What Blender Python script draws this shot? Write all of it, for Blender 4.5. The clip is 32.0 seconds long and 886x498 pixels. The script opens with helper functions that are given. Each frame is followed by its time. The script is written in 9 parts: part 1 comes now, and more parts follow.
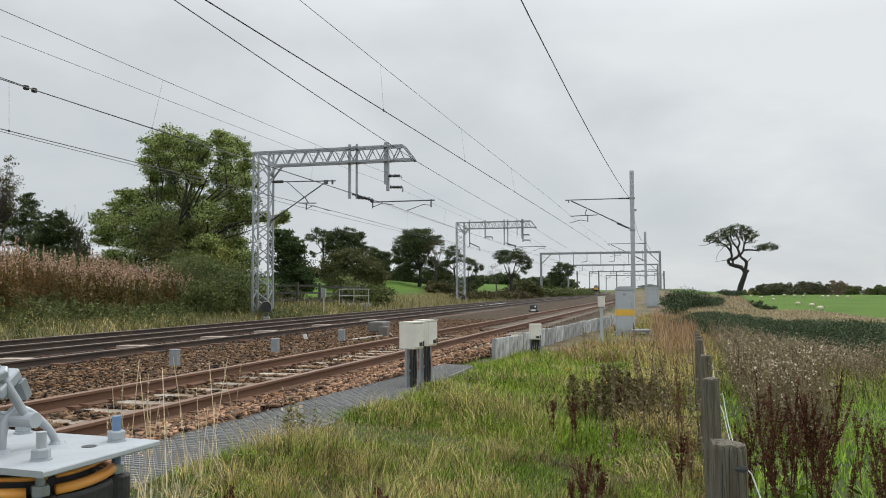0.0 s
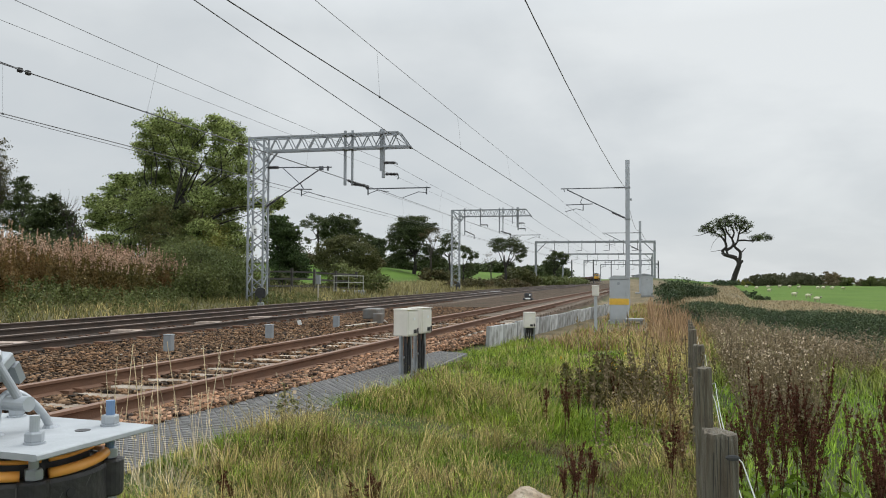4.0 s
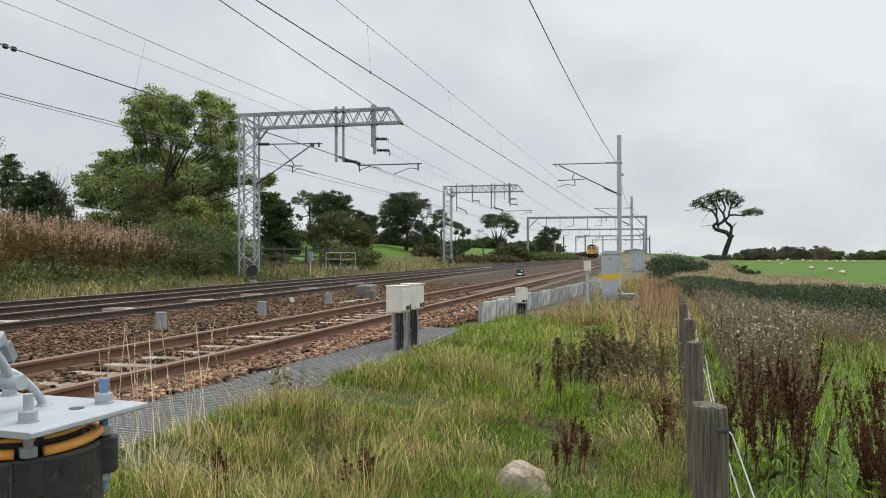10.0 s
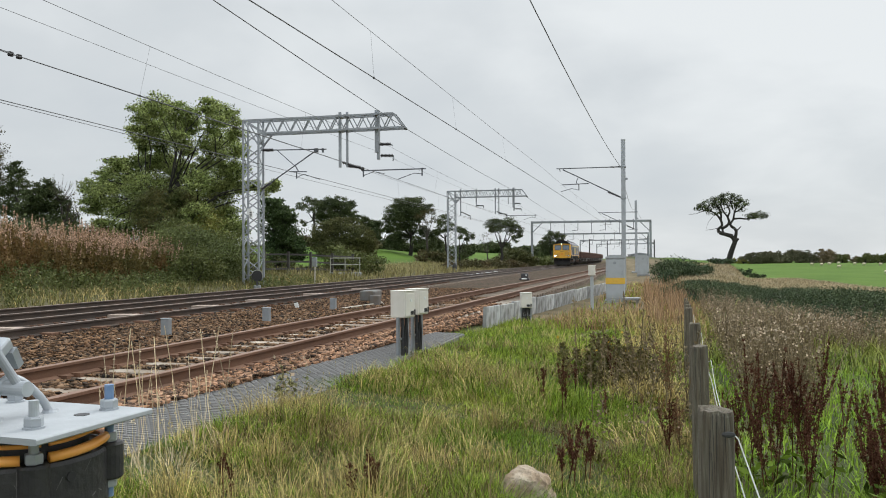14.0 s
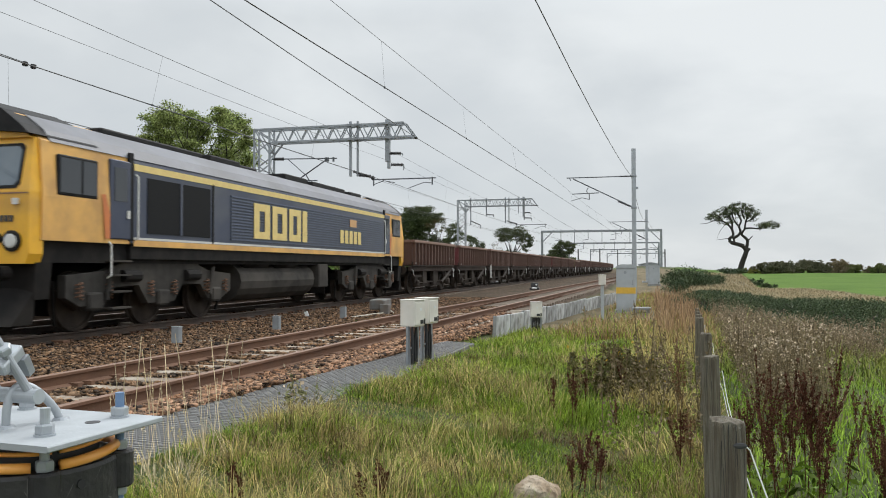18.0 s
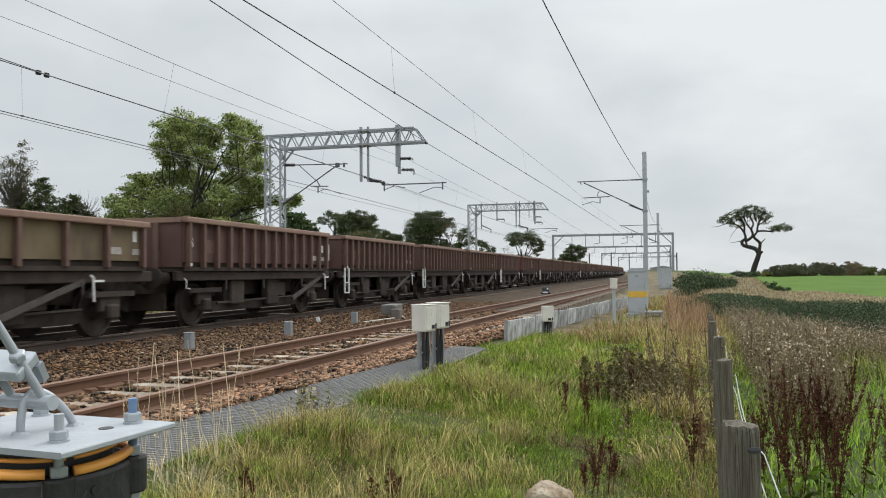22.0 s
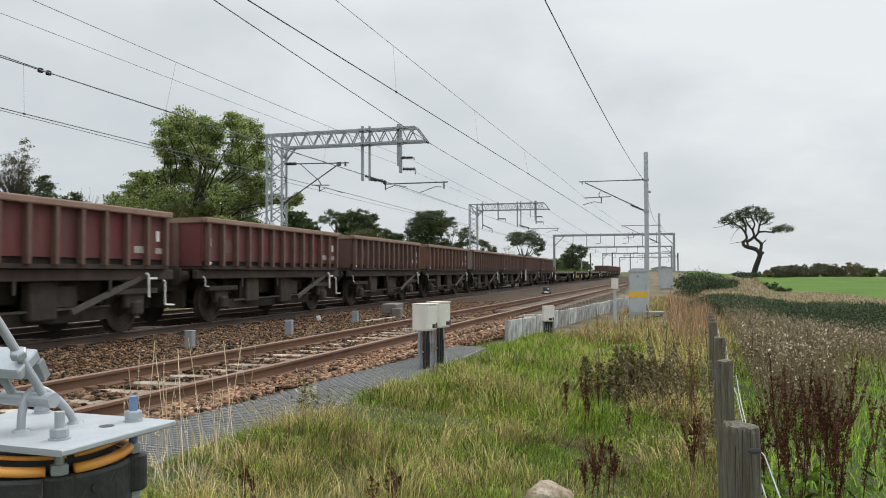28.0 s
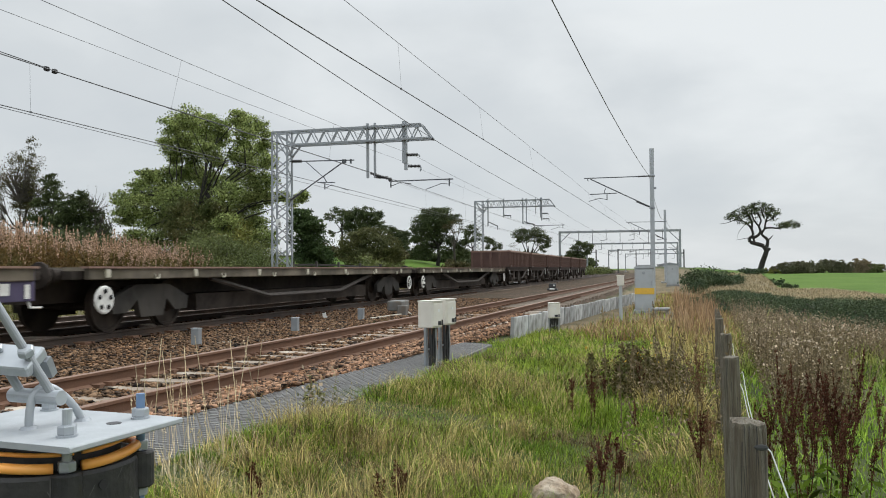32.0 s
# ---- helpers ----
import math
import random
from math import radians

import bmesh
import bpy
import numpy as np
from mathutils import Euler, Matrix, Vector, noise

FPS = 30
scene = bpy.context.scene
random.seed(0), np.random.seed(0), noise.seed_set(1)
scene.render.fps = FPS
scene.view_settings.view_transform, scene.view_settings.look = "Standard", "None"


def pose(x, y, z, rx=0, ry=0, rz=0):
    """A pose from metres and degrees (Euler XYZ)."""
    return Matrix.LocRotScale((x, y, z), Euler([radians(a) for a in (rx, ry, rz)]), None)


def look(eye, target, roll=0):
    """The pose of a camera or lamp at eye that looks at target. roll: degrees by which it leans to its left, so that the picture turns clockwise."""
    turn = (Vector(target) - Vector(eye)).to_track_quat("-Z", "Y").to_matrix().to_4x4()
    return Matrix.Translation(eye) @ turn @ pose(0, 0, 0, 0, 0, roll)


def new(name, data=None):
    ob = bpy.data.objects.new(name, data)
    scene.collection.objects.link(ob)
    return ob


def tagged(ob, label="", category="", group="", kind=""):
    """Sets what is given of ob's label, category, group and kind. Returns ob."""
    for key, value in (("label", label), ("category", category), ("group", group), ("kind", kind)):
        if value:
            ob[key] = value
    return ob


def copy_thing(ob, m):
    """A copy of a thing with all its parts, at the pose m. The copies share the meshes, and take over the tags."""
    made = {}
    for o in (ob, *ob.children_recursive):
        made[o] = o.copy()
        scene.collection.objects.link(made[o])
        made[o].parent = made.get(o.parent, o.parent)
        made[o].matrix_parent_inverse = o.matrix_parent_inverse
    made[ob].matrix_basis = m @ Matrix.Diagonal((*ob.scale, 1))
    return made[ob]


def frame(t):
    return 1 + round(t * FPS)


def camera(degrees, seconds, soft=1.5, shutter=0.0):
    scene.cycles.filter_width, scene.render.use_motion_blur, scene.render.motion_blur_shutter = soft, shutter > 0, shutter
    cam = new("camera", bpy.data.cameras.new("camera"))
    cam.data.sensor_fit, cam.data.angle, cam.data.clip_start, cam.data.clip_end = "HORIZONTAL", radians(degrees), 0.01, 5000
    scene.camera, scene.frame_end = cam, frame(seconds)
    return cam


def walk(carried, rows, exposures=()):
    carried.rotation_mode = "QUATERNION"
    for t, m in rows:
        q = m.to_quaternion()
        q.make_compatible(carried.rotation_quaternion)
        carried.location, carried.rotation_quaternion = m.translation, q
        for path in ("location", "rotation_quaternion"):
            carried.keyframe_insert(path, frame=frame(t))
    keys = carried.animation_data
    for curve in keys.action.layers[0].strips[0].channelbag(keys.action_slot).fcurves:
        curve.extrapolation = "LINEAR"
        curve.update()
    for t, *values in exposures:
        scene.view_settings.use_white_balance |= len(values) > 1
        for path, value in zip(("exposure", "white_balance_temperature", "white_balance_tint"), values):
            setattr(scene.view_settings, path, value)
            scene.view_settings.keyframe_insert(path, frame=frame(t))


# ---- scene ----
EYE = (0.0, 0.0, 1.11)
cam = camera(58.81, 32.0, soft=1.0, shutter=0.08)


def aim(yaw, pitch, roll):
    """The camera's pose from its yaw to the left, its pitch upwards and its roll."""
    a, b = radians(yaw), radians(pitch)
    ahead = Vector((-math.sin(a) * math.cos(b), math.cos(a) * math.cos(b), math.sin(b)))
    return look(EYE, Vector(EYE) + ahead, roll)



walk(cam, [
    (0, aim(14.088, 3.023, -0.236)), (0.5, aim(13.987, 2.897, -0.229)), (1, aim(13.570, 2.947, -0.349)), (1.5, aim(13.352, 2.612, -0.459)),
    (2, aim(13.291, 1.836, -0.095)), (2.5, aim(13.306, 1.799, -0.191)), (3, aim(13.557, 2.020, -0.224)), (3.5, aim(13.612, 2.158, 0.295)),
    (5.5, aim(14.202, 1.936, -0.068)), (6, aim(14.349, 2.137, 0.001)), (6.5, aim(14.386, 2.453, 0.046)), (7, aim(14.214, 2.479, 0.148)),
    (7.5, aim(14.062, 2.280, 0.607)), (8, aim(14.158, 1.794, 0.230)), (8.5, aim(13.988, 1.355, -0.435)), (9, aim(13.683, 0.914, -0.454)),
    (9.5, aim(13.385, 0.606, -0.205)), (10, aim(13.142, 0.385, -0.042)), (10.5, aim(13.018, 0.107, -0.062)), (11, aim(12.995, 0.149, 0.078)),
    (11.5, aim(12.983, 0.342, 0.267)), (12, aim(12.924, 0.325, 0.364)), (12.5, aim(12.999, 0.315, 0.198)), (13, aim(13.207, 0.510, -0.103)),
    (13.5, aim(13.361, 0.685, -0.293)), (14, aim(13.450, 0.744, -0.301)), (14.5, aim(13.543, 0.721, -0.287)), (16.5, aim(13.879, 1.260, -0.046)),
    (17, aim(13.999, 1.275, 0.021)), (17.5, aim(14.080, 1.261, -0.037)), (18, aim(14.174, 1.406, -0.144)), (18.5, aim(14.265, 1.616, -0.280)),
    (19, aim(14.349, 1.653, -0.283)), (19.5, aim(14.421, 1.562, -0.329)), (20, aim(14.573, 1.553, -0.403)), (20.5, aim(14.727, 1.641, -0.439)),
    (21, aim(14.815, 1.762, -0.432)), (21.5, aim(14.876, 1.813, -0.419)), (22, aim(14.961, 1.756, -0.461)), (22.5, aim(14.999, 1.775, -0.379)),
    (23, aim(15.021, 1.859, -0.245)), (23.5, aim(15.069, 1.920, -0.292)), (24, aim(15.145, 1.856, -0.409)), (24.5, aim(15.296, 1.761, -0.488)),
    (25, aim(15.419, 1.709, -0.380)), (25.5, aim(15.438, 1.701, -0.368)), (27.5, aim(15.116, 1.812, -0.175)), (28, aim(15.038, 1.712, -0.218)),
    (28.5, aim(15.194, 1.692, -0.291)), (29, aim(15.290, 1.774, -0.381)), (29.5, aim(15.127, 1.698, -0.466)), (30, aim(15.072, 1.412, -0.531)),
    (30.5, aim(15.191, 1.365, -0.487)), (31, aim(15.203, 1.338, -0.426)), (31.5, aim(15.246, 1.339, -0.400)), (32, aim(15.440, 1.496, -0.352)),
], exposures=((0, -0.09), (7, -0.04), (22, 0.0), (32, 0.0)))

# ---- light: a bright overcast sky, lighter towards the zenith, and a weak wide sun ----
SUN_UP, SUN_TURN = radians(48), radians(25)
world = bpy.data.worlds.new("overcast")
scene.world = world
world.use_nodes = True
wn, wl = world.node_tree.nodes, world.node_tree.links
wn.clear()


def wnode(kind, **values):
    n = wn.new(kind)
    for k, v in values.items():
        if k in n.inputs:
            n.inputs[k].default_value = v
    return n


sky = wn.new("ShaderNodeTexSky")
sky.sky_type, sky.sun_disc = "NISHITA", False
sky.sun_elevation, sky.sun_rotation = SUN_UP, SUN_TURN
wcoord = wn.new("ShaderNodeTexCoord")
wsep = wn.new("ShaderNodeSeparateXYZ")
wl.new(wcoord.outputs["Generated"], wsep.inputs[0])
# clouds lie on a flat deck: divide the direction by its height
wup = wn.new("ShaderNodeMath")
wup.operation = "MAXIMUM"
wup.inputs[1].default_value = 0.0
wl.new(wsep.outputs[2], wup.inputs[0])
wadd = wn.new("ShaderNodeMath")
wadd.operation = "ADD"
wadd.inputs[1].default_value = 0.34
wl.new(wup.outputs[0], wadd.inputs[0])
wdiv = wn.new("ShaderNodeVectorMath")
wdiv.operation = "DIVIDE"
wcomb = wn.new("ShaderNodeCombineXYZ")
for i in range(3):
    wl.new(wadd.outputs[0], wcomb.inputs[i])
wl.new(wcoord.outputs["Generated"], wdiv.inputs[0])
wl.new(wcomb.outputs[0], wdiv.inputs[1])
wbig = wnode("ShaderNodeTexNoise", Scale=0.9, Detail=3.0, Roughness=0.45, Distortion=0.3)
wfine = wnode("ShaderNodeTexNoise", Scale=2.4, Detail=5.0, Roughness=0.5, Distortion=0.2)
wl.new(wdiv.outputs[0], wbig.inputs["Vector"])
wl.new(wdiv.outputs[0], wfine.inputs["Vector"])
wmix = wn.new("ShaderNodeMix")
wmix.data_type = "FLOAT"
wmix.inputs[0].default_value = 0.40
wl.new(wbig.outputs["Fac"], wmix.inputs[2])
wl.new(wfine.outputs["Fac"], wmix.inputs[3])
wramp = wn.new("ShaderNodeValToRGB")
wramp.color_ramp.elements[0].position, wramp.color_ramp.elements[0].color = 0.37, (0.61, 0.655, 0.69, 1)
wramp.color_ramp.elements[1].position, wramp.color_ramp.elements[1].color = 0.64, (0.83, 0.865, 0.88, 1)
e = wramp.color_ramp.elements.new(0.5)
e.color = (0.68, 0.72, 0.745, 1)
# thinner, brighter cloud round the hidden sun, low on the right of the line
wglow = wn.new("ShaderNodeVectorMath")
wglow.operation = "DOT_PRODUCT"
wglow.inputs[1].default_value = (math.sin(radians(17)) * math.cos(radians(11)), math.cos(radians(17)) * math.cos(radians(11)), math.sin(radians(11)))
wl.new(wcoord.outputs["Generated"], wglow.inputs[0])
wthin = wn.new("ShaderNodeMapRange")
wthin.interpolation_type = "SMOOTHSTEP"
wthin.inputs["From Min"].default_value, wthin.inputs["From Max"].default_value = 0.955, 1.0
wthin.inputs["To Min"].default_value, wthin.inputs["To Max"].default_value = 0.0, 0.115
wl.new(wglow.outputs["Value"], wthin.inputs["Value"])
wlift = wn.new("ShaderNodeMath")
wlift.operation = "ADD"
wl.new(wmix.outputs[0], wlift.inputs[0])
wl.new(wthin.outputs[0], wlift.inputs[1])
wl.new(wlift.outputs[0], wramp.inputs[0])
# lighter towards the zenith, as under any thick cloud
wgrad = wn.new("ShaderNodeMapRange")
wgrad.inputs["From Min"].default_value, wgrad.inputs["From Max"].default_value = 0.30, 1.0
wgrad.inputs["To Min"].default_value, wgrad.inputs["To Max"].default_value = 1.0, 3.0
wl.new(wsep.outputs[2], wgrad.inputs["Value"])
wscale = wn.new("ShaderNodeVectorMath")
wscale.operation = "SCALE"
wl.new(wramp.outputs[0], wscale.inputs[0])
wl.new(wgrad.outputs[0], wscale.inputs["Scale"])
wcloud = wnode("ShaderNodeBackground", Strength=1.0)
wl.new(wscale.outputs[0], wcloud.inputs[0])
wclear = wnode("ShaderNodeBackground", Strength=0.08)
wl.new(sky.outputs[0], wclear.inputs[0])
wsum = wnode("ShaderNodeMixShader")
wsum.inputs[0].default_value = 0.95
wl.new(wclear.outputs[0], wsum.inputs[1])
wl.new(wcloud.outputs[0], wsum.inputs[2])
wout = wn.new("ShaderNodeOutputWorld")
wl.new(wsum.outputs[0], wout.inputs[0])

sun = new("sun", bpy.data.lights.new("sun", "SUN"))
sun.data.energy, sun.data.angle, sun.data.color = 1.5, radians(25), (1.0, 0.97, 0.92)
sun.matrix_world = look((0, 0, 60), (-60 * math.sin(SUN_TURN) / math.tan(SUN_UP), -60 * math.cos(SUN_TURN) / math.tan(SUN_UP), 0))

# ---- materials ----
def mat(name, base, rough=0.8, metal=0.0, second=None, scale=8.0, amount=0.6, bump=0.0, bump_scale=60.0, vary=0.0, spec=0.5,
        third=None, third_scale=1.2, third_amount=0.5, stretch=None, coords="Object", island=0.0, glow=0.0, emit=None, trans=0.0):
    """A procedural surface: base colour broken by a second colour in fine grain and a third in broad stains, with bump,
    and tone varied from object to object (vary) or from loose piece to loose piece (island)."""
    m = bpy.data.materials.new(name)
    m.use_nodes = True
    nt = m.node_tree
    b = nt.nodes["Principled BSDF"]
    b.inputs["Roughness"].default_value, b.inputs["Metallic"].default_value = rough, metal
    b.inputs["Specular IOR Level"].default_value = spec
    if trans:
        b.inputs["Transmission Weight"].default_value = trans
    co = nt.nodes.new("ShaderNodeTexCoord")
    vec = co.outputs[coords]
    if stretch:
        mp = nt.nodes.new("ShaderNodeMapping")
        mp.inputs["Scale"].default_value = stretch
        nt.links.new(vec, mp.inputs["Vector"])
        vec = mp.outputs["Vector"]

    def noise_node(sc, detail=5.0):
        n = nt.nodes.new("ShaderNodeTexNoise")
        n.inputs["Scale"].default_value, n.inputs["Detail"].default_value = sc, detail
        nt.links.new(vec, n.inputs["Vector"])
        return n.outputs["Fac"]

    def blend(fac, colour_in, other):
        n = nt.nodes.new("ShaderNodeMix")
        n.data_type = "RGBA"
        nt.links.new(fac, n.inputs[0])
        if isinstance(colour_in, tuple):
            n.inputs[6].default_value = (*colour_in, 1)
        else:
            nt.links.new(colour_in, n.inputs[6])
        n.inputs[7].default_value = (*other, 1)
        return n.outputs[2]

    def spread(fac, lo, hi, top):
        n = nt.nodes.new("ShaderNodeMapRange")
        n.inputs["From Min"].default_value, n.inputs["From Max"].default_value, n.inputs["To Max"].default_value = lo, hi, top
        nt.links.new(fac, n.inputs["Value"])
        return n.outputs[0]

    colour = tuple(base)
    if second:
        colour = blend(spread(noise_node(scale), 0.35, 0.68, amount), colour, second)
    if third:
        colour = blend(spread(noise_node(third_scale, 4.0), 0.42, 0.66, third_amount), colour, third)
    if vary or island:
        src = nt.nodes.new("ShaderNodeObjectInfo").outputs["Random"] if vary else nt.nodes.new("ShaderNodeNewGeometry").outputs["Random Per Island"]
        width = vary or island
        n = nt.nodes.new("ShaderNodeMapRange")
        n.inputs["To Min"].default_value, n.inputs["To Max"].default_value = 1 - width, 1 + width
        nt.links.new(src, n.inputs["Value"])
        hsv = nt.nodes.new("ShaderNodeHueSaturation")
        nt.links.new(n.outputs[0], hsv.inputs["Value"])
        if isinstance(colour, tuple):
            hsv.inputs["Color"].default_value = (*colour, 1)
        else:
            nt.links.new(colour, hsv.inputs["Color"])
        colour = hsv.outputs[0]
    if isinstance(colour, tuple):
        b.inputs["Base Color"].default_value = (*colour, 1)
    else:
        nt.links.new(colour, b.inputs["Base Color"])
    if bump:
        bp = nt.nodes.new("ShaderNodeBump")
        bp.inputs["Strength"].default_value, bp.inputs["Distance"].default_value = bump, 0.02
        nt.links.new(noise_node(bump_scale), bp.inputs["Height"])
        nt.links.new(bp.outputs[0], b.inputs["Normal"])
    if glow:
        b.inputs["Emission Color"].default_value, b.inputs["Emission Strength"].default_value = (*(emit or base), 1), glow
    return m


def leaf_mat(name, base, second, scale=0.6, island=0.45, thin=0.25, rough=0.6, spec=0.2):
    """Leaves and blades: tone varied from blade to blade and in broad patches, with a little light coming through."""
    m = mat(name, base, rough, second=second, scale=scale, amount=0.9, island=island, spec=spec)
    nt = m.node_tree
    b, out = nt.nodes["Principled BSDF"], nt.nodes["Material Output"]
    tr = nt.nodes.new("ShaderNodeBsdfTranslucent")
    link = b.inputs["Base Color"].links[0].from_socket
    nt.links.new(link, tr.inputs[0])
    mx = nt.nodes.new("ShaderNodeMixShader")
    mx.inputs[0].default_value = thin
    nt.links.new(b.outputs[0], mx.inputs[1])
    nt.links.new(tr.outputs[0], mx.inputs[2])
    nt.links.new(mx.outputs[0], out.inputs[0])
    return m


RAIL_SIDE = mat("rusty rail", (0.150, 0.076, 0.043), 0.85, second=(0.11, 0.062, 0.042), scale=6, third=(0.19, 0.10, 0.06), third_scale=1.0, bump=0.3)
RAIL_DARK = mat("oily rail", (0.046, 0.032, 0.024), 0.75, second=(0.05, 0.04, 0.035), scale=6, third=(0.12, 0.075, 0.05), bump=0.3)
RAIL_TOP = mat("worn railhead", (0.15, 0.115, 0.095), 0.5, 0.3, second=(0.20, 0.14, 0.11), scale=20)
RAIL_RUST_TOP = mat("rusted railhead", (0.24, 0.15, 0.11), 0.6, 0.3, second=(0.16, 0.09, 0.06), scale=20)
STONE = mat("ballast stone", (0.172, 0.092, 0.044), 0.95, second=(0.074, 0.044, 0.025), scale=30, amount=0.8, third=(0.21, 0.150, 0.095), third_scale=2.2, third_amount=0.4, island=1.0, bump=0.3, bump_scale=120)
STONE_RED = mat("fresh ballast stone", (0.262, 0.138, 0.075), 0.95, second=(0.120, 0.068, 0.038), scale=30, amount=0.8, third=(0.34, 0.225, 0.15), third_scale=3.0, third_amount=0.5, island=1.0, bump=0.3, bump_scale=120)
CONCRETE = mat("concrete sleeper", (0.46, 0.40, 0.325), 0.9, second=(0.31, 0.25, 0.195), scale=9, third=(0.20, 0.145, 0.105), third_scale=3, third_amount=0.75, vary=0.25, bump=0.25)
CONC_GREY = mat("grey concrete", (0.33, 0.34, 0.34), 0.9, second=(0.25, 0.26, 0.26), scale=6, third=(0.17, 0.18, 0.17), third_scale=2.5, vary=0.15, bump=0.3)
GALV = mat("galvanised steel", (0.36, 0.385, 0.41), 0.5, 0.45, second=(0.28, 0.30, 0.325), scale=14, third=(0.22, 0.23, 0.24), third_scale=2.0)
GALV_LIGHT = mat("new galvanised steel", (0.46, 0.49, 0.52), 0.42, 0.35, second=(0.38, 0.41, 0.44), scale=25, amount=0.8, third=(0.33, 0.35, 0.37), third_scale=5)
STEEL_GREY = mat("painted grey steel", (0.30, 0.325, 0.345), 0.5, 0.1, second=(0.25, 0.27, 0.285), scale=8, third=(0.2, 0.2, 0.19), third_scale=2)
DARK_STEEL = mat("dark steel", (0.05, 0.053, 0.058), 0.6, 0.2, second=(0.09, 0.085, 0.08), scale=8)
PORCELAIN = mat("dark glazed insulator", (0.05, 0.048, 0.05), 0.3)
# tube grey is lifted above dark steel: some distance haze in the colour
TUBE = mat("hazed steel tube", (0.115, 0.125, 0.14), 0.55, 0.3, second=(0.08, 0.085, 0.095), scale=9)
WIRE = mat("overhead wire", (0.07, 0.075, 0.08), 0.55, 0.4)
CREAM = mat("cream painted box", (0.74, 0.71, 0.645), 0.5, second=(0.66, 0.63, 0.565), scale=5, third=(0.48, 0.47, 0.42), third_scale=3, third_amount=0.35)
CAB_GREY = mat("grey cabinet paint", (0.42, 0.45, 0.47), 0.5, second=(0.37, 0.40, 0.42), scale=3, third=(0.30, 0.31, 0.30), third_scale=2, third_amount=0.4)
YELLOW_BAND = mat("yellow band", (0.75, 0.46, 0.06), 0.5, second=(0.6, 0.38, 0.06), scale=9)
BLACK = mat("black rubber", (0.02, 0.02, 0.022), 0.75, second=(0.045, 0.045, 0.045), scale=20)


# ---- mesh building ----
class Geo:
    """Gathers boxes, tubes, prisms and sheets into one mesh; each face keeps a material slot."""

    def __init__(self):
        self.v, self.f, self.m = [], [], []

    def add(self, verts, faces, slot=0):
        n = len(self.v)
        self.v.extend(tuple(p) for p in verts)
        self.f.extend(tuple(i + n for i in q) for q in faces)
        self.m.extend([slot] * len(faces))
        return self

    def box(self, x0, y0, z0, x1, y1, z1, slot=0, bevel=0.0, turn=None):
        """A box between two corners; bevel cuts its upright and lying edges."""
        if bevel <= 0:
            p = [(x, y, z) for z in (z0, z1) for x, y in ((x0, y0), (x1, y0), (x1, y1), (x0, y1))]
            q = [(3, 2, 1, 0), (4, 5, 6, 7), (0, 1, 5, 4), (1, 2, 6, 5), (2, 3, 7, 6), (3, 0, 4, 7)]
        else:
            b = bevel
            ring = lambda d, z: [(x0 + b + d, y0 + d, z), (x1 - b - d, y0 + d, z), (x1 - d, y0 + b + d, z), (x1 - d, y1 - b - d, z),
                                 (x1 - b - d, y1 - d, z), (x0 + b + d, y1 - d, z), (x0 + d, y1 - b - d, z), (x0 + d, y0 + b + d, z)]
            p = ring(b * 0.6, z0) + ring(0, z0 + b) + ring(0, z1 - b) + ring(b * 0.6, z1)
            q = [tuple(range(7, -1, -1)), tuple(range(24, 32))]
            q += [(8 * k + i, 8 * k + (i + 1) % 8, 8 * k + 8 + (i + 1) % 8, 8 * k + 8 + i) for k in range(3) for i in range(8)]
        if turn is not None:
            p = [turn @ Vector(a) for a in p]
        return self.add(p, q, slot)

    def tube(self, a, b, r0, r1=None, n=8, slot=0, caps=True):
        """A round bar from a to b."""
        a, b = Vector(a), Vector(b)
        r1 = r0 if r1 is None else r1
        d = (b - a).normalized()
        u = d.orthogonal().normalized()
        w = d.cross(u)
        ring = [(u * math.cos(2 * math.pi * i / n) + w * math.sin(2 * math.pi * i / n)) for i in range(n)]
        p = [a + k * r0 for k in ring] + [b + k * r1 for k in ring]
        q = [(i, (i + 1) % n, n + (i + 1) % n, n + i) for i in range(n)]
        if caps:
            q += [tuple(range(n - 1, -1, -1)), tuple(range(n, 2 * n))]
        return self.add(p, q, slot)

    def bar(self, a, b, w, h, slot=0, up=(0, 0, 1)):
        """A square bar from a to b, w wide and h high."""
        a, b = Vector(a), Vector(b)
        d = (b - a).normalized()
        s = d.cross(Vector(up))
        s = (d.orthogonal() if s.length < 1e-4 else s).normalized()
        t = s.cross(d)
        s, t = s * (w / 2), t * (h / 2)
        p = [a - s - t, a + s - t, a + s + t, a - s + t, b - s - t, b + s - t, b + s + t, b - s + t]
        q = [(3, 2, 1, 0), (4, 5, 6, 7), (0, 1, 5, 4), (1, 2, 6, 5), (2, 3, 7, 6), (3, 0, 4, 7)]
        return self.add(p, q, slot)

    def path(self, pts, r, n=6, slot=0):
        for a, b in zip(pts, pts[1:]):
            self.tube(a, b, r, n=n, slot=slot)
        return self

    def lathe(self, rings, n=16, slot=0, base=None):
        """Rings of (radius, height) round the upright axis, or round the axis of the pose base."""
        p, q = [], []
        for r, z in rings:
            p += [Vector((r * math.cos(2 * math.pi * i / n), r * math.sin(2 * math.pi * i / n), z)) for i in range(n)]
        for k in range(len(rings) - 1):
            q += [(k * n + i, k * n + (i + 1) % n, k * n + n + (i + 1) % n, k * n + n + i) for i in range(n)]
        q += [tuple(range(n - 1, -1, -1)), tuple(range((len(rings) - 1) * n, len(rings) * n))]
        if base is not None:
            p = [base @ a for a in p]
        return self.add(p, q, slot)

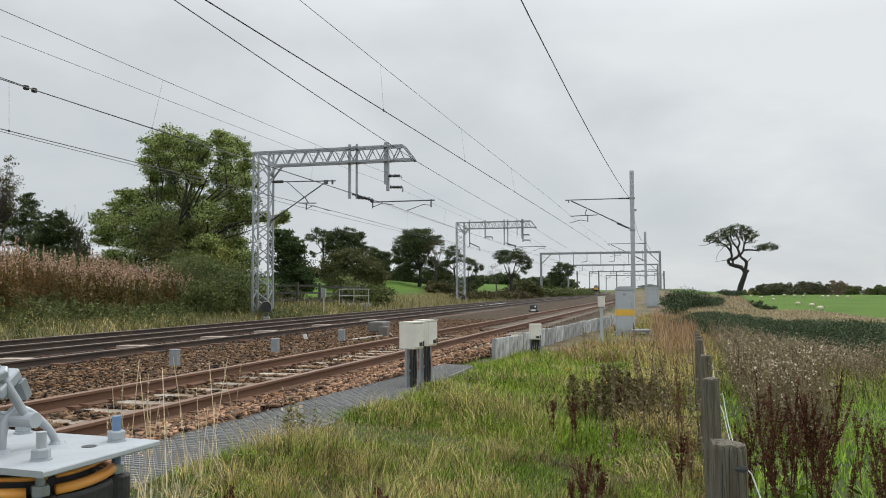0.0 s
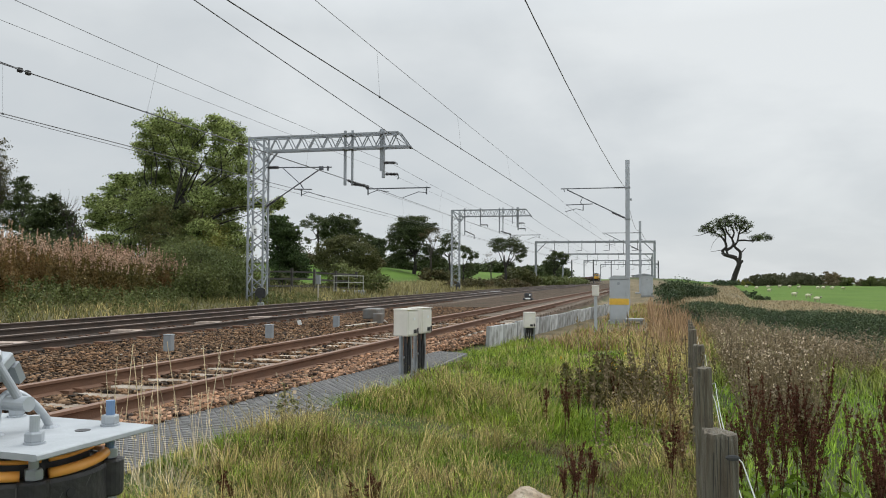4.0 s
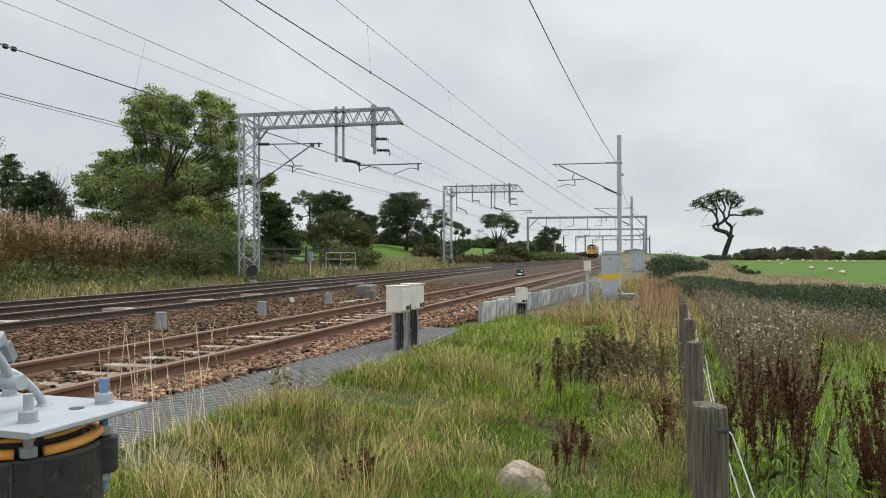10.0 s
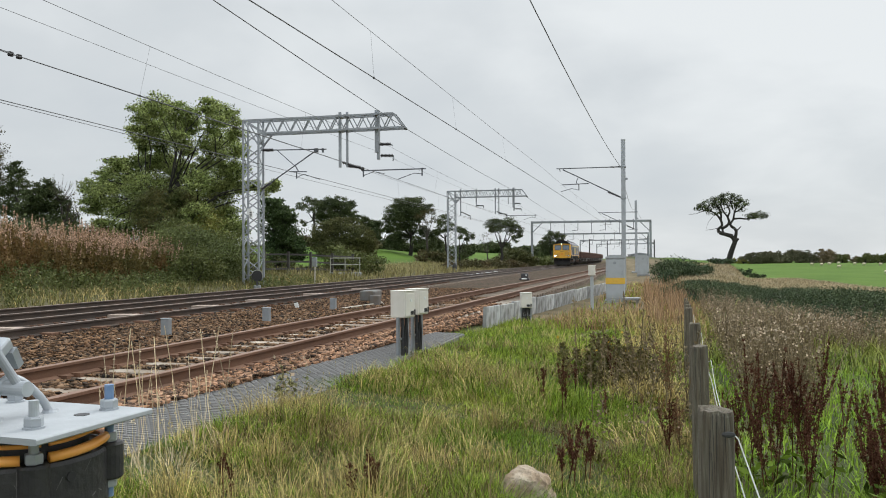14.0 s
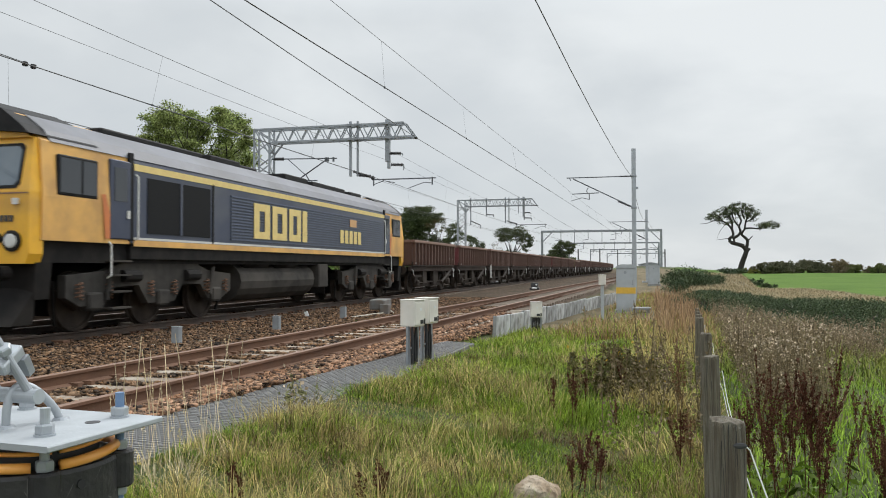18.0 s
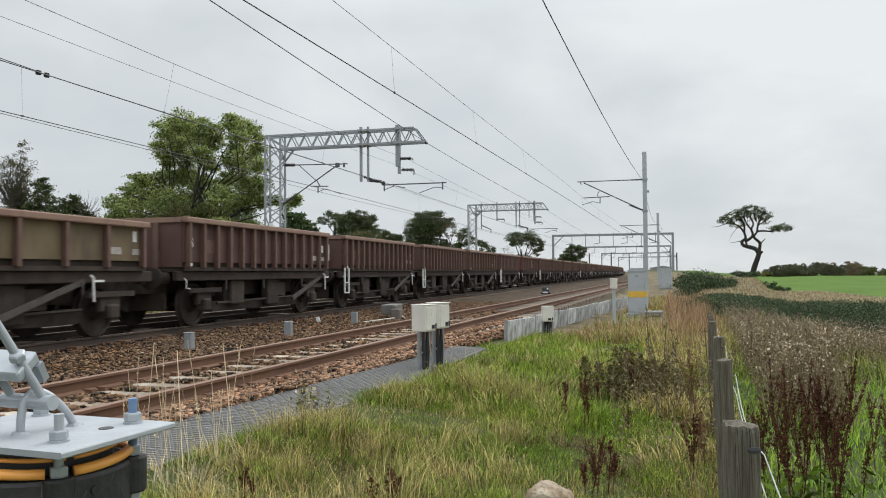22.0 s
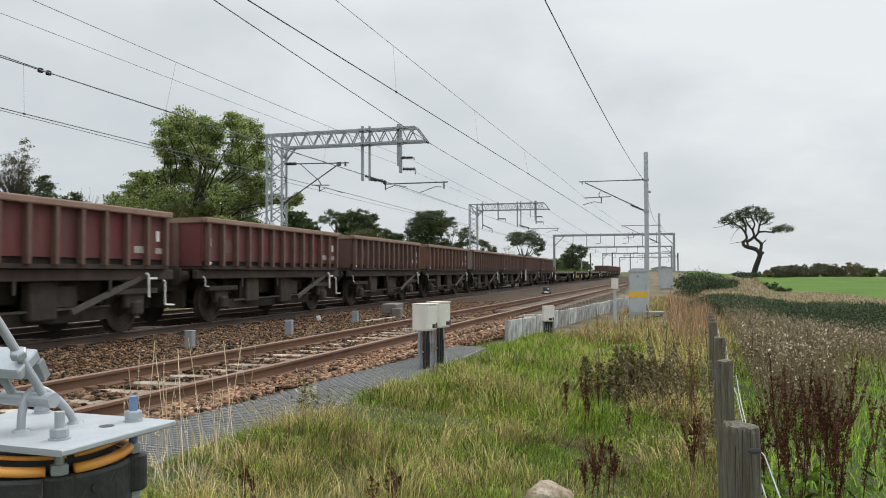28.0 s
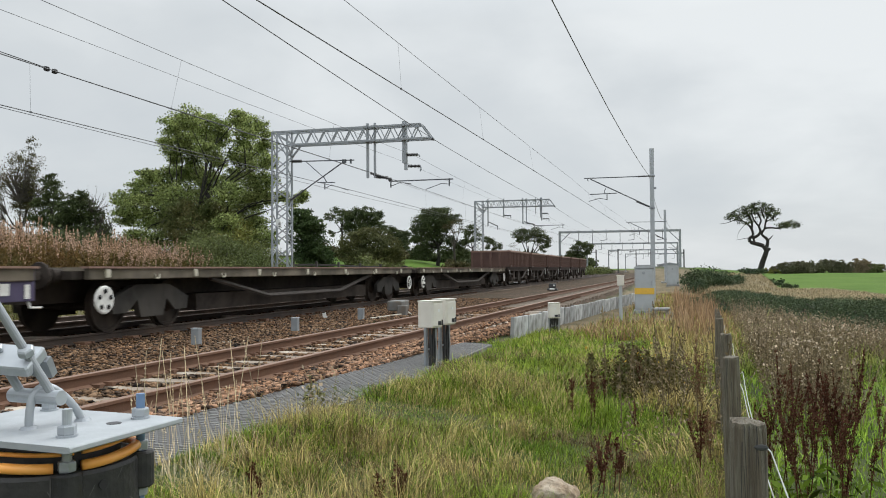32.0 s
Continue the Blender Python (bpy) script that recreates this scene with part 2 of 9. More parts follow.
    def prism(self, outline, y0, y1, slot=0, slots=None, taper=1.0):
        """An outline in x and z drawn out along y; slots gives the material of each side."""
        n = len(outline)
        p = [(x, y0, z) for x, z in outline] + [(x * taper, y1, z) for x, z in outline]
        self.add(p, [tuple(range(n)), tuple(range(2 * n - 1, n - 1, -1))], slot)
        for i in range(n):
            j = (i + 1) % n
            self.add([p[i], p[n + i], p[n + j], p[j]], [(0, 1, 2, 3)], slots[i] if slots else slot)
        return self

    def ball(self, c, rx, ry, rz, n=8, slot=0):
        c = Vector(c)
        k = max(3, n // 2)
        rings = []
        p, q = [c + Vector((0, 0, -rz))], []
        for a in range(1, k):
            t = math.pi * a / k
            p += [c + Vector((rx * math.sin(t) * math.cos(2 * math.pi * i / n), ry * math.sin(t) * math.sin(2 * math.pi * i / n), -rz * math.cos(t))) for i in range(n)]
        p.append(c + Vector((0, 0, rz)))
        for i in range(n):
            q.append((0, 1 + (i + 1) % n, 1 + i))
            q.append((len(p) - 1, 1 + (k - 2) * n + i, 1 + (k - 2) * n + (i + 1) % n))
        for a in range(k - 2):
            q += [(1 + a * n + i, 1 + a * n + (i + 1) % n, 1 + a * n + n + (i + 1) % n, 1 + a * n + n + i) for i in range(n)]
        return self.add(p, q, slot)

    def mesh(self, name, mats, smooth=False):
        me = bpy.data.meshes.new(name)
        me.from_pydata(self.v, [], self.f)
        for m in mats if isinstance(mats, (list, tuple)) else [mats]:
            me.materials.append(m)
        if any(self.m):
            me.polygons.foreach_set("material_index", self.m)
        if smooth:
            me.polygons.foreach_set("use_smooth", [True] * len(self.f))
        me.update()
        return me


def part(name, geo, material, parent, label="", smooth=False, at=None):
    """Links a mesh as one object under a thing or a part."""
    ob = new(name, geo if isinstance(geo, bpy.types.Mesh) else geo.mesh(name, material, smooth))
    ob.parent = parent
    if at is not None:
        ob.matrix_basis = at
    return tagged(ob, label)


def thing(name, label, category, at=None, group="", kind=""):
    ob = new(name)
    ob.empty_display_size = 0.2
    if at is not None:
        ob.matrix_basis = at
    return tagged(ob, label, category, group, kind)


def solid(name, geo, material, label, category="", group="", kind="", smooth=False, at=None):
    ob = new(name, geo.mesh(name, material, smooth))
    if at is not None:
        ob.matrix_basis = at
    return tagged(ob, label, category, group, kind)


def step(x, a, b):
    """A smooth step from 0 at a to 1 at b."""
    t = min(1.0, max(0.0, (x - a) / (b - a)))
    return t * t * (3 - 2 * t)


# ---- the plan: y runs along the railway, rail level is z = 0 ----
GAUGE = 1.505


def near_rail(y):
    """The nearer rail of the nearest track; the track drifts a little towards the fence."""
    y = min(y, 400.0)
    return -4.81 + 0.0366 * y - 0.000041 * y * y


TRAIN_RAIL, FAR_RAIL = -9.89, -12.80      # the nearer rails of the two far tracks
TRAIN_X = TRAIN_RAIL - GAUGE / 2


def bend(y):
    """How far the two far tracks stand to the right of a straight line: a gentle swing right, then left in the distance."""
    u = max(0.0, y - 205.0)
    left = 0.00028 * u * u if u < 140 else 0.00028 * 140 * 140 + 0.0784 * (u - 140)
    return 1.05 * step(y, 40.0, 190.0) - left


def walkway_in(y):
    return -4.0 + 0.105 * (y - 6.0) if y < 13 else near_rail(y) + 0.9


def walkway_out(y):
    return min(-2.74, -3.22 + 0.12 * (y - 4.4))


def ground_z(x, y):
    """The height of the ground sheet."""
    nr = near_rail(max(y, -20))
    b = bend(y)
    if x > nr + 0.45:
        d = x - nr
        z = -0.20 + 0.04 * step(d, 0.45, 0.8) - 0.12 * step(d, 1.5, 3.2) - 0.24 * step(d, 3.0, 5.5) - 0.35 * step(d, 6, 14)
        far = math.hypot(x, y)
        r = x / max(y, 1.0)
        z += -0.15 * step(far, 8, 26) + 1.62 * step(far, 48, 100) * (1 - step(r, 0.114, 0.138)) * (1 - 0.8 * step(far, 110, 170) * step(r, 0.05, 0.10)) + 0.15 * step(far, 60, 200)
        z += -1.0 * step(far, 76, 122) * (1 - step(far, 185, 262)) * step(r, 0.11, 0.14) + 0.45 * step(far, 200, 262) * step(r, 0.10, 0.17)
        z -= 0.16 * step(y, 12.5, 15.5) * step(d, 0.8, 1.05) * (1 - step(d, 2.5, 4.0))
        z += 0.06 * noise.noise((x * 0.6, y * 0.6, 0)) + 0.2 * step(far, 20, 60) * noise.noise((x * 0.05, y * 0.05, 3))
        if y > 200:
            z -= 0.004 * (y - 200)
        return z
    if x < FAR_RAIL - GAUGE - 0.9 + b:
        d = FAR_RAIL - GAUGE - 0.9 + b - x
        bank = step(d, 2.0, 6.5) * (0.75 * (1 - step(y, 22, 34)) + 0.2)
        z = -0.22 + 0.22 * step(d, 0, 2) + bank + 1.9 * step(d, 6, 24) * step(y, 60, 105) + 0.9 * step(d, 9, 34) + 1.6 * step(d, 20, 60) * step(70 - y, 0, 25) + 1.0 * step(d, 50, 220)
        z += 0.10 * noise.noise((x * 0.4, y * 0.4, 7)) * step(d, 0.5, 3)
        return z
    return -0.215 + 0.02 * noise.noise((x * 1.3, y * 1.3, 1))


# ---- the ground: one sheet out to the horizon ----
def ground_material():
    m = bpy.data.materials.new("ground")
    m.use_nodes = True
    nt = m.node_tree
    b = nt.nodes["Principled BSDF"]
    b.inputs["Roughness"].default_value = 0.95
    b.inputs["Specular IOR Level"].default_value = 0.15
    co = nt.nodes.new("ShaderNodeTexCoord")

    def tex(sc, det=5.0):
        n = nt.nodes.new("ShaderNodeTexNoise")
        n.inputs["Scale"].default_value, n.inputs["Detail"].default_value = sc, det
        nt.links.new(co.outputs["Object"], n.inputs["Vector"])
        return n.outputs["Fac"]

    def ramp(fac, *stops):
        r = nt.nodes.new("ShaderNodeValToRGB")
        els = r.color_ramp.elements
        els[0].position, els[0].color = stops[0][0], (*stops[0][1], 1)
        els[1].position, els[1].color = stops[-1][0], (*stops[-1][1], 1)
        for p, c in stops[1:-1]:
            els.new(p).color = (*c, 1)
        nt.links.new(fac, r.inputs[0])
        return r.outputs[0]

    # grass ground is darkened, so shade in the hollows between tufts is painted in
    grass = ramp(tex(1.1), (0.3, (0.035, 0.05, 0.017)), (0.5, (0.06, 0.075, 0.028)), (0.7, (0.12, 0.10, 0.055)))
    field = ramp(tex(0.11, 12.0), (0.25, (0.055, 0.108, 0.013)), (0.5, (0.076, 0.138, 0.018)), (0.75, (0.10, 0.16, 0.026)))
    stone = ramp(tex(14.0, 8.0), (0.33, (0.020, 0.014, 0.010)), (0.5, (0.065, 0.045, 0.030)), (0.66, (0.15, 0.10, 0.068)))
    moss = nt.nodes.new("ShaderNodeMix")
    moss.data_type = "RGBA"
    spots = nt.nodes.new("ShaderNodeMapRange")
    spots.inputs["From Min"].default_value, spots.inputs["From Max"].default_value, spots.inputs["To Max"].default_value = 0.46, 0.64, 0.75
    nt.links.new(tex(0.8, 9.0), spots.inputs["Value"])
    nt.links.new(spots.outputs[0], moss.inputs[0])
    nt.links.new(stone, moss.inputs[6])
    moss.inputs[7].default_value = (0.036, 0.032, 0.018, 1)
    stone = moss.outputs[2]
    rough = ramp(tex(0.9), (0.3, (0.10, 0.085, 0.05)), (0.7, (0.20, 0.16, 0.10)))
    paint = nt.nodes.new("ShaderNodeVertexColor")
    paint.layer_name = "cover"
    split = nt.nodes.new("ShaderNodeSeparateColor")
    nt.links.new(paint.outputs[0], split.inputs[0])
    colour = grass
    for k, other in enumerate((stone, field, rough)):
        mx = nt.nodes.new("ShaderNodeMix")
        mx.data_type = "RGBA"
        nt.links.new(split.outputs[k], mx.inputs[0])
        nt.links.new(colour, mx.inputs[6])
        nt.links.new(other, mx.inputs[7])
        colour = mx.outputs[2]
    nt.links.new(colour, b.inputs["Base Color"])
    bp = nt.nodes.new("ShaderNodeBump")
    bp.inputs["Strength"].default_value, bp.inputs["Distance"].default_value = 0.6, 0.03
    nt.links.new(tex(25.0, 8.0), bp.inputs["Height"])
    nt.links.new(bp.outputs[0], b.inputs["Normal"])
    return m


def cover(x, y):
    """What covers the ground: shares of ballast, smooth field and rough dry growth."""
    nr = near_rail(max(y, -20))
    d = x - nr
    ballast = step(d, 1.0, 0.75) if d > 0 else step(x, FAR_RAIL - GAUGE - 1.5 + bend(y), FAR_RAIL - GAUGE - 0.9 + bend(y))
    far = math.hypot(x, y)
    field = 0.0
    if d > 1:
        r = x / max(y, 1.0)
        start = 80 + 4 * step(r, 0.10, 0.16) - 24 * step(r, 0.17, 0.28) + 6 * noise.noise((x * 0.12, y * 0.12, 9.0))
        field = step(far, start, start + 8) * step(r, 0.03, 0.05) + 0.8 * step(x, 2.2, 3.2) * (1 - step(far, 8.5, 11))
    elif d < -12:
        field = step(-x, 24, 30) * step(y, 34, 45)
    rough = 0.0
    if d > 1:
        rough = step(far, 11, 15) * (1 - step(far, 88, 100))
    elif d < -9:
        rough = 0.5 * (1 - step(-x, 24, 30))
    return ballast, min(1, field), rough * (1 - min(1, field))


def steps_out(stops):
    """Grid lines from stops of (position, spacing)."""
    out = []
    for (a, sa), (b, sb) in zip(stops, stops[1:]):
        n = max(1, round((b - a) / sa))
        out += [a + (b - a) * i / n for i in range(n)]
    return out + [stops[-1][0]]


def build_ground():
    xs = steps_out([(-2500, 400), (-500, 60), (-140, 12), (-50, 2.0), (-24, 0.6), (-12, 0.6), (-6, 0.25), (4, 0.5), (16, 2.0), (60, 8), (200, 60), (600, 400), (2500, 400)])
    ys = steps_out([(-600, 120), (-60, 12), (-6, 1.0), (1, 0.3), (16, 0.6), (40, 2.0), (130, 8), (420, 40), (900, 250), (3500, 400)])
    nx = len(xs)
    verts = [(x, y, ground_z(x, y)) for y in ys for x in xs]
    faces = [(j * nx + i, j * nx + i + 1, j * nx + nx + i + 1, j * nx + nx + i) for j in range(len(ys) - 1) for i in range(nx - 1)]
    me = bpy.data.meshes.new("ground")
    me.from_pydata(verts, [], faces)
    me.polygons.foreach_set("use_smooth", [True] * len(faces))
    layer = me.color_attributes.new("cover", "FLOAT_COLOR", "POINT")
    flat = []
    for x, y, z in verts:
        flat.extend((*cover(x, y), 1.0))
    layer.data.foreach_set("color", flat)
    me.materials.append(ground_material())
    tagged(new("ground", me), "rough grassy ground with trackbed ballast and pasture", "ground", kind="structure")


build_ground()


# ---- rails and sleepers ----
def rail_outline():
    return [(-0.07, -0.16), (0.07, -0.16), (0.07, -0.148), (0.012, -0.125), (0.012, -0.045), (0.036, -0.034), (0.036, -0.006), (0.028, 0.0),
            (-0.028, 0.0), (-0.036, -0.006), (-0.036, -0.034), (-0.012, -0.045), (-0.012, -0.125), (-0.07, -0.148)]


def lay_rail(name, where, ys, side, top, parent, label=""):
    """A flat-bottom rail along the points where(y)."""
    g, o = Geo(), rail_outline()
    n = len(o)
    for y in ys:
        g.v += [(where(y) + x, y, z) for x, z in o]
    for k in range(len(ys) - 1):
        for i in range(n):
            j = (i + 1) % n
            g.f.append((k * n + i, k * n + j, (k + 1) * n + j, (k + 1) * n + i))
            g.m.append(1 if i in (6, 7, 8) else 0)
    return part(name, g, [side, top], parent, label)


RAIL_YS = steps_out([(-60, 6), (0, 4), (60, 8), (220, 10), (420, 20), (620, 20)])
near_track = thing("railway_track", "nearest railway track with rusty rails on concrete sleepers", "railway track", kind="structure")
train_track = thing("railway_track", "middle railway track with dark oily rails on concrete sleepers", "railway track", kind="structure")
far_track = thing("railway_track", "farthest railway track with dark rails below the grassy bank", "railway track", kind="structure")
for k in (0, 1):
    lay_rail("rail", lambda y: near_rail(y) - k * GAUGE, RAIL_YS, RAIL_SIDE, RAIL_RUST_TOP, near_track)
    lay_rail("rail", lambda y: TRAIN_RAIL - k * GAUGE + bend(y), RAIL_YS, RAIL_DARK, RAIL_TOP, train_track)
    lay_rail("rail", lambda y: FAR_RAIL - k * GAUGE + bend(y), RAIL_YS, RAIL_DARK, RAIL_TOP, far_track)


# ---- beside the track ----
def place(x, y, turn=0.0, dz=0.0):
    return pose(x, y, ground_z(x, y) + dz, 0, 0, turn)


# a grey grating walkway beside the ballast
WALK_GREY = mat("grey grating", (0.165, 0.163, 0.160), 0.75, second=(0.115, 0.113, 0.110), scale=5, third=(0.15, 0.137, 0.115), third_scale=1.5, bump=0.2, bump_scale=40)
RIDGE = mat("grating rib", (0.225, 0.222, 0.218), 0.7, second=(0.15, 0.145, 0.14), scale=12)
walkway = thing("walkway", "grey grated cable walkway beside the ballast", "walkway", kind="structure")
y = -2.0
while y < 12.5:
    y1 = y + 0.98
    a0, a1, b0, b1 = walkway_in(y), walkway_in(y1), walkway_out(y), walkway_out(y1)
    g = Geo()
    z = -0.135 + random.uniform(-0.008, 0.008)
    top = [(a0, y + 0.015, z), (b0, y + 0.015, z - 0.02), (b1, y1, z - 0.02), (a1, y1, z)]
    g.add(top + [(p[0], p[1], p[2] - 0.06) for p in top], [(0, 1, 2, 3), (0, 4, 5, 1), (1, 5, 6, 2), (2, 6, 7, 3), (3, 7, 4, 0)])
    panel = part("panel", g, WALK_GREY, walkway)
    ribs = Geo()
    for k in range(16):
        t = (k + 0.5) / 16
        ya = y + 0.02 + t * 0.95
        xa, xb = a0 + (a1 - a0) * t + 0.03, b0 + (b1 - b0) * t - 0.03
        n = 9
        for j in range(n):
            u = (j + (0.5 if k % 2 else 0.0)) / n
            ribs.bar((xa + (xb - xa) * u, ya, z + 0.004 - 0.02 * u), (xa + (xb - xa) * min(1, u + 0.085), ya, z + 0.004 - 0.02 * u), 0.022, 0.012)
    part("ribs", ribs, RIDGE, panel)
    y += 1.0


# low wall of concrete posts and panels holding the bank
wall_line = lambda t: Vector((-3.1 + 2.0 * t, 16.8 + 18.0 * t, 0))
WALL_PALE = mat("pale weathered panel", (0.43, 0.44, 0.44), 0.9, second=(0.30, 0.31, 0.30), scale=4, third=(0.13, 0.125, 0.115), third_scale=5.0, third_amount=0.85, stretch=(1, 1, 0.7), vary=0.28, bump=0.3)
low_wall = thing("retaining_wall", "low wall of weathered grey concrete panels", "wall", kind="structure")
N = 15
for k in range(N):
    a, b = wall_line(k / N), wall_line((k + 1) / N)
    turn = math.degrees(math.atan2(b.y - a.y, b.x - a.x))
    L = (b - a).length
    h = 0.34 + 0.05 * noise.noise((k * 1.7 + 0.3, 0, 0))
    part("panel", Geo().box(0.022, -0.03, -0.1, L - 0.022, 0.03, h, bevel=0.006), WALL_PALE, low_wall, at=pose(a.x, a.y, -0.30, random.uniform(-1.5, 1.5), random.uniform(-0.8, 0.8), turn))
    part("post", Geo().box(-0.018, -0.04, -0.1, 0.018, 0.04, h + 0.012, bevel=0.006), CONC_GREY, low_wall, at=pose(a.x, a.y, -0.30, random.uniform(-3, 3), 0, turn))


def legged_box(x, y, w, d, h, leg, name, label, turn=0.0, cat="equipment box"):
    """A cream metal box with a door and bars of print, on two steel channel legs."""
    t = thing(name, label, cat, place(x, y, turn), group="lineside boxes")
    body = part("body", Geo().box(-w / 2, -d / 2, leg, w / 2, d / 2, leg + h, bevel=0.012), CREAM, t)
    part("lid", Geo().box(-w / 2 - 0.003, -d / 2 - 0.014, leg + h - 0.004, w / 2 + 0.003, d / 2 + 0.003, leg + h + 0.008, bevel=0.003), CREAM, body)
    part("door", Geo().box(-w / 2 + 0.015, -d / 2 - 0.012, leg + 0.02, w / 2 - 0.015, -d / 2 + 0.005, leg + h - 0.03, bevel=0.004), CREAM, body)
    part("latch", Geo().box(-0.005, -d / 2 - 0.018, leg + h * 0.60, 0.03, -d / 2 - 0.01, leg + h * 0.70), WHITE_PLAIN, body)
    part("print_bar", Geo().box(w * 0.0, -d / 2 - 0.016, leg + 0.035, w * 0.28, -d / 2 - 0.01, leg + 0.085), BLACK, body)
    part("print_bar", Geo().box(w * 0.33, -d / 2 - 0.016, leg + 0.03, w * 0.45, -d / 2 - 0.01, leg + 0.10), BLACK, body)
    for sx in (-1, 1):
        lx = sx * w * 0.42
        part("leg", Geo().box(lx - 0.018, -0.022, -0.25, lx + 0.018, -0.016, leg + 0.01).box(lx - 0.018, -0.022, -0.25, lx - 0.012, 0.02, leg).box(lx + 0.012, -0.022, -0.25, lx + 0.018, 0.02, leg), STEEL_GREY, t)
    part("cross_strap", Geo().box(-w * 0.46, -0.031, leg * 0.42, w * 0.46, -0.023, leg * 0.42 + 0.025), STEEL_GREY, t)
    for k in range(6):
        x0, y0 = w * (-0.29 + 0.115 * k), d * (-0.20 + 0.09 * (k % 3))
        part("cable", Geo().path([(x0, y0, leg), (x0 + 0.012 * (k % 3 - 1), y0 - 0.02 + 0.03 * (k % 2), leg * 0.5), (x0 - 0.01, y0 - 0.01, -0.2)], 0.017), BLACK, t)
    return t


WHITE_PLAIN = mat("pale plastic", (0.72, 0.73, 0.72), 0.5)
legged_box(-2.93, 9.95, 0.235, 0.235, 0.345, 0.50, "equipment_box", "cream lineside equipment box on grey steel legs", 70)
legged_box(-2.88, 10.46, 0.235, 0.235, 0.345, 0.50, "equipment_box", "cream lineside equipment box on cabled legs", 70)
legged_box(-2.47, 18.9, 0.27, 0.24, 0.36, 0.34, "equipment_box", "small cream box before the low concrete wall", 14)
lp = thing("equipment_box", "small white box on a tall pale post", "equipment box", place(-1.22, 25.5, 5), group="lineside boxes")
part("post", Geo().box(-0.05, -0.05, -0.3, 0.05, 0.05, 1.16, bevel=0.01), CAB_GREY, lp)
part("body", Geo().box(-0.11, -0.09, 1.14, 0.11, 0.09, 1.45, bevel=0.015), CREAM, lp)
part("lid", Geo().box(-0.12, -0.10, 1.44, 0.12, 0.10, 1.47, bevel=0.008), CREAM, lp)


def cabinet(x, y, w, d, h, band, label, turn=0):
    c = thing("signal_cabinet", label, "cabinet", place(x, y, turn), group="grey cabinets")
    part("plinth", Geo().box(-w / 2 - 0.05, -d / 2 - 0.05, -0.3, w / 2 + 0.05, d / 2 + 0.05, 0.1, bevel=0.01), CONC_GREY, c)
    body = part("body", Geo().box(-w / 2, -d / 2, 0.1, w / 2, d / 2, h, bevel=0.02), CAB_GREY, c)
    roof = Geo().prism([(-w / 2 - 0.03, h), (w / 2 + 0.03, h), (w / 2 + 0.03, h + 0.03), (w * 0.30, h + 0.13), (-w * 0.30, h + 0.13), (-w / 2 - 0.03, h + 0.03)], -d / 2 - 0.03, d / 2 + 0.03)
    part("roof", roof, CAB_GREY, c)
    door = part("door", Geo().box(-w / 2 + 0.03, -d / 2 - 0.012, 0.16, w / 2 - 0.03, -d / 2 + 0.01, h - 0.04, bevel=0.006), CAB_GREY, c)
    part("handle", Geo().box(w * 0.34, -d / 2 - 0.03, h * 0.62, w * 0.37, -d / 2 - 0.010, h * 0.72), STEEL_GREY, door)
    part("vent", Geo().lathe([(0.055, 0.0), (0.055, 0.012), (0.03, 0.016)], 14, base=pose(-0.02, -d / 2 - 0.010, h - 0.17, 90, 0, 0)), STEEL_GREY, door, "round grey vent")
    if band:
        part("band", Geo().box(-w / 2 - 0.004, -d / 2 - 0.02, h * 0.42, w / 2 + 0.004, d / 2 + 0.004, h * 0.56), YELLOW_BAND, c, "yellow band")
    return c


cabinet(-0.58, 30.5, 0.70, 0.6, 1.66, True, "tall grey lineside cabinet with a yellow band")
cabinet(0.90, 62.0, 0.85, 0.8, 1.45, False, "plain grey cabinet beside a steel mast")
solid("concrete_slab", Geo().box(-0.32, -0.3, 0.08, 0.32, 0.3, 0.17, bevel=0.02).box(-0.26, -0.25, -0.3, -0.16, 0.25, 0.08).box(0.16, -0.25, -0.3, 0.26, 0.25, 0.08), CONC_GREY,
      "pale concrete step beside the cabinet", "step", at=place(0.0, 29.0))

# short steel posts between the tracks, a points machine and a ground signal
for x, y in ((-7.75, 12.0), (-7.4, 15.1), (-7.45, 19.0)):
    p = thing("cable_post", "short grey steel post standing in the ballast", "post", pose(x, y, -0.25), group="posts between the tracks")
    part("box", Geo().box(-0.075, -0.06, 0.02, 0.075, 0.06, 0.36, bevel=0.012), STEEL_GREY, p)
    part("cap", Geo().box(-0.08, -0.065, 0.36, 0.08, 0.065, 0.375, bevel=0.005), STEEL_GREY, p)
    part("foot", Geo().tube((0.0, 0, -0.2), (0, 0, 0.05), 0.03), RAIL_SIDE, p)
PIPE = mat("pale pipe", (0.50, 0.46, 0.38), 0.7, second=(0.36, 0.32, 0.26), scale=8)
for a, b in (((-7.9, 12.6, -0.2), (-6.75, 13.3, -0.19)), ((-7.3, 15.6, -0.2), (-6.4, 17.8, -0.19)), ((-7.35, 19.3, -0.16), (-7.0, 21.6, -0.14)), ((-8.5, 11.2, -0.2), (-7.9, 12.2, -0.2))):
    solid("cable_pipe", Geo().tube(a, b, 0.022, n=8), PIPE, "pale cable pipe lying on ballast", "pipe", group="cable pipes")
POINTS = mat("grimy points machine", (0.15, 0.155, 0.15), 0.65, second=(0.10, 0.095, 0.085), scale=6, third=(0.16, 0.10, 0.06), third_scale=3)
pm = thing("points_machine", "grey points machine with cables on the ballast", "points machine", pose(-7.35, 21.7, -0.24, 0, 0, 6))
part("case", Geo().box(-0.22, -0.5, 0.18, 0.22, 0.5, 0.46, bevel=0.03), POINTS, pm)
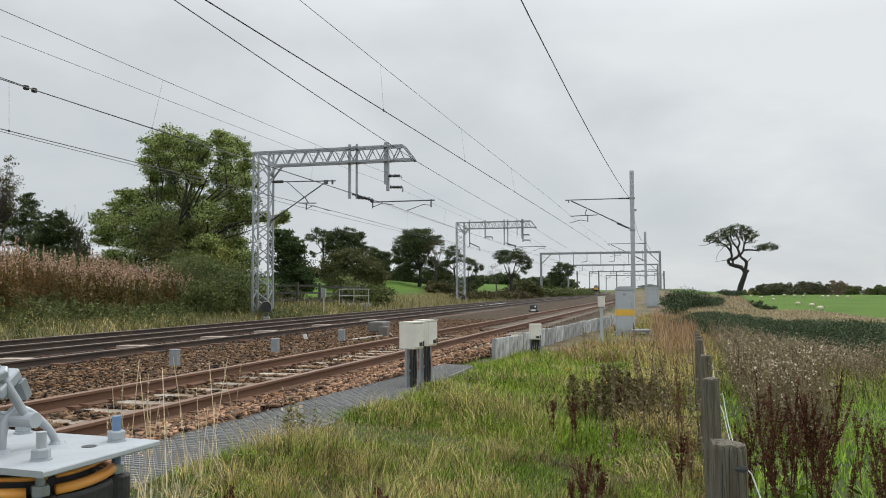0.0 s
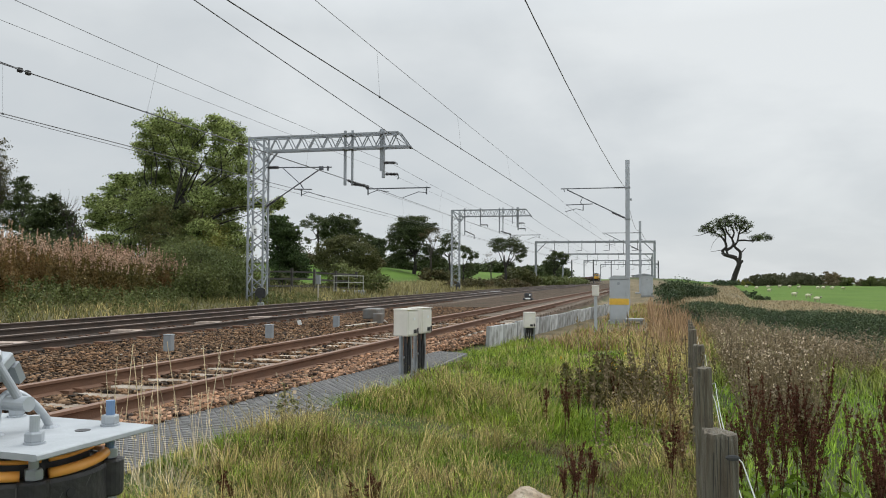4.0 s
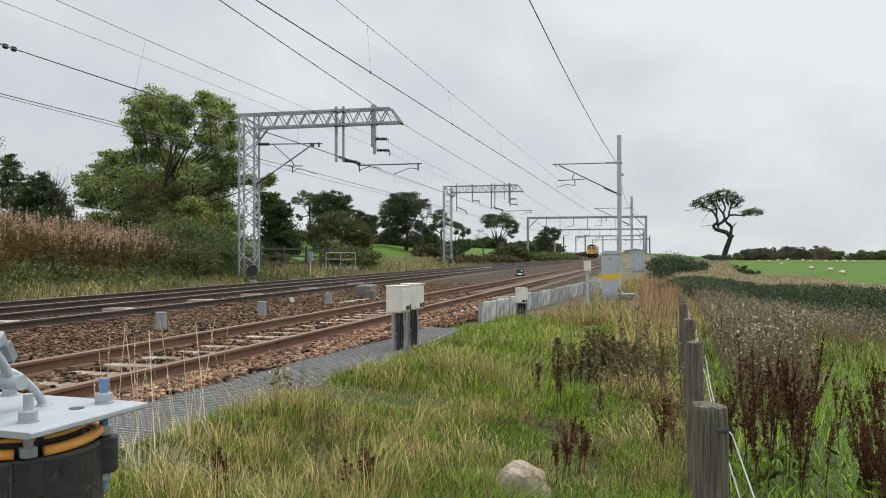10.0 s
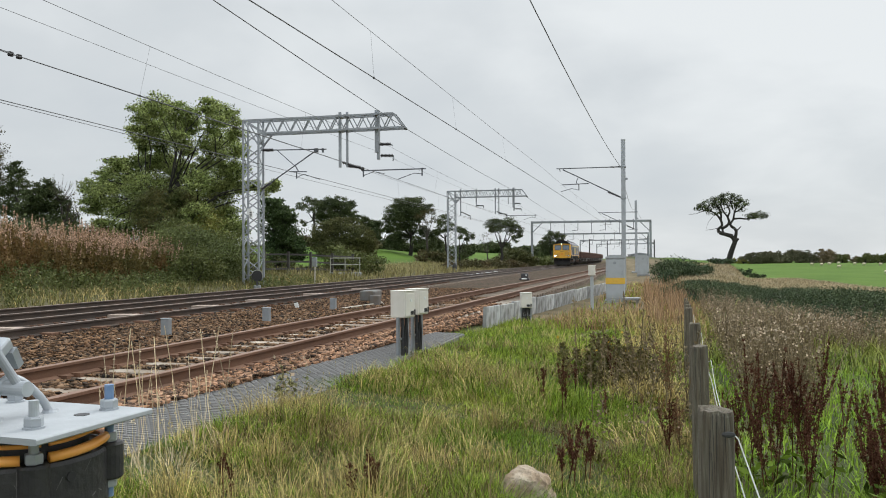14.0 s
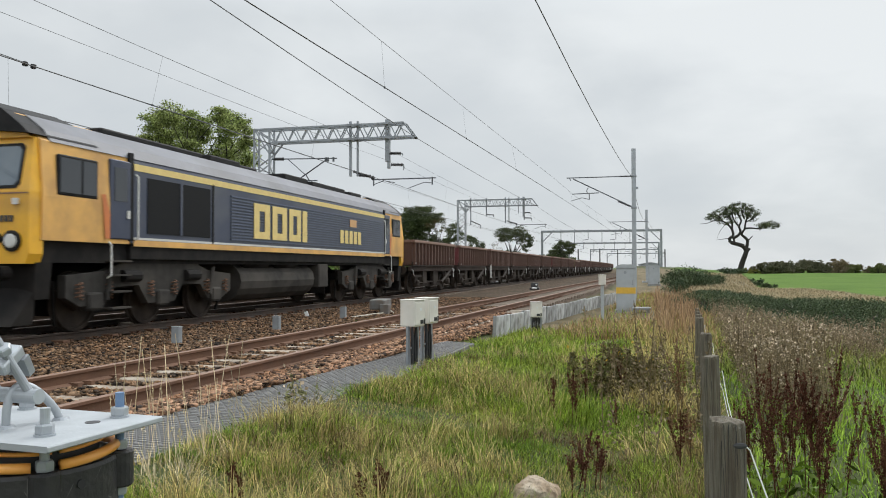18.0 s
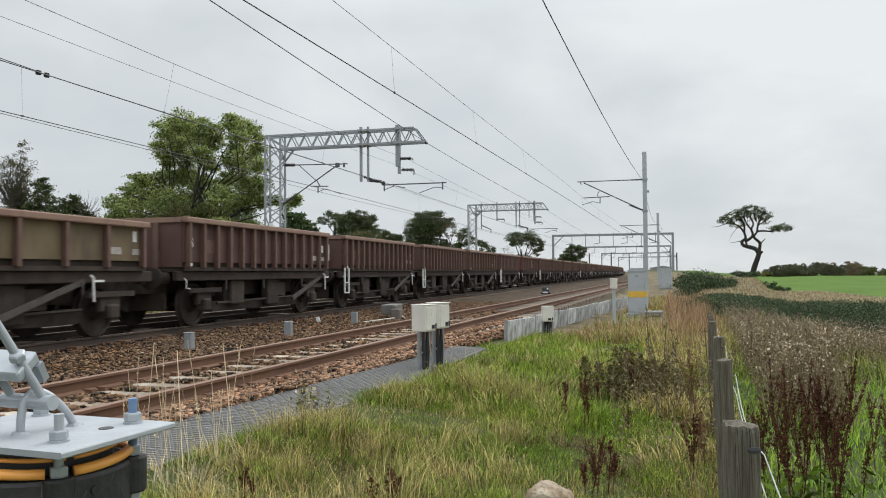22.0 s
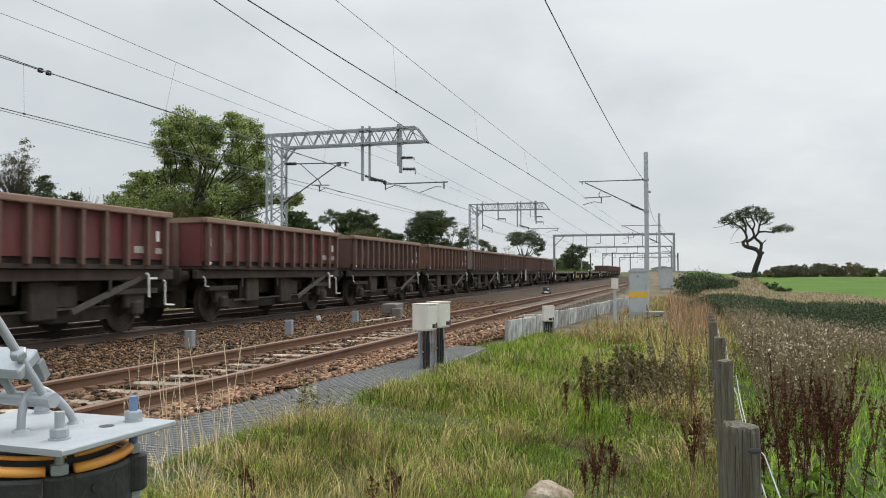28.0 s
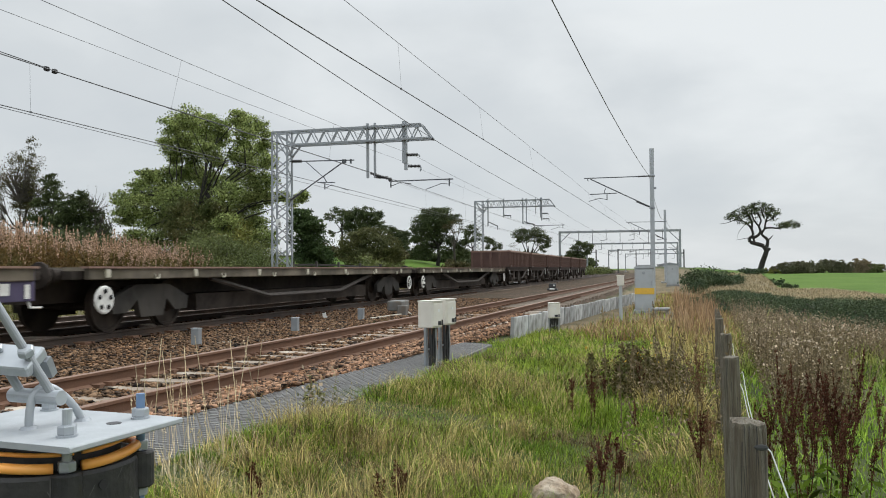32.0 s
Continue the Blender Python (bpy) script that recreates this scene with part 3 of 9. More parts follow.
part("junction_box", Geo().box(0.1, -0.62, 0.02, 0.36, -0.3, 0.34, bevel=0.02), POINTS, pm)
for k in range(4):
    part("cable", Geo().path([(0.2, -0.4 + 0.2 * k, 0.2), (0.34, -0.42 + 0.2 * k, 0.1), (0.3 + 0.1 * k, -0.5 + 0.2 * k, -0.05)], 0.025), RAIL_SIDE if k % 2 else PIPE, pm)
solid("marker_stake", Geo().box(-0.05, -0.02, -0.1, 0.05, 0.02, 0.2, bevel=0.006), WHITE_PLAIN, "tilted white marker stake in the ballast", "marker", at=pose(-8.6, 19.4, -0.22, 0, -18, 20))
gs = thing("ground_signal", "small black ground signal with white lamp", "signal", pose(-6.35, 48.0, -0.2))
part("base", Geo().box(-0.3, -0.2, 0.0, 0.3, 0.2, 0.12, bevel=0.02), DARK_STEEL, gs)
part("head", Geo().box(-0.22, -0.15, 0.14, 0.22, 0.12, 0.42, bevel=0.04), DARK_STEEL, gs)
part("lamp", Geo().ball((0.0, -0.2, 0.08), 0.18, 0.06, 0.06, 10), WHITE_PLAIN, gs)
part("lamp", Geo().ball((0.12, -0.17, 0.30), 0.06, 0.04, 0.06, 8), WHITE_PLAIN, gs)
for k in range(9):
    solid("white_trough_lid", Geo().box(-0.16, 0, 0, 0.16, 0.9, 0.08, bevel=0.01), WHITE_PLAIN, "white cable trough lid between the rails", "lid", group="white trough lids",
          at=pose(-11.6 - 0.05 * k, 52 + 2.3 * k, -0.12, 0, 0, 3))


# ---- overhead line ----
def gantry(y, xm, tip, top, label, far=False):
    """A lattice mast beyond the tracks with a lattice boom reaching over two of them."""
    g = thing("catenary_gantry", label, "gantry", group="lattice gantries")
    w = 0.76
    zb = ground_z(xm, y)
    x0, x1 = xm - w / 2, xm + w / 2
    h, dp = 0.62, 0.24
    for x in (x0, x1):
        for dy in (-dp, dp):
            part("mast_leg", Geo().bar((x, y + dy, zb - 0.3), (x, y + dy, top), 0.075, 0.075, up=(0, 1, 0)), GALV, g)
    n = 13
    for k in range(n):
        za, zc = zb + 0.2 + (top - 0.8 - zb) * k / n, zb + 0.2 + (top - 0.8 - zb) * (k + 1) / n
        for dy in (-dp, dp):
            a, b = ((x0, x1) if (k % 2) == (dy > 0) else (x1, x0))
            part("mast_brace", Geo().bar((a, y + dy, za), (b, y + dy, zc), 0.045, 0.045), GALV, g)
        for x in (x0, x1):
            s = 1 if k % 2 else -1
            part("mast_brace", Geo().bar((x, y - dp * s, za), (x, y + dp * s, zc), 0.04, 0.04), GALV, g)
    end = tip - 0.47
    for dy in (-dp, dp):
        part("boom_chord", Geo().bar((x0, y + dy, top), (end, y + dy, top), 0.08, 0.08), GALV, g)
        part("boom_chord", Geo().bar((x1, y + dy, top - h), (tip, y + dy, top - h), 0.08, 0.08), GALV, g)
        part("boom_end", Geo().bar((end, y + dy, top), (tip, y + dy, top - h), 0.065, 0.065), GALV, g)
        part("knee_brace", Geo().bar((x1, y + dy, top - 1.15), (x1 + 0.45, y + dy, top - h), 0.07, 0.07), GALV, g)
        part("knee_brace", Geo().bar((x0, y + dy, top), (x1 + 0.25, y + dy, top - h), 0.055, 0.055), GALV, g)
        part("knee_brace", Geo().bar((x0 + 0.05, y + dy, top - 0.05), (x1, y + dy, top - 1.15), 0.055, 0.055), GALV, g)
        m = 20
        for k in range(m):
            a, b = x1 + (end - x1) * k / m, x1 + (end - x1) * (k + 1) / m
            za, zc = (top, top - h) if k % 2 == (dy > 0) else (top - h, top)
            part("boom_brace", Geo().bar((a, y + dy, za), (b, y + dy, zc), 0.042, 0.042), GALV, g)
    for k in range(8):
        a = x1 + (end - x1) * k / 7
        part("cross_bar", Geo().bar((a, y - dp, top), (a, y + dp, top), 0.045, 0.045), GALV, g)
    part("number_plate", Geo().box(x1 - 0.52, y - 0.34, 3.18, x1 - 0.33, y - 0.325, 3.46), WHITE_PLAIN, g, "small white plate")
    part("coil", Geo().path([(x1 - 0.16, y - 0.5, zb - 0.1), (x1 - 0.16, y - 0.5, 0.45), (x1 - 0.02, y - 0.5, 0.72), (x1 + 0.14, y - 0.5, 0.5), (x1 + 0.14, y - 0.5, 0.2)], 0.06), DARK_STEEL, g)
    part("coil_drum", Geo().ball((x1 - 0.02, y - 0.5, 0.42), 0.16, 0.09, 0.2, 10), DARK_STEEL, g)
    ins = lambda a, b: insulator(a, b, g)
    drop = lambda x, lo, fat: (part("drop_post", Geo().bar((x, y, top + 0.2), (x, y, lo), fat, fat, up=(0, 1, 0)), GALV, g),
                               part("clamp", Geo().box(x - 0.09, y - dp - 0.06, top - 0.05, x + 0.09, y + dp + 0.06, top + 0.05), GALV, g),
                               part("clamp", Geo().box(x - 0.09, y - dp - 0.06, top - h - 0.05, x + 0.09, y + dp + 0.06, top - h + 0.05), GALV, g))
    if far:
        # the far track hangs from two drop posts with sloping insulators
        drop(x1 + 0.52, top - 2.38, 0.10)
        ins((x1 + 0.56, y, top - 2.0), (x1 + 1.42, y, top - 2.40))
        part("dropper_arm", Geo().tube((x1 + 1.45, y, top - 2.36), (x1 + 1.45, y, top - 2.75), 0.035), TUBE, g)
        drop(x1 + 2.05, top - 1.60, 0.10)
        ins((x1 + 2.1, y, top - 1.42), (x1 + 2.75, y, top - 1.45))
        part("dropper_arm", Geo().tube((x1 + 2.75, y, top - 1.42), (x1 + 2.75, y, top - 1.68), 0.03), TUBE, g)
    else:
        # a cantilever from the mast with a stay
        part("cantilever", Geo().tube((x1, y, 6.14), (x1 + 3.2, y, 6.07), 0.026), TUBE, g)
        ins((x1 + 0.12, y, 6.14), (x1 + 0.62, y, 6.13))
        part("cantilever", Geo().tube((x1 + 0.05, y, 4.36), (x1 + 2.75, y, 6.06), 0.030), TUBE, g)
        ins((x1 + 0.02, y, 4.34), (x1 + 0.50, y, 4.65))
        part("end_clamp", Geo().box(x1 + 2.62, y - 0.05, 5.94, x1 + 2.80, y + 0.05, 6.12), TUBE, g)
        part("end_clamp", Geo().box(x1 + 3.0, y - 0.05, 5.92, x1 + 3.06, y + 0.05, 6.12), TUBE, g)
        part("stay", Geo().tube((x1 + 0.80, y, 6.12), (x1 + 1.68, y, 5.36), 0.020), TUBE, g)
        part("stay", Geo().tube((x1 + 1.68, y, 5.40), (x1 + 1.85, y, 5.12), 0.026), TUBE, g)
        part("registration_arm", Geo().tube((x1 + 1.40, y, 5.12), (x1 + 2.25, y, 5.09), 0.024), TUBE, g)
        part("dropper_arm", Geo().tube((x1 + 1.76, y, 5.12), (x1 + 1.76, y, 4.79), 0.03), TUBE, g)
        part("steady_arm", Geo().path([(x1 + 1.76, y, 4.84), (x1 + 2.1, y, 4.98), (x1 + 2.9, y, 4.72)], 0.016), TUBE, g)
    # train track: drop posts from the boom, an insulated strut and a long registration tube
    drop(tip - 3.02, top - 2.26, 0.105)
    drop(tip - 2.68, top - 2.27, 0.085)
    drop(tip - 1.27, top - 1.66, 0.19)
    part("drop_post", Geo().bar((tip - 1.22, y, top - 1.4), (tip - 1.22, y, top - 1.97), 0.12, 0.12, up=(0, 1, 0)), GALV, g)
    if far:
        drop(tip - 1.78, top - 1.36, 0.06)
    ins((tip - 2.90, y, top - 2.04), (tip - 1.95, y, top - 2.36))
    ins((tip - 2.62, y, top - 2.22), (tip - 2.05, y, top - 2.28))
    part("strut_end", Geo().ball((tip - 1.97, y, top - 2.36), 0.10, 0.08, 0.10, 8), DARK_STEEL, g)
    part("registration_tube", Geo().tube((tip - 2.0, y, top - 2.44), (tip + 0.93, y, top - 2.44), 0.028), TUBE, g)
    part("dropper_arm", Geo().tube((tip - 1.93, y, top - 2.40), (tip - 1.93, y, top - 2.72), 0.032), TUBE, g)
    part("steady_arm", Geo().path([(tip - 1.93, y, top - 2.66), (tip - 1.45, y, top - 2.50), (tip - 0.95, y, top - 2.60)], 0.016), TUBE, g)
    part("dropper_arm", Geo().tube((tip + 0.76, y, top - 2.40), (tip + 0.76, y, top - 2.74), 0.032), TUBE, g)
    part("steady_arm", Geo().path([(tip + 0.76, y, top - 2.66), (tip + 0.40, y, top - 2.62), (tip - 0.32, y, top - 2.86)], 0.016), TUBE, g)
    ins((tip - 1.17, y, top - 1.30), (tip - 0.66, y, top - 1.31))
    ins((tip - 1.12, y, top - 1.80), (tip - 0.55, y, top - 1.82))
    part("loop", Geo().path([(tip - 0.62, y, top - 1.31), (tip - 0.58, y, top - 1.40)], 0.035), GALV, g)
    part("loop", Geo().path([(tip - 0.55, y, top - 1.80), (tip - 0.52, y, top - 1.95), (tip - 0.56, y, top - 2.05)], 0.032), GALV, g)
    part("wire_clamp", Geo().box(tip - 0.02, y - 0.1, top - h - 0.09, tip + 0.08, y + 0.1, top - h - 0.01, bevel=0.01), DARK_STEEL, g)
    return g


def insulator(a, b, parent, wide=1.0):
    """A ribbed insulator between two points."""
    a, b = Vector(a), Vector(b)
    d = b - a
    m = Matrix.Translation(a) @ d.to_track_quat("Z", "Y").to_matrix().to_4x4()
    n = 9
    rings = [(0.035 * wide, 0.0)]
    for k in range(n):
        z = d.length * (k + 0.5) / n
        rings += [(0.04 * wide, z - 0.02), (0.075 * wide, z - 0.005), (0.075 * wide, z + 0.005), (0.04 * wide, z + 0.02)]
    rings.append((0.035 * wide, d.length))
    return part("insulator", Geo().lathe(rings, 10, base=m), PORCELAIN, parent)


def single_mast(y, x, top, head, label):
    """A plain steel column with a hinged cantilever over the nearest track."""
    m = thing("catenary_mast", label, "mast", group="single masts")
    zb = ground_z(x, y)
    w = 0.10
    g = Geo().box(x - w, y - 0.12, zb - 0.3, x + w, y - 0.10, top).box(x - w, y + 0.10, zb - 0.3, x + w, y + 0.12, top).box(x - 0.010, y - 0.10, zb - 0.3, x + 0.010, y + 0.10, top)
    part("column", g, GALV_LIGHT, m, "pale galvanised H-section column")
    part("base_block", Geo().box(x - 0.4, y - 0.4, zb - 0.3, x + 0.4, y + 0.4, zb + 0.12, bevel=0.03), CONC_GREY, m)
    dz, reach = head, x - 3.13
    part("top_tube", Geo().tube((x, y, dz), (reach, y, dz), 0.024), TUBE, m)
    insulator((x - 0.14, y, dz), (x - 0.62, y, dz), m, 0.6)
    part("strut", Geo().tube((x, y, dz - 1.49), (reach + 0.30, y, dz - 0.05), 0.028), TUBE, m)
    insulator((x - 0.14, y, dz - 1.44), (x - 0.72, y, dz - 1.18), m, 0.65)
    part("end_hook", Geo().path([(reach + 0.14, y, dz), (reach + 0.18, y, dz - 0.14)], 0.02), TUBE, m)
    part("registration_arm", Geo().tube((reach + 0.25, y, dz - 0.78), (reach + 1.52, y, dz - 0.75), 0.022), TUBE, m)
    part("hanger", Geo().path([(reach + 1.02, y, dz - 0.48), (reach + 0.94, y, dz - 0.64), (reach + 0.98, y, dz - 0.77)], 0.018), TUBE, m)
    part("drop_arm", Geo().tube((reach + 1.06, y, dz - 0.76), (reach + 1.06, y, dz - 1.06), 0.022), TUBE, m)
    part("steady_arm", Geo().path([(reach + 1.06, y, dz - 1.05), (reach + 0.72, y, dz - 0.97), (reach + 0.20, y, dz - 1.11)], 0.015), TUBE, m)
    for z in (dz, dz - 1.49):
        part("bracket", Geo().box(x - 0.13, y - 0.14, z - 0.045, x + 0.13, y + 0.14, z + 0.045, bevel=0.01), GALV, m)
    part("earth_clamp", Geo().box(x + 0.09, y - 0.05, dz - 0.62, x + 0.20, y + 0.05, dz - 0.52, bevel=0.01), GALV, m)
    return m


def portal(y, x0, x1, top, label, drops):
    """A steel portal over all the tracks with drop tubes under its beam."""
    p = thing("catenary_portal", label, "gantry", group="steel portals")
    zb = -0.4
    for x, s in ((x0, 1), (x1, -1)):
        part("column", Geo().box(x - 0.17, y - 0.17, zb, x + 0.17, y + 0.17, top, bevel=0.02), STEEL_GREY, p)
        part("knee_brace", Geo().bar((x, y, top - 1.7), (x + s * 1.7, y, top), 0.13, 0.13), STEEL_GREY, p)
    part("beam", Geo().box(x0 - 0.15, y - 0.15, top - 0.17, x1 + 0.15, y + 0.15, top + 0.17, bevel=0.02), STEEL_GREY, p)
    for k in range(drops):
        x = x0 + (x1 - x0) * (k + 1.4) / (drops + 1.6)
        lo = top - (1.9 if k % 2 else 1.3)
        part("drop_tube", Geo().bar((x, y, top + 0.3), (x, y, lo), 0.08, 0.08, up=(0, 1, 0)), TUBE, p)
        part("drop_arm", Geo().tube((x, y, lo), (x - 0.9, y, lo - 0.1), 0.04), TUBE, p)
    return p


gantry(33.0, -16.82, -9.57, 7.49, "grey lattice gantry reaching over the two far tracks")
gantry(74.0, -16.82, -9.52, 7.66, "distant grey lattice gantry over the far tracks", far=True)
single_mast(38.0, -0.325, 6.72, 5.43, "pale steel mast with a cantilever arm")
single_mast(68.0, 0.43, 5.97, 5.0, "distant pale steel mast with a cantilever arm")
portal(125.0, -15.3, 2.95, 6.88, "steel portal spanning all the tracks", 7)
portal(187.0, -16.5, 3.9, 6.9, "distant steel portal over the tracks", 7)
portal(255.0, -15.8, 5.4, 6.9, "far grey steel portal over the tracks", 6)
portal(325.0, -13.5, 9.0, 6.9, "far steel portal where the tracks bend", 6)
for x, y, top in ((-16.6, 215, 6.2), (-11.5, 228, 6.6), (-8.6, 300, 8.0), (4.6, 228, 7.4), (-3.0, 270, 7.2), (2.0, 290, 6.6), (6.0, 215, 6.0)):
    solid("distant_mast", Geo().box(x - 0.16, y - 0.16, -0.5, x + 0.16, y + 0.16, top, bevel=0.02).tube((x, y, top - 0.8), (x - 2.4, y, top - 0.6), 0.06), DARK_STEEL, "far dark overhead line mast", "mast", group="far masts")


def span(ends, sag, r, name, label, drops=None, n=12):
    """A wire through its supports, sagging between them. Returns its height at y."""
    g, pts, r = Geo(), [], r * 0.78
    for a, b in zip(ends, ends[1:]):
        for k in range(n):
            t = k / n
            p = Vector(a).lerp(Vector(b), t)
            pts.append(p - Vector((0, 0, 4 * sag * t * (1 - t))))
    pts.append(Vector(ends[-1]))
    n5 = 5
    for p in pts:
        g.v += [(p.x + r * math.cos(2 * math.pi * i / n5), p.y, p.z + r * math.sin(2 * math.pi * i / n5)) for i in range(n5)]
    for k in range(len(pts) - 1):
        g.f += [(k * n5 + i, k * n5 + (i + 1) % n5, k * n5 + n5 + (i + 1) % n5, k * n5 + n5 + i) for i in range(n5)]
    g.m = [0] * len(g.f)
    solid(name, g, WIRE, label, "wire", group="overhead wires")
    return pts


def droppers(top, low, ys):
    at = lambda pts, y: next(a.lerp(b, (y - a.y) / (b.y - a.y)) for a, b in zip(pts, pts[1:]) if a.y <= y <= b.y)
    for y in ys:
        solid("dropper_wire", Geo().tube(at(top, y), at(low, y), 0.0022, n=4).box(at(low, y).x - 0.012, y - 0.025, at(low, y).z - 0.02, at(low, y).x + 0.012, y + 0.025, at(low, y).z + 0.02), WIRE,
              "thin dropper wire between catenary and contact wire", "wire", group="dropper wires")


SUPPORTS = (-12.0, 33.0, 74.0, 125.0, 187.0, 255.0, 325.0)
mid_c = lambda y: TRAIN_X + bend(y)
far_c = lambda y: FAR_RAIL - GAUGE / 2 + bend(y)
near_c = lambda y: near_rail(y) - GAUGE / 2
NEAR_SUPPORTS = (-14.0, 38.0, 68.0, 125.0, 187.0, 255.0, 325.0)
cat_mid = span([(mid_c(y) + 0.3, y, 6.12) for y in SUPPORTS], 0.27, 0.008, "catenary_wire", "catenary wire above the train's track")
con_mid = span([(mid_c(y) + (0.2 if k % 2 else -0.2), y, 4.80) for k, y in enumerate(SUPPORTS)], 0.02, 0.014, "contact_wire", "dark contact wire above the train's track")
droppers(cat_mid, con_mid, (15.4, 24.0, 42, 52, 63, 84, 95, 106, 116))
cat_far = span([(far_c(y), y, 5.84) for y in SUPPORTS], 0.06, 0.009, "catenary_wire", "thin catenary wire over the track by the bank")
con_far = span([(far_c(y) + (0.2 if k % 2 else -0.2), y, 4.70) for k, y in enumerate(SUPPORTS)], 0.02, 0.015, "contact_wire", "grey contact wire over the track by the bank")
span([(far_c(y) + 0.25, y, 4.66 if y < 0 else 4.50) for y in SUPPORTS], 0.0, 0.010, "contact_wire", "parallel contact wire over the track by the bank")
droppers(cat_far, con_far, (14.4, 22.0, 27.0, 45, 55, 65, 86, 100))
span([(TRAIN_X - 0.3 + bend(y), y, 5.62 + 0.3 * (y > 0)) for y in SUPPORTS], 0.12, 0.0065, "feeder_wire", "thin feeder wire beside the gantry")
cat_near = span([(near_c(y) + 0.1, y, 5.98 if y < 30 else 5.5) for y in NEAR_SUPPORTS], 0.10, 0.0068, "catenary_wire", "catenary wire over the rusty track")
con_near = span([(near_c(y) + (0.3 if y > 30 else 0.0), y, 4.77 if y < 30 else 4.62) for y in NEAR_SUPPORTS], 0.0, 0.013, "contact_wire", "contact wire over the rusty track")
droppers(cat_near, con_near, (14.7, 21.0, 28.0, 45, 54, 61, 80, 95, 110))
span([(-7.4, -12, 6.8), (-9.45, 33, 6.78), (-9.65, 74, 7.02), (-10, 125, 7.1), (-10, 187, 7.1)], 0.12, 0.016, "earth_wire", "dark earth wire along the gantry tips")
span([(-2.90, -12, 7.30), (-0.44, 38, 5.42), (0.42, 68, 5.3), (2.9, 125, 7.0), (3.9, 187, 7.0)], 0.80, 0.013, "earth_wire", "dark earth wire along the single masts")
# a splice in the catenary wire: a short doubled length ending in two clamps
splice = thing("wire_splice", "doubled length of catenary wire with two dark clamps", "wire splice")
at_far = lambda y: next(a.lerp(b, (y - a.y) / (b.y - a.y)) for a, b in zip(cat_far, cat_far[1:]) if a.y <= y <= b.y)
part("second_strand", Geo().tube(at_far(11.0) + Vector((0, 0, 0.10)), at_far(15.0) + Vector((0, 0, 0.02)), 0.011, n=6), WIRE, splice)
for y in (14.9, 15.15):
    part("clamp", Geo().box(-0.045, -0.06, -0.05, 0.045, 0.06, 0.05, bevel=0.015), BLACK, splice, at=Matrix.Translation(at_far(y)))


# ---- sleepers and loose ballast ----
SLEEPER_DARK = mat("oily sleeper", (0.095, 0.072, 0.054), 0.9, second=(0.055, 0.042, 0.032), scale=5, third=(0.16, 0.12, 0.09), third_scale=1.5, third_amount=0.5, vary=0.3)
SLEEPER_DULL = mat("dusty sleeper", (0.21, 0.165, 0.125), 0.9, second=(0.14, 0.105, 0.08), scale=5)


def lay_sleepers(parent, centre, y0, y1, first, far_to, surface):
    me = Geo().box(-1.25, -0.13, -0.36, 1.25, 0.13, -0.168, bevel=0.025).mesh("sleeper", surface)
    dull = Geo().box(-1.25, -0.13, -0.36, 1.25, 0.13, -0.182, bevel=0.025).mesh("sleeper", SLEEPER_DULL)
    pad = Geo()
    for sx in (-1, 1):
        for dy in (-0.10, 0.10):
            pad.box(sx * 0.752 - 0.13, dy - 0.03, -0.17, sx * 0.752 + 0.13, dy + 0.03, -0.12)
    pads = pad.mesh("rail_clip", RAIL_SIDE)
    y, k = y0, 0
    while y < y1:
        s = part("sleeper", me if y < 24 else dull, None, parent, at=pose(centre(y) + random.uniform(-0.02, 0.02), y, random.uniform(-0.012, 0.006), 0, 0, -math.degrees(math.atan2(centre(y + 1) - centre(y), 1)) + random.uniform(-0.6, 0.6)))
        if k < first:
            part("rail_clip", pads, None, s)
        y += 0.65
        k += 1
    g = Geo()
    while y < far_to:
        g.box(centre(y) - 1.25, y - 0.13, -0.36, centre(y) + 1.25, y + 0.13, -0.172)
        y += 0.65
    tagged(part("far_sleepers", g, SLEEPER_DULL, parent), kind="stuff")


BEARER = mat("dusty pale points bearer", (0.50, 0.41, 0.35), 0.9, second=(0.36, 0.28, 0.23), scale=7, third=(0.22, 0.16, 0.12), third_scale=3, third_amount=0.5, bump=0.3)
for y in (12.3, 15.45, 19.35, 21.9, 26.2, 31.0):
    g = Geo().prism([(-11.31, -0.30), (-9.97, -0.30), (-10.15, -0.135), (-10.75, -0.075), (-11.31, -0.085)], -0.16, 0.16)
    part("points_bearer", g, BEARER, train_track, "pale dusty bearer of the points", at=pose(0, y, 0, 0, 0, random.uniform(-3, 3)))
for k in range(8):
    part("slide_chair", Geo().box(-0.16, -0.09, -0.17, 0.16, 0.09, -0.115, bevel=0.01), RAIL_SIDE, train_track, at=pose(TRAIN_RAIL + 0.10, 9.0 + 1.3 * k, 0))


lay_sleepers(near_track, lambda y: near_rail(y) - GAUGE / 2, -3.0, 62, 60, 230, CONCRETE)
lay_sleepers(train_track, lambda y: TRAIN_RAIL - GAUGE / 2, 4.0, 62, 60, 230, SLEEPER_DARK)
lay_sleepers(far_track, lambda y: FAR_RAIL - GAUGE / 2, 8.0, 60, 0, 230, SLEEPER_DARK)


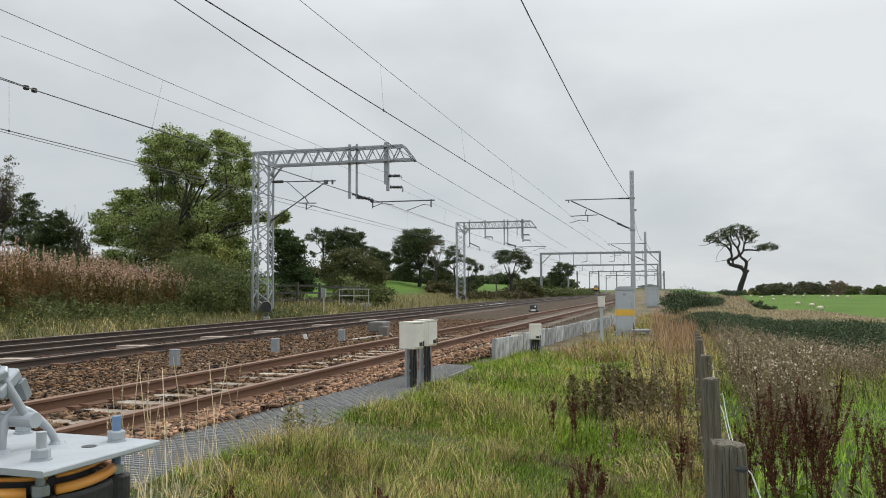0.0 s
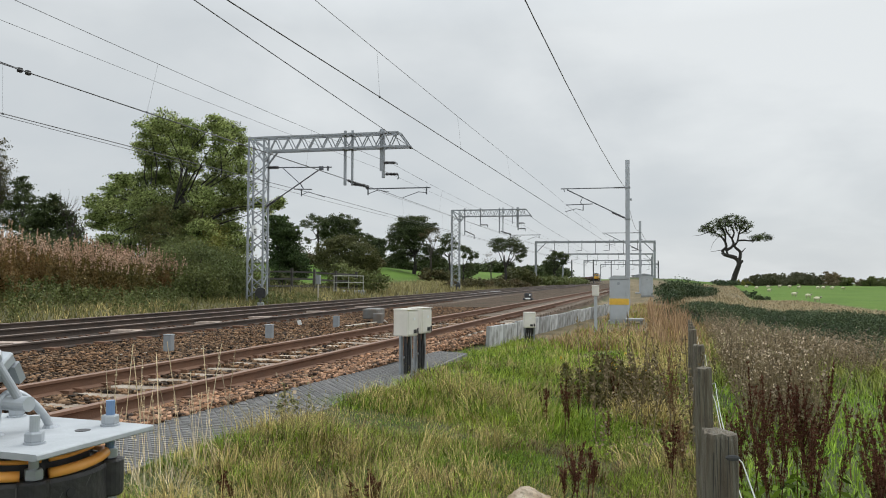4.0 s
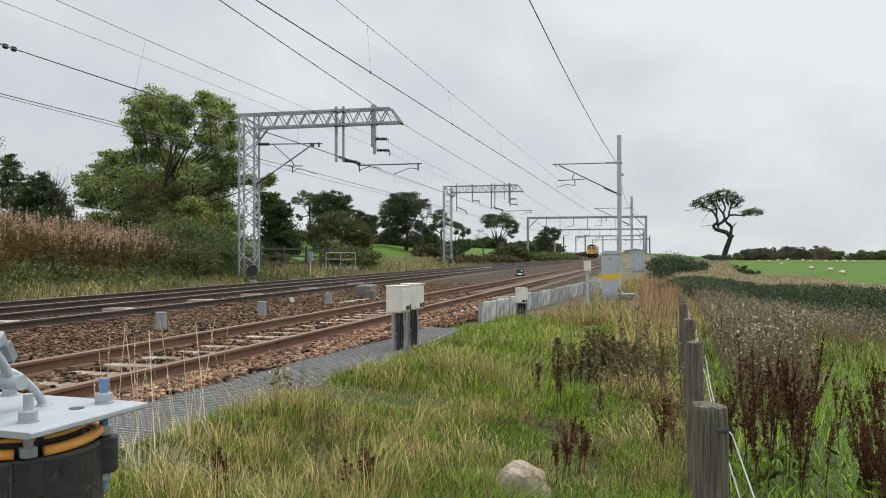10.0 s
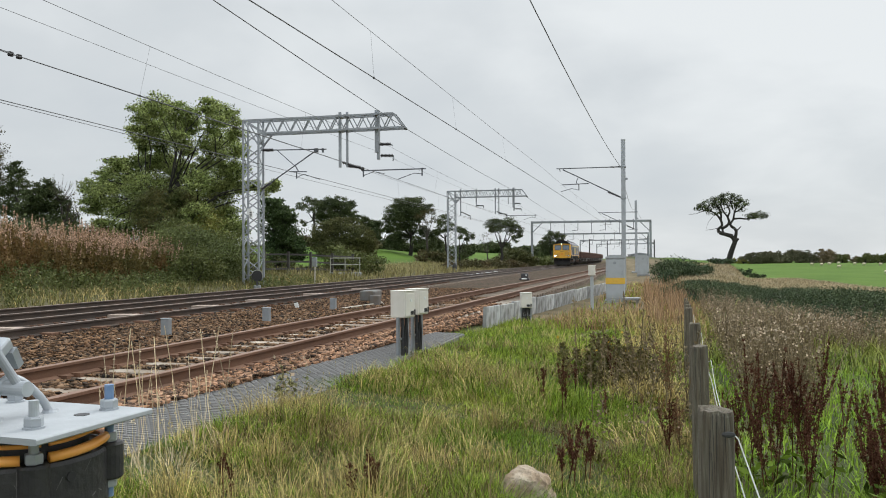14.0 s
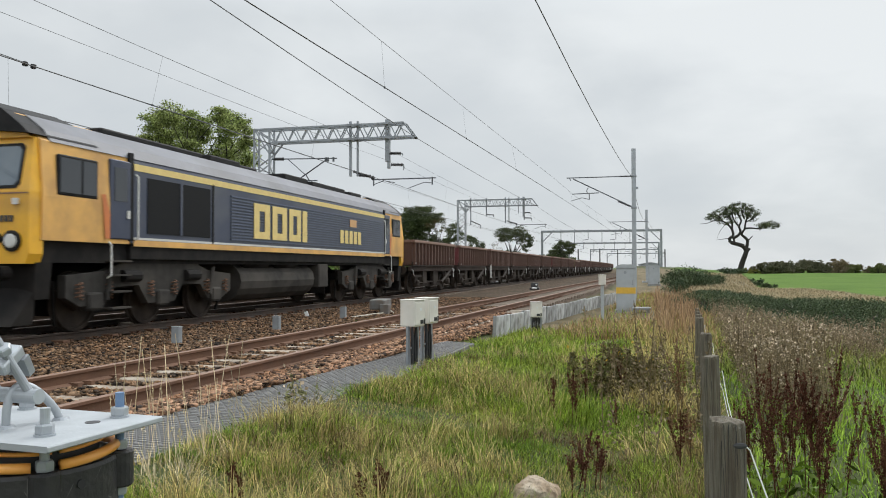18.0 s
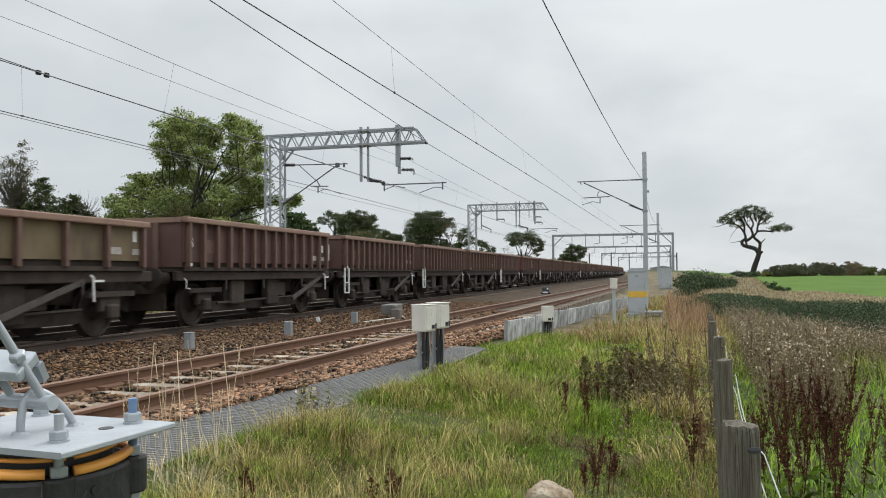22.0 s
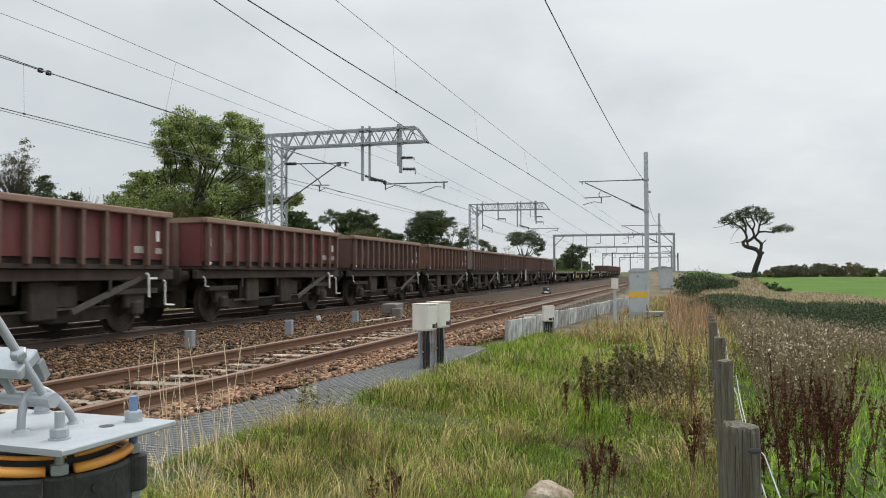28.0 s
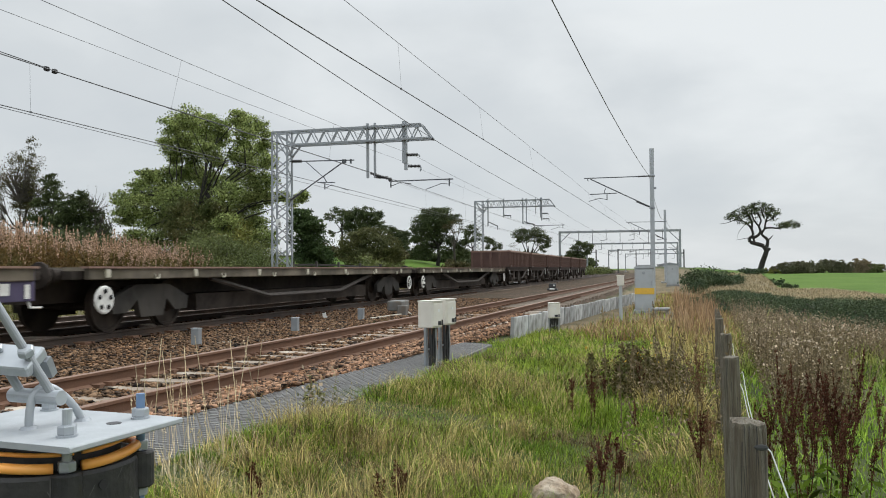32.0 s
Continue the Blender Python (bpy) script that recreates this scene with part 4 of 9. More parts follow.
def pieces_mesh(name, verts, faces_per, material, smooth=False):
    """One mesh from an array of pieces (n, v, 3) that all share the faces faces_per."""
    n, v, _ = verts.shape
    f = np.array(faces_per, dtype=np.int32)
    loops = (f[None] + (np.arange(n, dtype=np.int32) * v)[:, None, None]).reshape(-1)
    me = bpy.data.meshes.new(name)
    me.vertices.add(n * v)
    me.vertices.foreach_set("co", verts.astype(np.float32).reshape(-1))
    me.loops.add(len(loops))
    me.loops.foreach_set("vertex_index", loops)
    me.polygons.add(n * len(f))
    me.polygons.foreach_set("loop_start", np.arange(n * len(f), dtype=np.int32) * f.shape[1])
    me.materials.append(material)
    if smooth:
        me.polygons.foreach_set("use_smooth", [True] * (n * len(f)))
    me.update(calc_edges=True)
    return me


def stones(name, label, xy, z, size, material):
    """Angular stones: squashed and turned blocks with uneven corners."""
    rng = np.random.default_rng(len(xy))
    n = len(xy)
    base = np.array([(x, y, z) for z in (-1, 1) for x, y in ((-1, -1), (1, -1), (1, 1), (-1, 1))], float) * 0.72
    p = base[None] * (1 + rng.uniform(-0.62, 0.42, (n, 8, 3)))
    p *= (size * rng.uniform(0.5, 1.35, (n, 1)))[:, None] * (np.array([1.35, 0.85, 0.45]) * rng.uniform(0.7, 1.3, (n, 3)))[:, None]
    a, t = rng.uniform(0, 6.283, n), rng.uniform(-1.1, 1.1, n)
    c, s = np.cos(t), np.sin(t)
    y2, z2 = p[..., 1] * c[:, None] - p[..., 2] * s[:, None], p[..., 1] * s[:, None] + p[..., 2] * c[:, None]
    p[..., 1], p[..., 2] = y2, z2
    c, s = np.cos(a), np.sin(a)
    x2, y2 = p[..., 0] * c[:, None] - p[..., 1] * s[:, None], p[..., 0] * s[:, None] + p[..., 1] * c[:, None]
    p[..., 0], p[..., 1] = x2, y2
    p += np.column_stack([xy, z])[:, None]
    sides = [(3, 2, 1, 0), (4, 5, 6, 7), (0, 1, 5, 4), (1, 2, 6, 5), (2, 3, 7, 6), (3, 0, 4, 7)]
    ob = new(name, pieces_mesh(name, p, sides, material))
    return tagged(ob, label, "ballast", kind="stuff")


def scatter(n, seed, x_of, y0, y1, power=1.0):
    """n random places with y from y0 to y1 (thicker near y0 for power above 1) and x between the two lines x_of(y)."""
    rng = np.random.default_rng(seed)
    ys = y0 + (y1 - y0) * rng.random(n) ** power
    u = rng.random(n)
    lo, hi = np.array([x_of(y) for y in ys]).T
    return np.column_stack([lo + (hi - lo) * u, ys])


def bed_z(xy, lift):
    return np.array([ground_z(x, y) for x, y in xy]) + lift


nr = near_rail
xy = scatter(30000, 1, lambda y: (nr(y) + 0.10, max(walkway_in(y), nr(y) + 0.3) + 0.06), 2.0, 22, 1.5)
stones("ballast_shoulder", "loose reddish-brown ballast stones beside the nearest rail", xy, bed_z(xy, 0.03) + 0.05 * np.random.default_rng(5).random(len(xy)), 0.0265, STONE_RED)
xy = scatter(15000, 2, lambda y: (nr(y) - GAUGE + 0.10, nr(y) - 0.10), 3.0, 26, 1.5)
between = np.abs((xy[:, 1] + 3.0 + 0.325) % 0.65 - 0.325)
stones("ballast_bed", "brown ballast stones between the rails", xy, bed_z(xy, -0.006) + 0.030 * np.clip((between - 0.10) / 0.12, -0.6, 1) + 0.034 * np.random.default_rng(6).random(len(xy)), 0.031, STONE)
xy = scatter(52000, 3, lambda y: (TRAIN_RAIL + 0.12, nr(y) - GAUGE - 0.12), 5.0, 34, 1.5)
stones("ballast_bed", "grey-brown ballast stones between two tracks", xy, bed_z(xy, 0.01) + 0.05 * np.random.default_rng(7).random(len(xy)), 0.025, STONE)
xy = scatter(10000, 4, lambda y: (TRAIN_RAIL - GAUGE + 0.1, TRAIN_RAIL - 0.1), 7.0, 34, 1.4)
stones("ballast_bed", "dark ballast stones under the train's track", xy, bed_z(xy, 0.0) + 0.03 * np.random.default_rng(8).random(len(xy)), 0.034, STONE)
xy = scatter(9000, 9, lambda y: (FAR_RAIL - GAUGE - 0.8, TRAIN_RAIL - GAUGE - 0.1), 9.0, 40, 1.4)
stones("ballast_bed", "dark ballast stones around the farthest track", xy, bed_z(xy, 0.0) + 0.03 * np.random.default_rng(10).random(len(xy)), 0.038, STONE)


# ---- the stay anchor close to the camera: a steel pile with a base plate, clevis and tie rods ----
ORANGE = mat("orange plastic hose", (1.0, 0.45, 0.09), 0.35, second=(0.98, 0.36, 0.05), scale=14, third=(0.98, 0.52, 0.22), third_scale=6, third_amount=0.4)
PILE = mat("black scuffed pile", (0.018, 0.018, 0.020), 0.55, second=(0.034, 0.033, 0.033), scale=9, third=(0.075, 0.07, 0.068), third_scale=22, third_amount=0.3, bump=0.2)
BLUE_CAP = mat("blue bolt end", (0.13, 0.22, 0.38), 0.5, second=(0.2, 0.27, 0.38), scale=30)
PLATE = mat("dull zinc plate", (0.40, 0.425, 0.445), 0.72, 0.1, second=(0.34, 0.365, 0.385), scale=18, third=(0.30, 0.315, 0.33), third_scale=5, bump=0.08, bump_scale=90)
AX, AY = -1.62, 1.82
anchor = thing("stay_anchor", "black steel pile with orange rings and a galvanised anchor plate", "anchor", pose(AX, AY, 0, 0, 0, -5))
gz = ground_z(AX, AY)
part("steel_tube", Geo().lathe([(0.222, gz - 0.3), (0.222, 0.588), (0.217, 0.598), (0.18, 0.60)], 56), PILE, anchor, "black scuffed steel pile", smooth=False)


def hoop(name, r, z, thick, high, a0, a1, label):
    """A length of orange hose bent round the pile between two angles in degrees."""
    n, k = 12, max(4, int(abs(a1 - a0) / 5))
    g = Geo()
    for j in range(k + 1):
        a = radians(a0 + (a1 - a0) * j / k)
        for i in range(n):
            b = 2 * math.pi * i / n
            q = r + thick * math.cos(b)
            g.v.append((q * math.cos(a), q * math.sin(a), z + high * math.sin(b) + 0.004 * math.sin(3 * a)))
    g.f = [(j * n + i, j * n + (i + 1) % n, j * n + n + (i + 1) % n, j * n + n + i) for j in range(k) for i in range(n)]
    g.f += [tuple(range(n - 1, -1, -1)), tuple(range(k * n, k * n + n))]
    g.m = [0] * len(g.f)
    part(name, g, ORANGE, anchor, label, smooth=True)


hoop("packing_hose", 0.212, 0.617, 0.015, 0.0135, -26, 118, "thick orange hose")
hoop("packing_hose", 0.212, 0.617, 0.015, 0.0135, 128, 316, "thick orange hose")
hoop("packing_hose", 0.192, 0.647, 0.007, 0.006, -24, 330, "thin orange hose")
part("drain_hole", Geo().lathe([(0.012, 0.0), (0.012, 0.004)], 14, base=pose(0.222 * math.cos(-0.22), 0.222 * math.sin(-0.22), 0.556, 0, 90, -12.6)), BLACK, anchor)
part("grout_ring", Geo().lathe([(0.17, 0.600), (0.17, 0.677)], 32), DARK_STEEL, anchor)
rs = np.random.default_rng(12)
SCUFF = mat("pale scuff", (0.20, 0.195, 0.19), 0.8, second=(0.08, 0.078, 0.075), scale=60, amount=0.95)
for k in range(16):
    a, z, run, rise = radians(rs.uniform(-75, 35)), rs.uniform(0.36, 0.57), rs.uniform(0.02, 0.10), rs.uniform(-0.02, 0.035)
    wide = rs.uniform(0.0008, 0.0028)
    g = Geo()
    edge = [(0.2228 * math.cos(a + run * u), 0.2228 * math.sin(a + run * u), z + rise * u) for u in (0.0, 0.33, 0.66, 1.0)]
    g.add([(x, y, h - wide * (0.3 + j % 3)) for j, (x, y, h) in enumerate(edge)] + [(x, y, h + wide) for x, y, h in edge], [(0, 1, 5, 4), (1, 2, 6, 5), (2, 3, 7, 6)])
    part("scuff", g, SCUFF, anchor)
part("rust_run", Geo().add([(0.2226 * math.cos(a), 0.2226 * math.sin(a), z) for z in (0.25, 0.59) for a in (radians(-46), radians(-45.2))], [(0, 1, 3, 2)]), SCUFF, anchor)
part("plate", Geo().prism([(-0.28, 0.676), (0.28, 0.676), (0.283, 0.679), (0.283, 0.689), (0.28, 0.692), (-0.28, 0.692), (-0.283, 0.689), (-0.283, 0.679)], -0.222, 0.185), PLATE, anchor, "dull galvanised square plate")


def bolt(x, y, cap):
    """A holding-down bolt through the plate and through a lug welded to the pile."""
    b = part("bolt", Geo().tube((x, y, 0.45), (x, y, 0.762), 0.0122, n=14), cap, anchor)
    hexa = lambda z0, z1, r: Geo().lathe([(r * 0.94, z0), (r, z0 + 0.004), (r, z1 - 0.004), (r * 0.9, z1)], 6)
    for z0, z1 in ((0.697, 0.722), (0.604, 0.630), (0.478, 0.500)):
        nut = hexa(z0, z1, 0.0232)
        part("nut", nut, GALV_LIGHT, b, at=pose(x, y, 0, 0, 0, random.uniform(0, 60)))
    part("washer", Geo().lathe([(0.026, 0.692), (0.026, 0.697)], 20, base=pose(x, y, 0)), GALV_LIGHT, b)
    part("lug", Geo().lathe([(0.034, 0.502), (0.038, 0.508), (0.038, 0.596), (0.034, 0.602)], 18, base=pose(x, y, 0)), PILE, anchor)


bolt(0.176, 0.135, BLUE_CAP)
bolt(0.174, -0.125, GALV_LIGHT)
bolt(-0.18, 0.15, GALV_LIGHT)
bolt(-0.18, -0.125, GALV_LIGHT)
part("bolt_hole", Geo().lathe([(0.02, 0.690), (0.02, 0.6935)], 16, base=pose(0.16, 0.05, 0)), DARK_STEEL, anchor)
# clevis: two cheek plates, a thick pin, a looped strap, then two rods up to a spreader block
c = Vector((0.012, -0.03, 0.69))
part("pin", Geo().tube((c.x - 0.10, c.y - 0.03, c.z + 0.085), (c.x + 0.075, c.y - 0.03, c.z + 0.085), 0.020, n=18), GALV_LIGHT, anchor, "thick clevis pin")


def bent_bar(points, r, n=12):
    """A round bar swept along the points in one skin."""
    g = Geo()
    for k, p in enumerate(points):
        d = (points[min(k + 1, len(points) - 1)] - points[max(k - 1, 0)]).normalized()
        u = d.cross(Vector((0.35, -0.94, 0.0))).normalized()
        w = d.cross(u)
        g.v += [tuple(p + r * (u * math.cos(2 * math.pi * i / n) + w * math.sin(2 * math.pi * i / n))) for i in range(n)]
    for k in range(len(points) - 1):
        g.f += [(k * n + i, k * n + (i + 1) % n, k * n + n + (i + 1) % n, k * n + n + i) for i in range(n)]
    g.m = [0] * len(g.f)
    return g


loop = [Vector((0.045 * (k / 18) ** 1.9, -0.085 + 0.14 * (k / 18) ** 1.9, 0.688 + 0.112 * math.sin(math.pi * k / 18) ** 0.7)) for k in range(19)]
part("strap", bent_bar(loop, 0.0108), GALV_LIGHT, anchor, "looped strap", smooth=True)
for x, y in ((0.0, -0.085), (0.045, 0.055)):
    part("weld_bead", Geo().lathe([(0.024, 0.691), (0.018, 0.70)], 14, base=pose(x, y, 0)), GALV, anchor)
up = Vector((-0.23, -0.26, 0.64)).normalized()
across = Vector((0.97, 0.22, -0.06)).normalized()
deep = (Vector((-0.15, 0.78, 0.55)) - across * Vector((-0.15, 0.78, 0.55)).dot(across)).normalized()
face = across.cross(deep)
tilt = lambda o: Matrix(((across.x, deep.x, face.x, o.x), (across.y, deep.y, face.y, o.y), (across.z, deep.z, face.z, o.z), (0, 0, 0, 1)))
for s in (0.045, -0.065):
    a = Vector((c.x + s, c.y - 0.03, c.z + 0.09))
    rod = part("tie_rod", Geo().tube(a, a + up * 2.6, 0.0115, n=12), GALV, anchor, "galvanised tie rod")
    part("nut", Geo().lathe([(0.020, 0.0), (0.022, 0.004), (0.022, 0.018), (0.018, 0.022)], 6, base=tilt(a + up * 0.128)), GALV_LIGHT, rod)
m = tilt(Vector((c.x - 0.012, c.y - 0.03, c.z + 0.09)) + up * 0.108)
block = part("spreader_block", Geo().box(-0.13, -0.045, -0.016, 0.065, 0.045, 0.016, bevel=0.005, turn=m), GALV_LIGHT, anchor, "grey spreader block")
part("spreader_plate", Geo().box(0.0, 0.02, -0.075, 0.072, 0.044, -0.017, turn=m), GALV, block)


# ---- the post and wire fence ----
TIMBER = mat("weathered timber post", (0.155, 0.128, 0.092), 0.9, second=(0.060, 0.047, 0.034), scale=7, amount=0.85, stretch=(9, 9, 0.6), third=(0.24, 0.235, 0.19), third_scale=9, third_amount=0.5, bump=0.6, bump_scale=45)
FENCE = ((0.255, 2.60, 0.645), (0.43, 5.32, 0.55), (0.60, 8.1, 0.475), (0.74, 11.0, 0.45), (0.92, 13.9, 0.33), (1.1, 16.8, 0.22), (1.28, 19.7, 0.1), (1.46, 22.6, 0.0))
for k, (x, y, top) in enumerate(FENCE):
    post = thing("fence_post", "weathered grey timber fence post with a sawn top", "fence post", pose(x, y, 0, random.uniform(-1.5, 1.5), random.uniform(-1.5, 1.5), 4), group="fence posts")
    w = 0.051
    rp = random.Random(60 + k)
    foot, rim = ground_z(x, y) - 0.3, [top - rp.uniform(0.0, 0.014) for _ in range(16)]
    ring = [(-w + 2 * w * i / 4, -w) for i in range(4)] + [(w, -w + 2 * w * i / 4) for i in range(4)] + [(w - 2 * w * i / 4, w) for i in range(4)] + [(-w, w - 2 * w * i / 4) for i in range(4)]
    soft = [0.90 if i % 4 == 0 else 1.0 + rp.uniform(-0.02, 0.02) for i in range(16)]
    g = Geo()
    for h, q in ((None, 1.02), (0.10, 1.0), (0.014, 0.99), (0.0, 0.93)):
        g.v += [(a * soft[i] * q + (0.0 if h is None else rp.uniform(-0.0012, 0.0012)), b * soft[i] * q, foot if h is None else rim[i] - h) for i, (a, b) in enumerate(ring)]
    g.v.append((rp.uniform(-0.01, 0.01), rp.uniform(-0.01, 0.01), top - 0.004))
    g.f = [(j * 16 + i, j * 16 + (i + 1) % 16, j * 16 + 16 + (i + 1) % 16, j * 16 + 16 + i) for j in range(3) for i in range(16)]
    g.f += [(48 + i, 48 + (i + 1) % 16, 64) for i in range(16)]
    g.m = [0] * len(g.f)
    shaft = part("shaft", g, TIMBER, post)
    if k < 3:
        for c in range(7):
            cx, h0 = rp.uniform(-0.042, 0.042), rp.choice((0.0, rp.uniform(0.03, 0.3)))
            run, wide = rp.uniform(0.08, 0.35), rp.uniform(0.0004, 0.0013)
            z1 = top - 0.012 - h0
            slip = rp.uniform(-0.006, 0.006)
            part("split", Geo().add([(cx - wide, -w * 1.024, z1), (cx + wide, -w * 1.024, z1), (cx + slip + wide * 0.7, -w * 1.026, z1 - run * 0.6), (cx + slip, -w * 1.028, z1 - run), (cx + slip - wide * 0.7, -w * 1.026, z1 - run * 0.6)], [(0, 1, 2, 3, 4)]), BLACK, shaft)
    if k == 0:
        part("knot", Geo().ball((0.03, -w, top - 0.075), 0.022, 0.004, 0.010, 8), DARK_STEEL, shaft)
STRAND = mat("fence wire", (0.42, 0.44, 0.42), 0.5, 0.3)
for drop in (0.10, 0.22, 0.45):
    g = Geo()
    for (x0, y0, t0), (x1, y1, t1) in zip(FENCE, FENCE[1:]):
        a, b = Vector((x0 + 0.065, y0, t0 - drop)), Vector((x1 + 0.065, y1, t1 - drop))
        g.path([a.lerp(b, k / 6) - Vector((0, 0, 0.10 * (k / 6) * (1 - k / 6) * 4 * (1 if drop < 0.2 else 0.3))) for k in range(7)], 0.0022, n=5)
    a = Vector((FENCE[0][0] + 0.065, FENCE[0][1], FENCE[0][2] - drop))
    g.path([a, a + Vector((-0.04, -1.6, -0.12))], 0.0022, n=5)
    solid("fence_wire", g, STRAND, "slack pale wire strung along the fence posts", "wire", group="fence wires")

ROCK = mat("pale boulder", (0.36, 0.27, 0.18), 0.95, second=(0.15, 0.105, 0.07), scale=26, amount=0.8, third=(0.52, 0.46, 0.37), third_scale=9, third_amount=0.6, bump=0.9, bump_scale=34)
g = Geo().ball((0, 0, 0), 0.20, 0.19, 0.25, 44)
g.v = [tuple(Vector(p) * (1 + 0.26 * noise.noise(Vector(p) * 5) + 0.12 * noise.noise(Vector(p) * 14) + 0.05 * noise.noise(Vector(p) * 38))) for p in g.v]
solid("boulder", g, ROCK, "pale sandy boulder half sunk in the grass", "rock", at=place(-0.63, 4.88, 20, -0.06), smooth=False)


# ---- plants ----
GRASS = leaf_mat("fresh grass", (0.150, 0.248, 0.020), (0.30, 0.355, 0.048), 1.1, island=0.9, thin=0.15)
GRASS_OLIVE = leaf_mat("olive turf", (0.15, 0.20, 0.035), (0.28, 0.28, 0.075), 1.4, island=0.8, thin=0.12)
THATCH = leaf_mat("dead thatch", (0.21, 0.145, 0.065), (0.12, 0.085, 0.040), 2.0, thin=0.1)
GRASS_DEEP = leaf_mat("deep grass", (0.098, 0.178, 0.017), (0.205, 0.265, 0.034), 1.2, island=0.9, thin=0.15)
GRASS_BRIGHT = leaf_mat("bright pasture grass", (0.18, 0.315, 0.028), (0.295, 0.41, 0.055), 1.5, island=0.7)
STRAW = leaf_mat("straw grass", (0.50, 0.405, 0.165), (0.33, 0.265, 0.105), 1.2, island=0.8, thin=0.15)
STRAW_DULL = leaf_mat("dull bent grass", (0.30, 0.255, 0.12), (0.21, 0.20, 0.075), 0.5, thin=0.15)
STRAW_BEIGE = leaf_mat("beige dead grass", (0.40, 0.325, 0.20), (0.29, 0.24, 0.13), 0.3, thin=0.15)
STRAW_PALE = leaf_mat("pale seed stalks", (0.70, 0.59, 0.41), (0.55, 0.43, 0.27), 2.0, thin=0.15)
DOCK = leaf_mat("dark red dock seed", (0.072, 0.028, 0.019), (0.145, 0.070, 0.046), 5.0, island=0.65, thin=0.1, rough=0.9, spec=0.03)
WEED = leaf_mat("dead weed stems", (0.15, 0.112, 0.062), (0.235, 0.185, 0.11), 2.0, thin=0.1)
FLUFF = leaf_mat("pale seed fluff", (0.54, 0.45, 0.33), (0.30, 0.225, 0.15), 1.1, island=0.6, thin=0.3)
HERB = leaf_mat("willowherb seed heads", (0.58, 0.42, 0.32), (0.44, 0.28, 0.18), 0.6, thin=0.25)
HERB_LEAF = leaf_mat("rusty willowherb leaves", (0.215, 0.125, 0.052), (0.115, 0.115, 0.036), 0.5, thin=0.25)
GORSE = leaf_mat("dark gorse", (0.046, 0.074, 0.038), (0.098, 0.122, 0.058), 0.35, island=0.5, thin=0.1, spec=0.1)
LEAF_ASH = leaf_mat("ash leaves", (0.165, 0.215, 0.065), (0.35, 0.395, 0.145), 0.5, island=0.85, thin=0.42)
LEAF_DEEP = leaf_mat("deep green leaves", (0.045, 0.076, 0.026), (0.078, 0.112, 0.038), 0.5, thin=0.2)
LEAF_THORN = leaf_mat("hawthorn leaves", (0.085, 0.115, 0.035), (0.15, 0.13, 0.05), 0.9, thin=0.2)
LEAF_DARK = leaf_mat("dark leaves", (0.055, 0.075, 0.030), (0.095, 0.115, 0.045), 0.4, thin=0.15)
LEAF_MID = leaf_mat("dull green leaves", (0.10, 0.125, 0.042), (0.155, 0.165, 0.055), 0.4, thin=0.2)
LEAF_OLIVE = leaf_mat("dark olive leaves", (0.072, 0.082, 0.030), (0.125, 0.12, 0.045), 0.5, thin=0.2)
LEAF_BROWN = leaf_mat("browning leaves", (0.105, 0.080, 0.038), (0.075, 0.085, 0.034), 0.4, thin=0.2)
LEAF_YELLOW = leaf_mat("yellowing leaves", (0.24, 0.22, 0.05), (0.15, 0.18, 0.05), 0.5, thin=0.25)
BARK = mat("grey-brown bark", (0.055, 0.046, 0.038), 0.95, second=(0.085, 0.075, 0.062), scale=5, bump=0.5, bump_scale=18)
BARK_DARK = mat("dark bark", (0.028, 0.025, 0.022), 0.95, second=(0.045, 0.040, 0.035), scale=5, bump=0.5, bump_scale=18)


def ground_at(xy):
    return np.array([ground_z(x, y) for x, y in xy])


def blades(name, label, xy, low, high, width, lean, material, seed, category="grass", flop=0.35):
    """Curved blades: two quads each, leaning one way or the other."""
    rng = np.random.default_rng(seed)
    n = len(xy)
    h = low + (high - low) * rng.random(n) ** 1.6
    a = rng.uniform(0, 2 * np.pi, n)
    d = np.column_stack([np.cos(a), np.sin(a)])
    off = (h * lean * rng.uniform(0.1, 1.0, n))[:, None] * d
    side = np.column_stack([-d[:, 1], d[:, 0]]) * (width * rng.uniform(0.6, 1.3, n))[:, None]
    z = ground_at(xy) - 0.02
    v = np.zeros((n, 6, 3))
    for k, (t, w) in enumerate(((0.0, 1.0), (0.55, 0.8), (1.0, 0.12))):
        base = xy + off * t ** 2
        v[:, 2 * k, :2], v[:, 2 * k + 1, :2] = base - side * w, base + side * w
        v[:, 2 * k, 2] = v[:, 2 * k + 1, 2] = z + h * (t - flop * lean * t ** 3 * 0.6)
    ob = new(name, pieces_mesh(name, v, [(0, 1, 3, 2), (2, 3, 5, 4)], material))
    return tagged(ob, label, category, kind="stuff")


def clumped(xy, scale, keep, seed):
    """Keeps the places where a broad noise is high, so that the growth stands in patches."""
    rng = np.random.default_rng(seed)
    v = np.array([noise.noise((x * scale, y * scale, seed * 1.7)) for x, y in xy])
    return xy[v + rng.normal(0, 0.12, len(xy)) > keep]


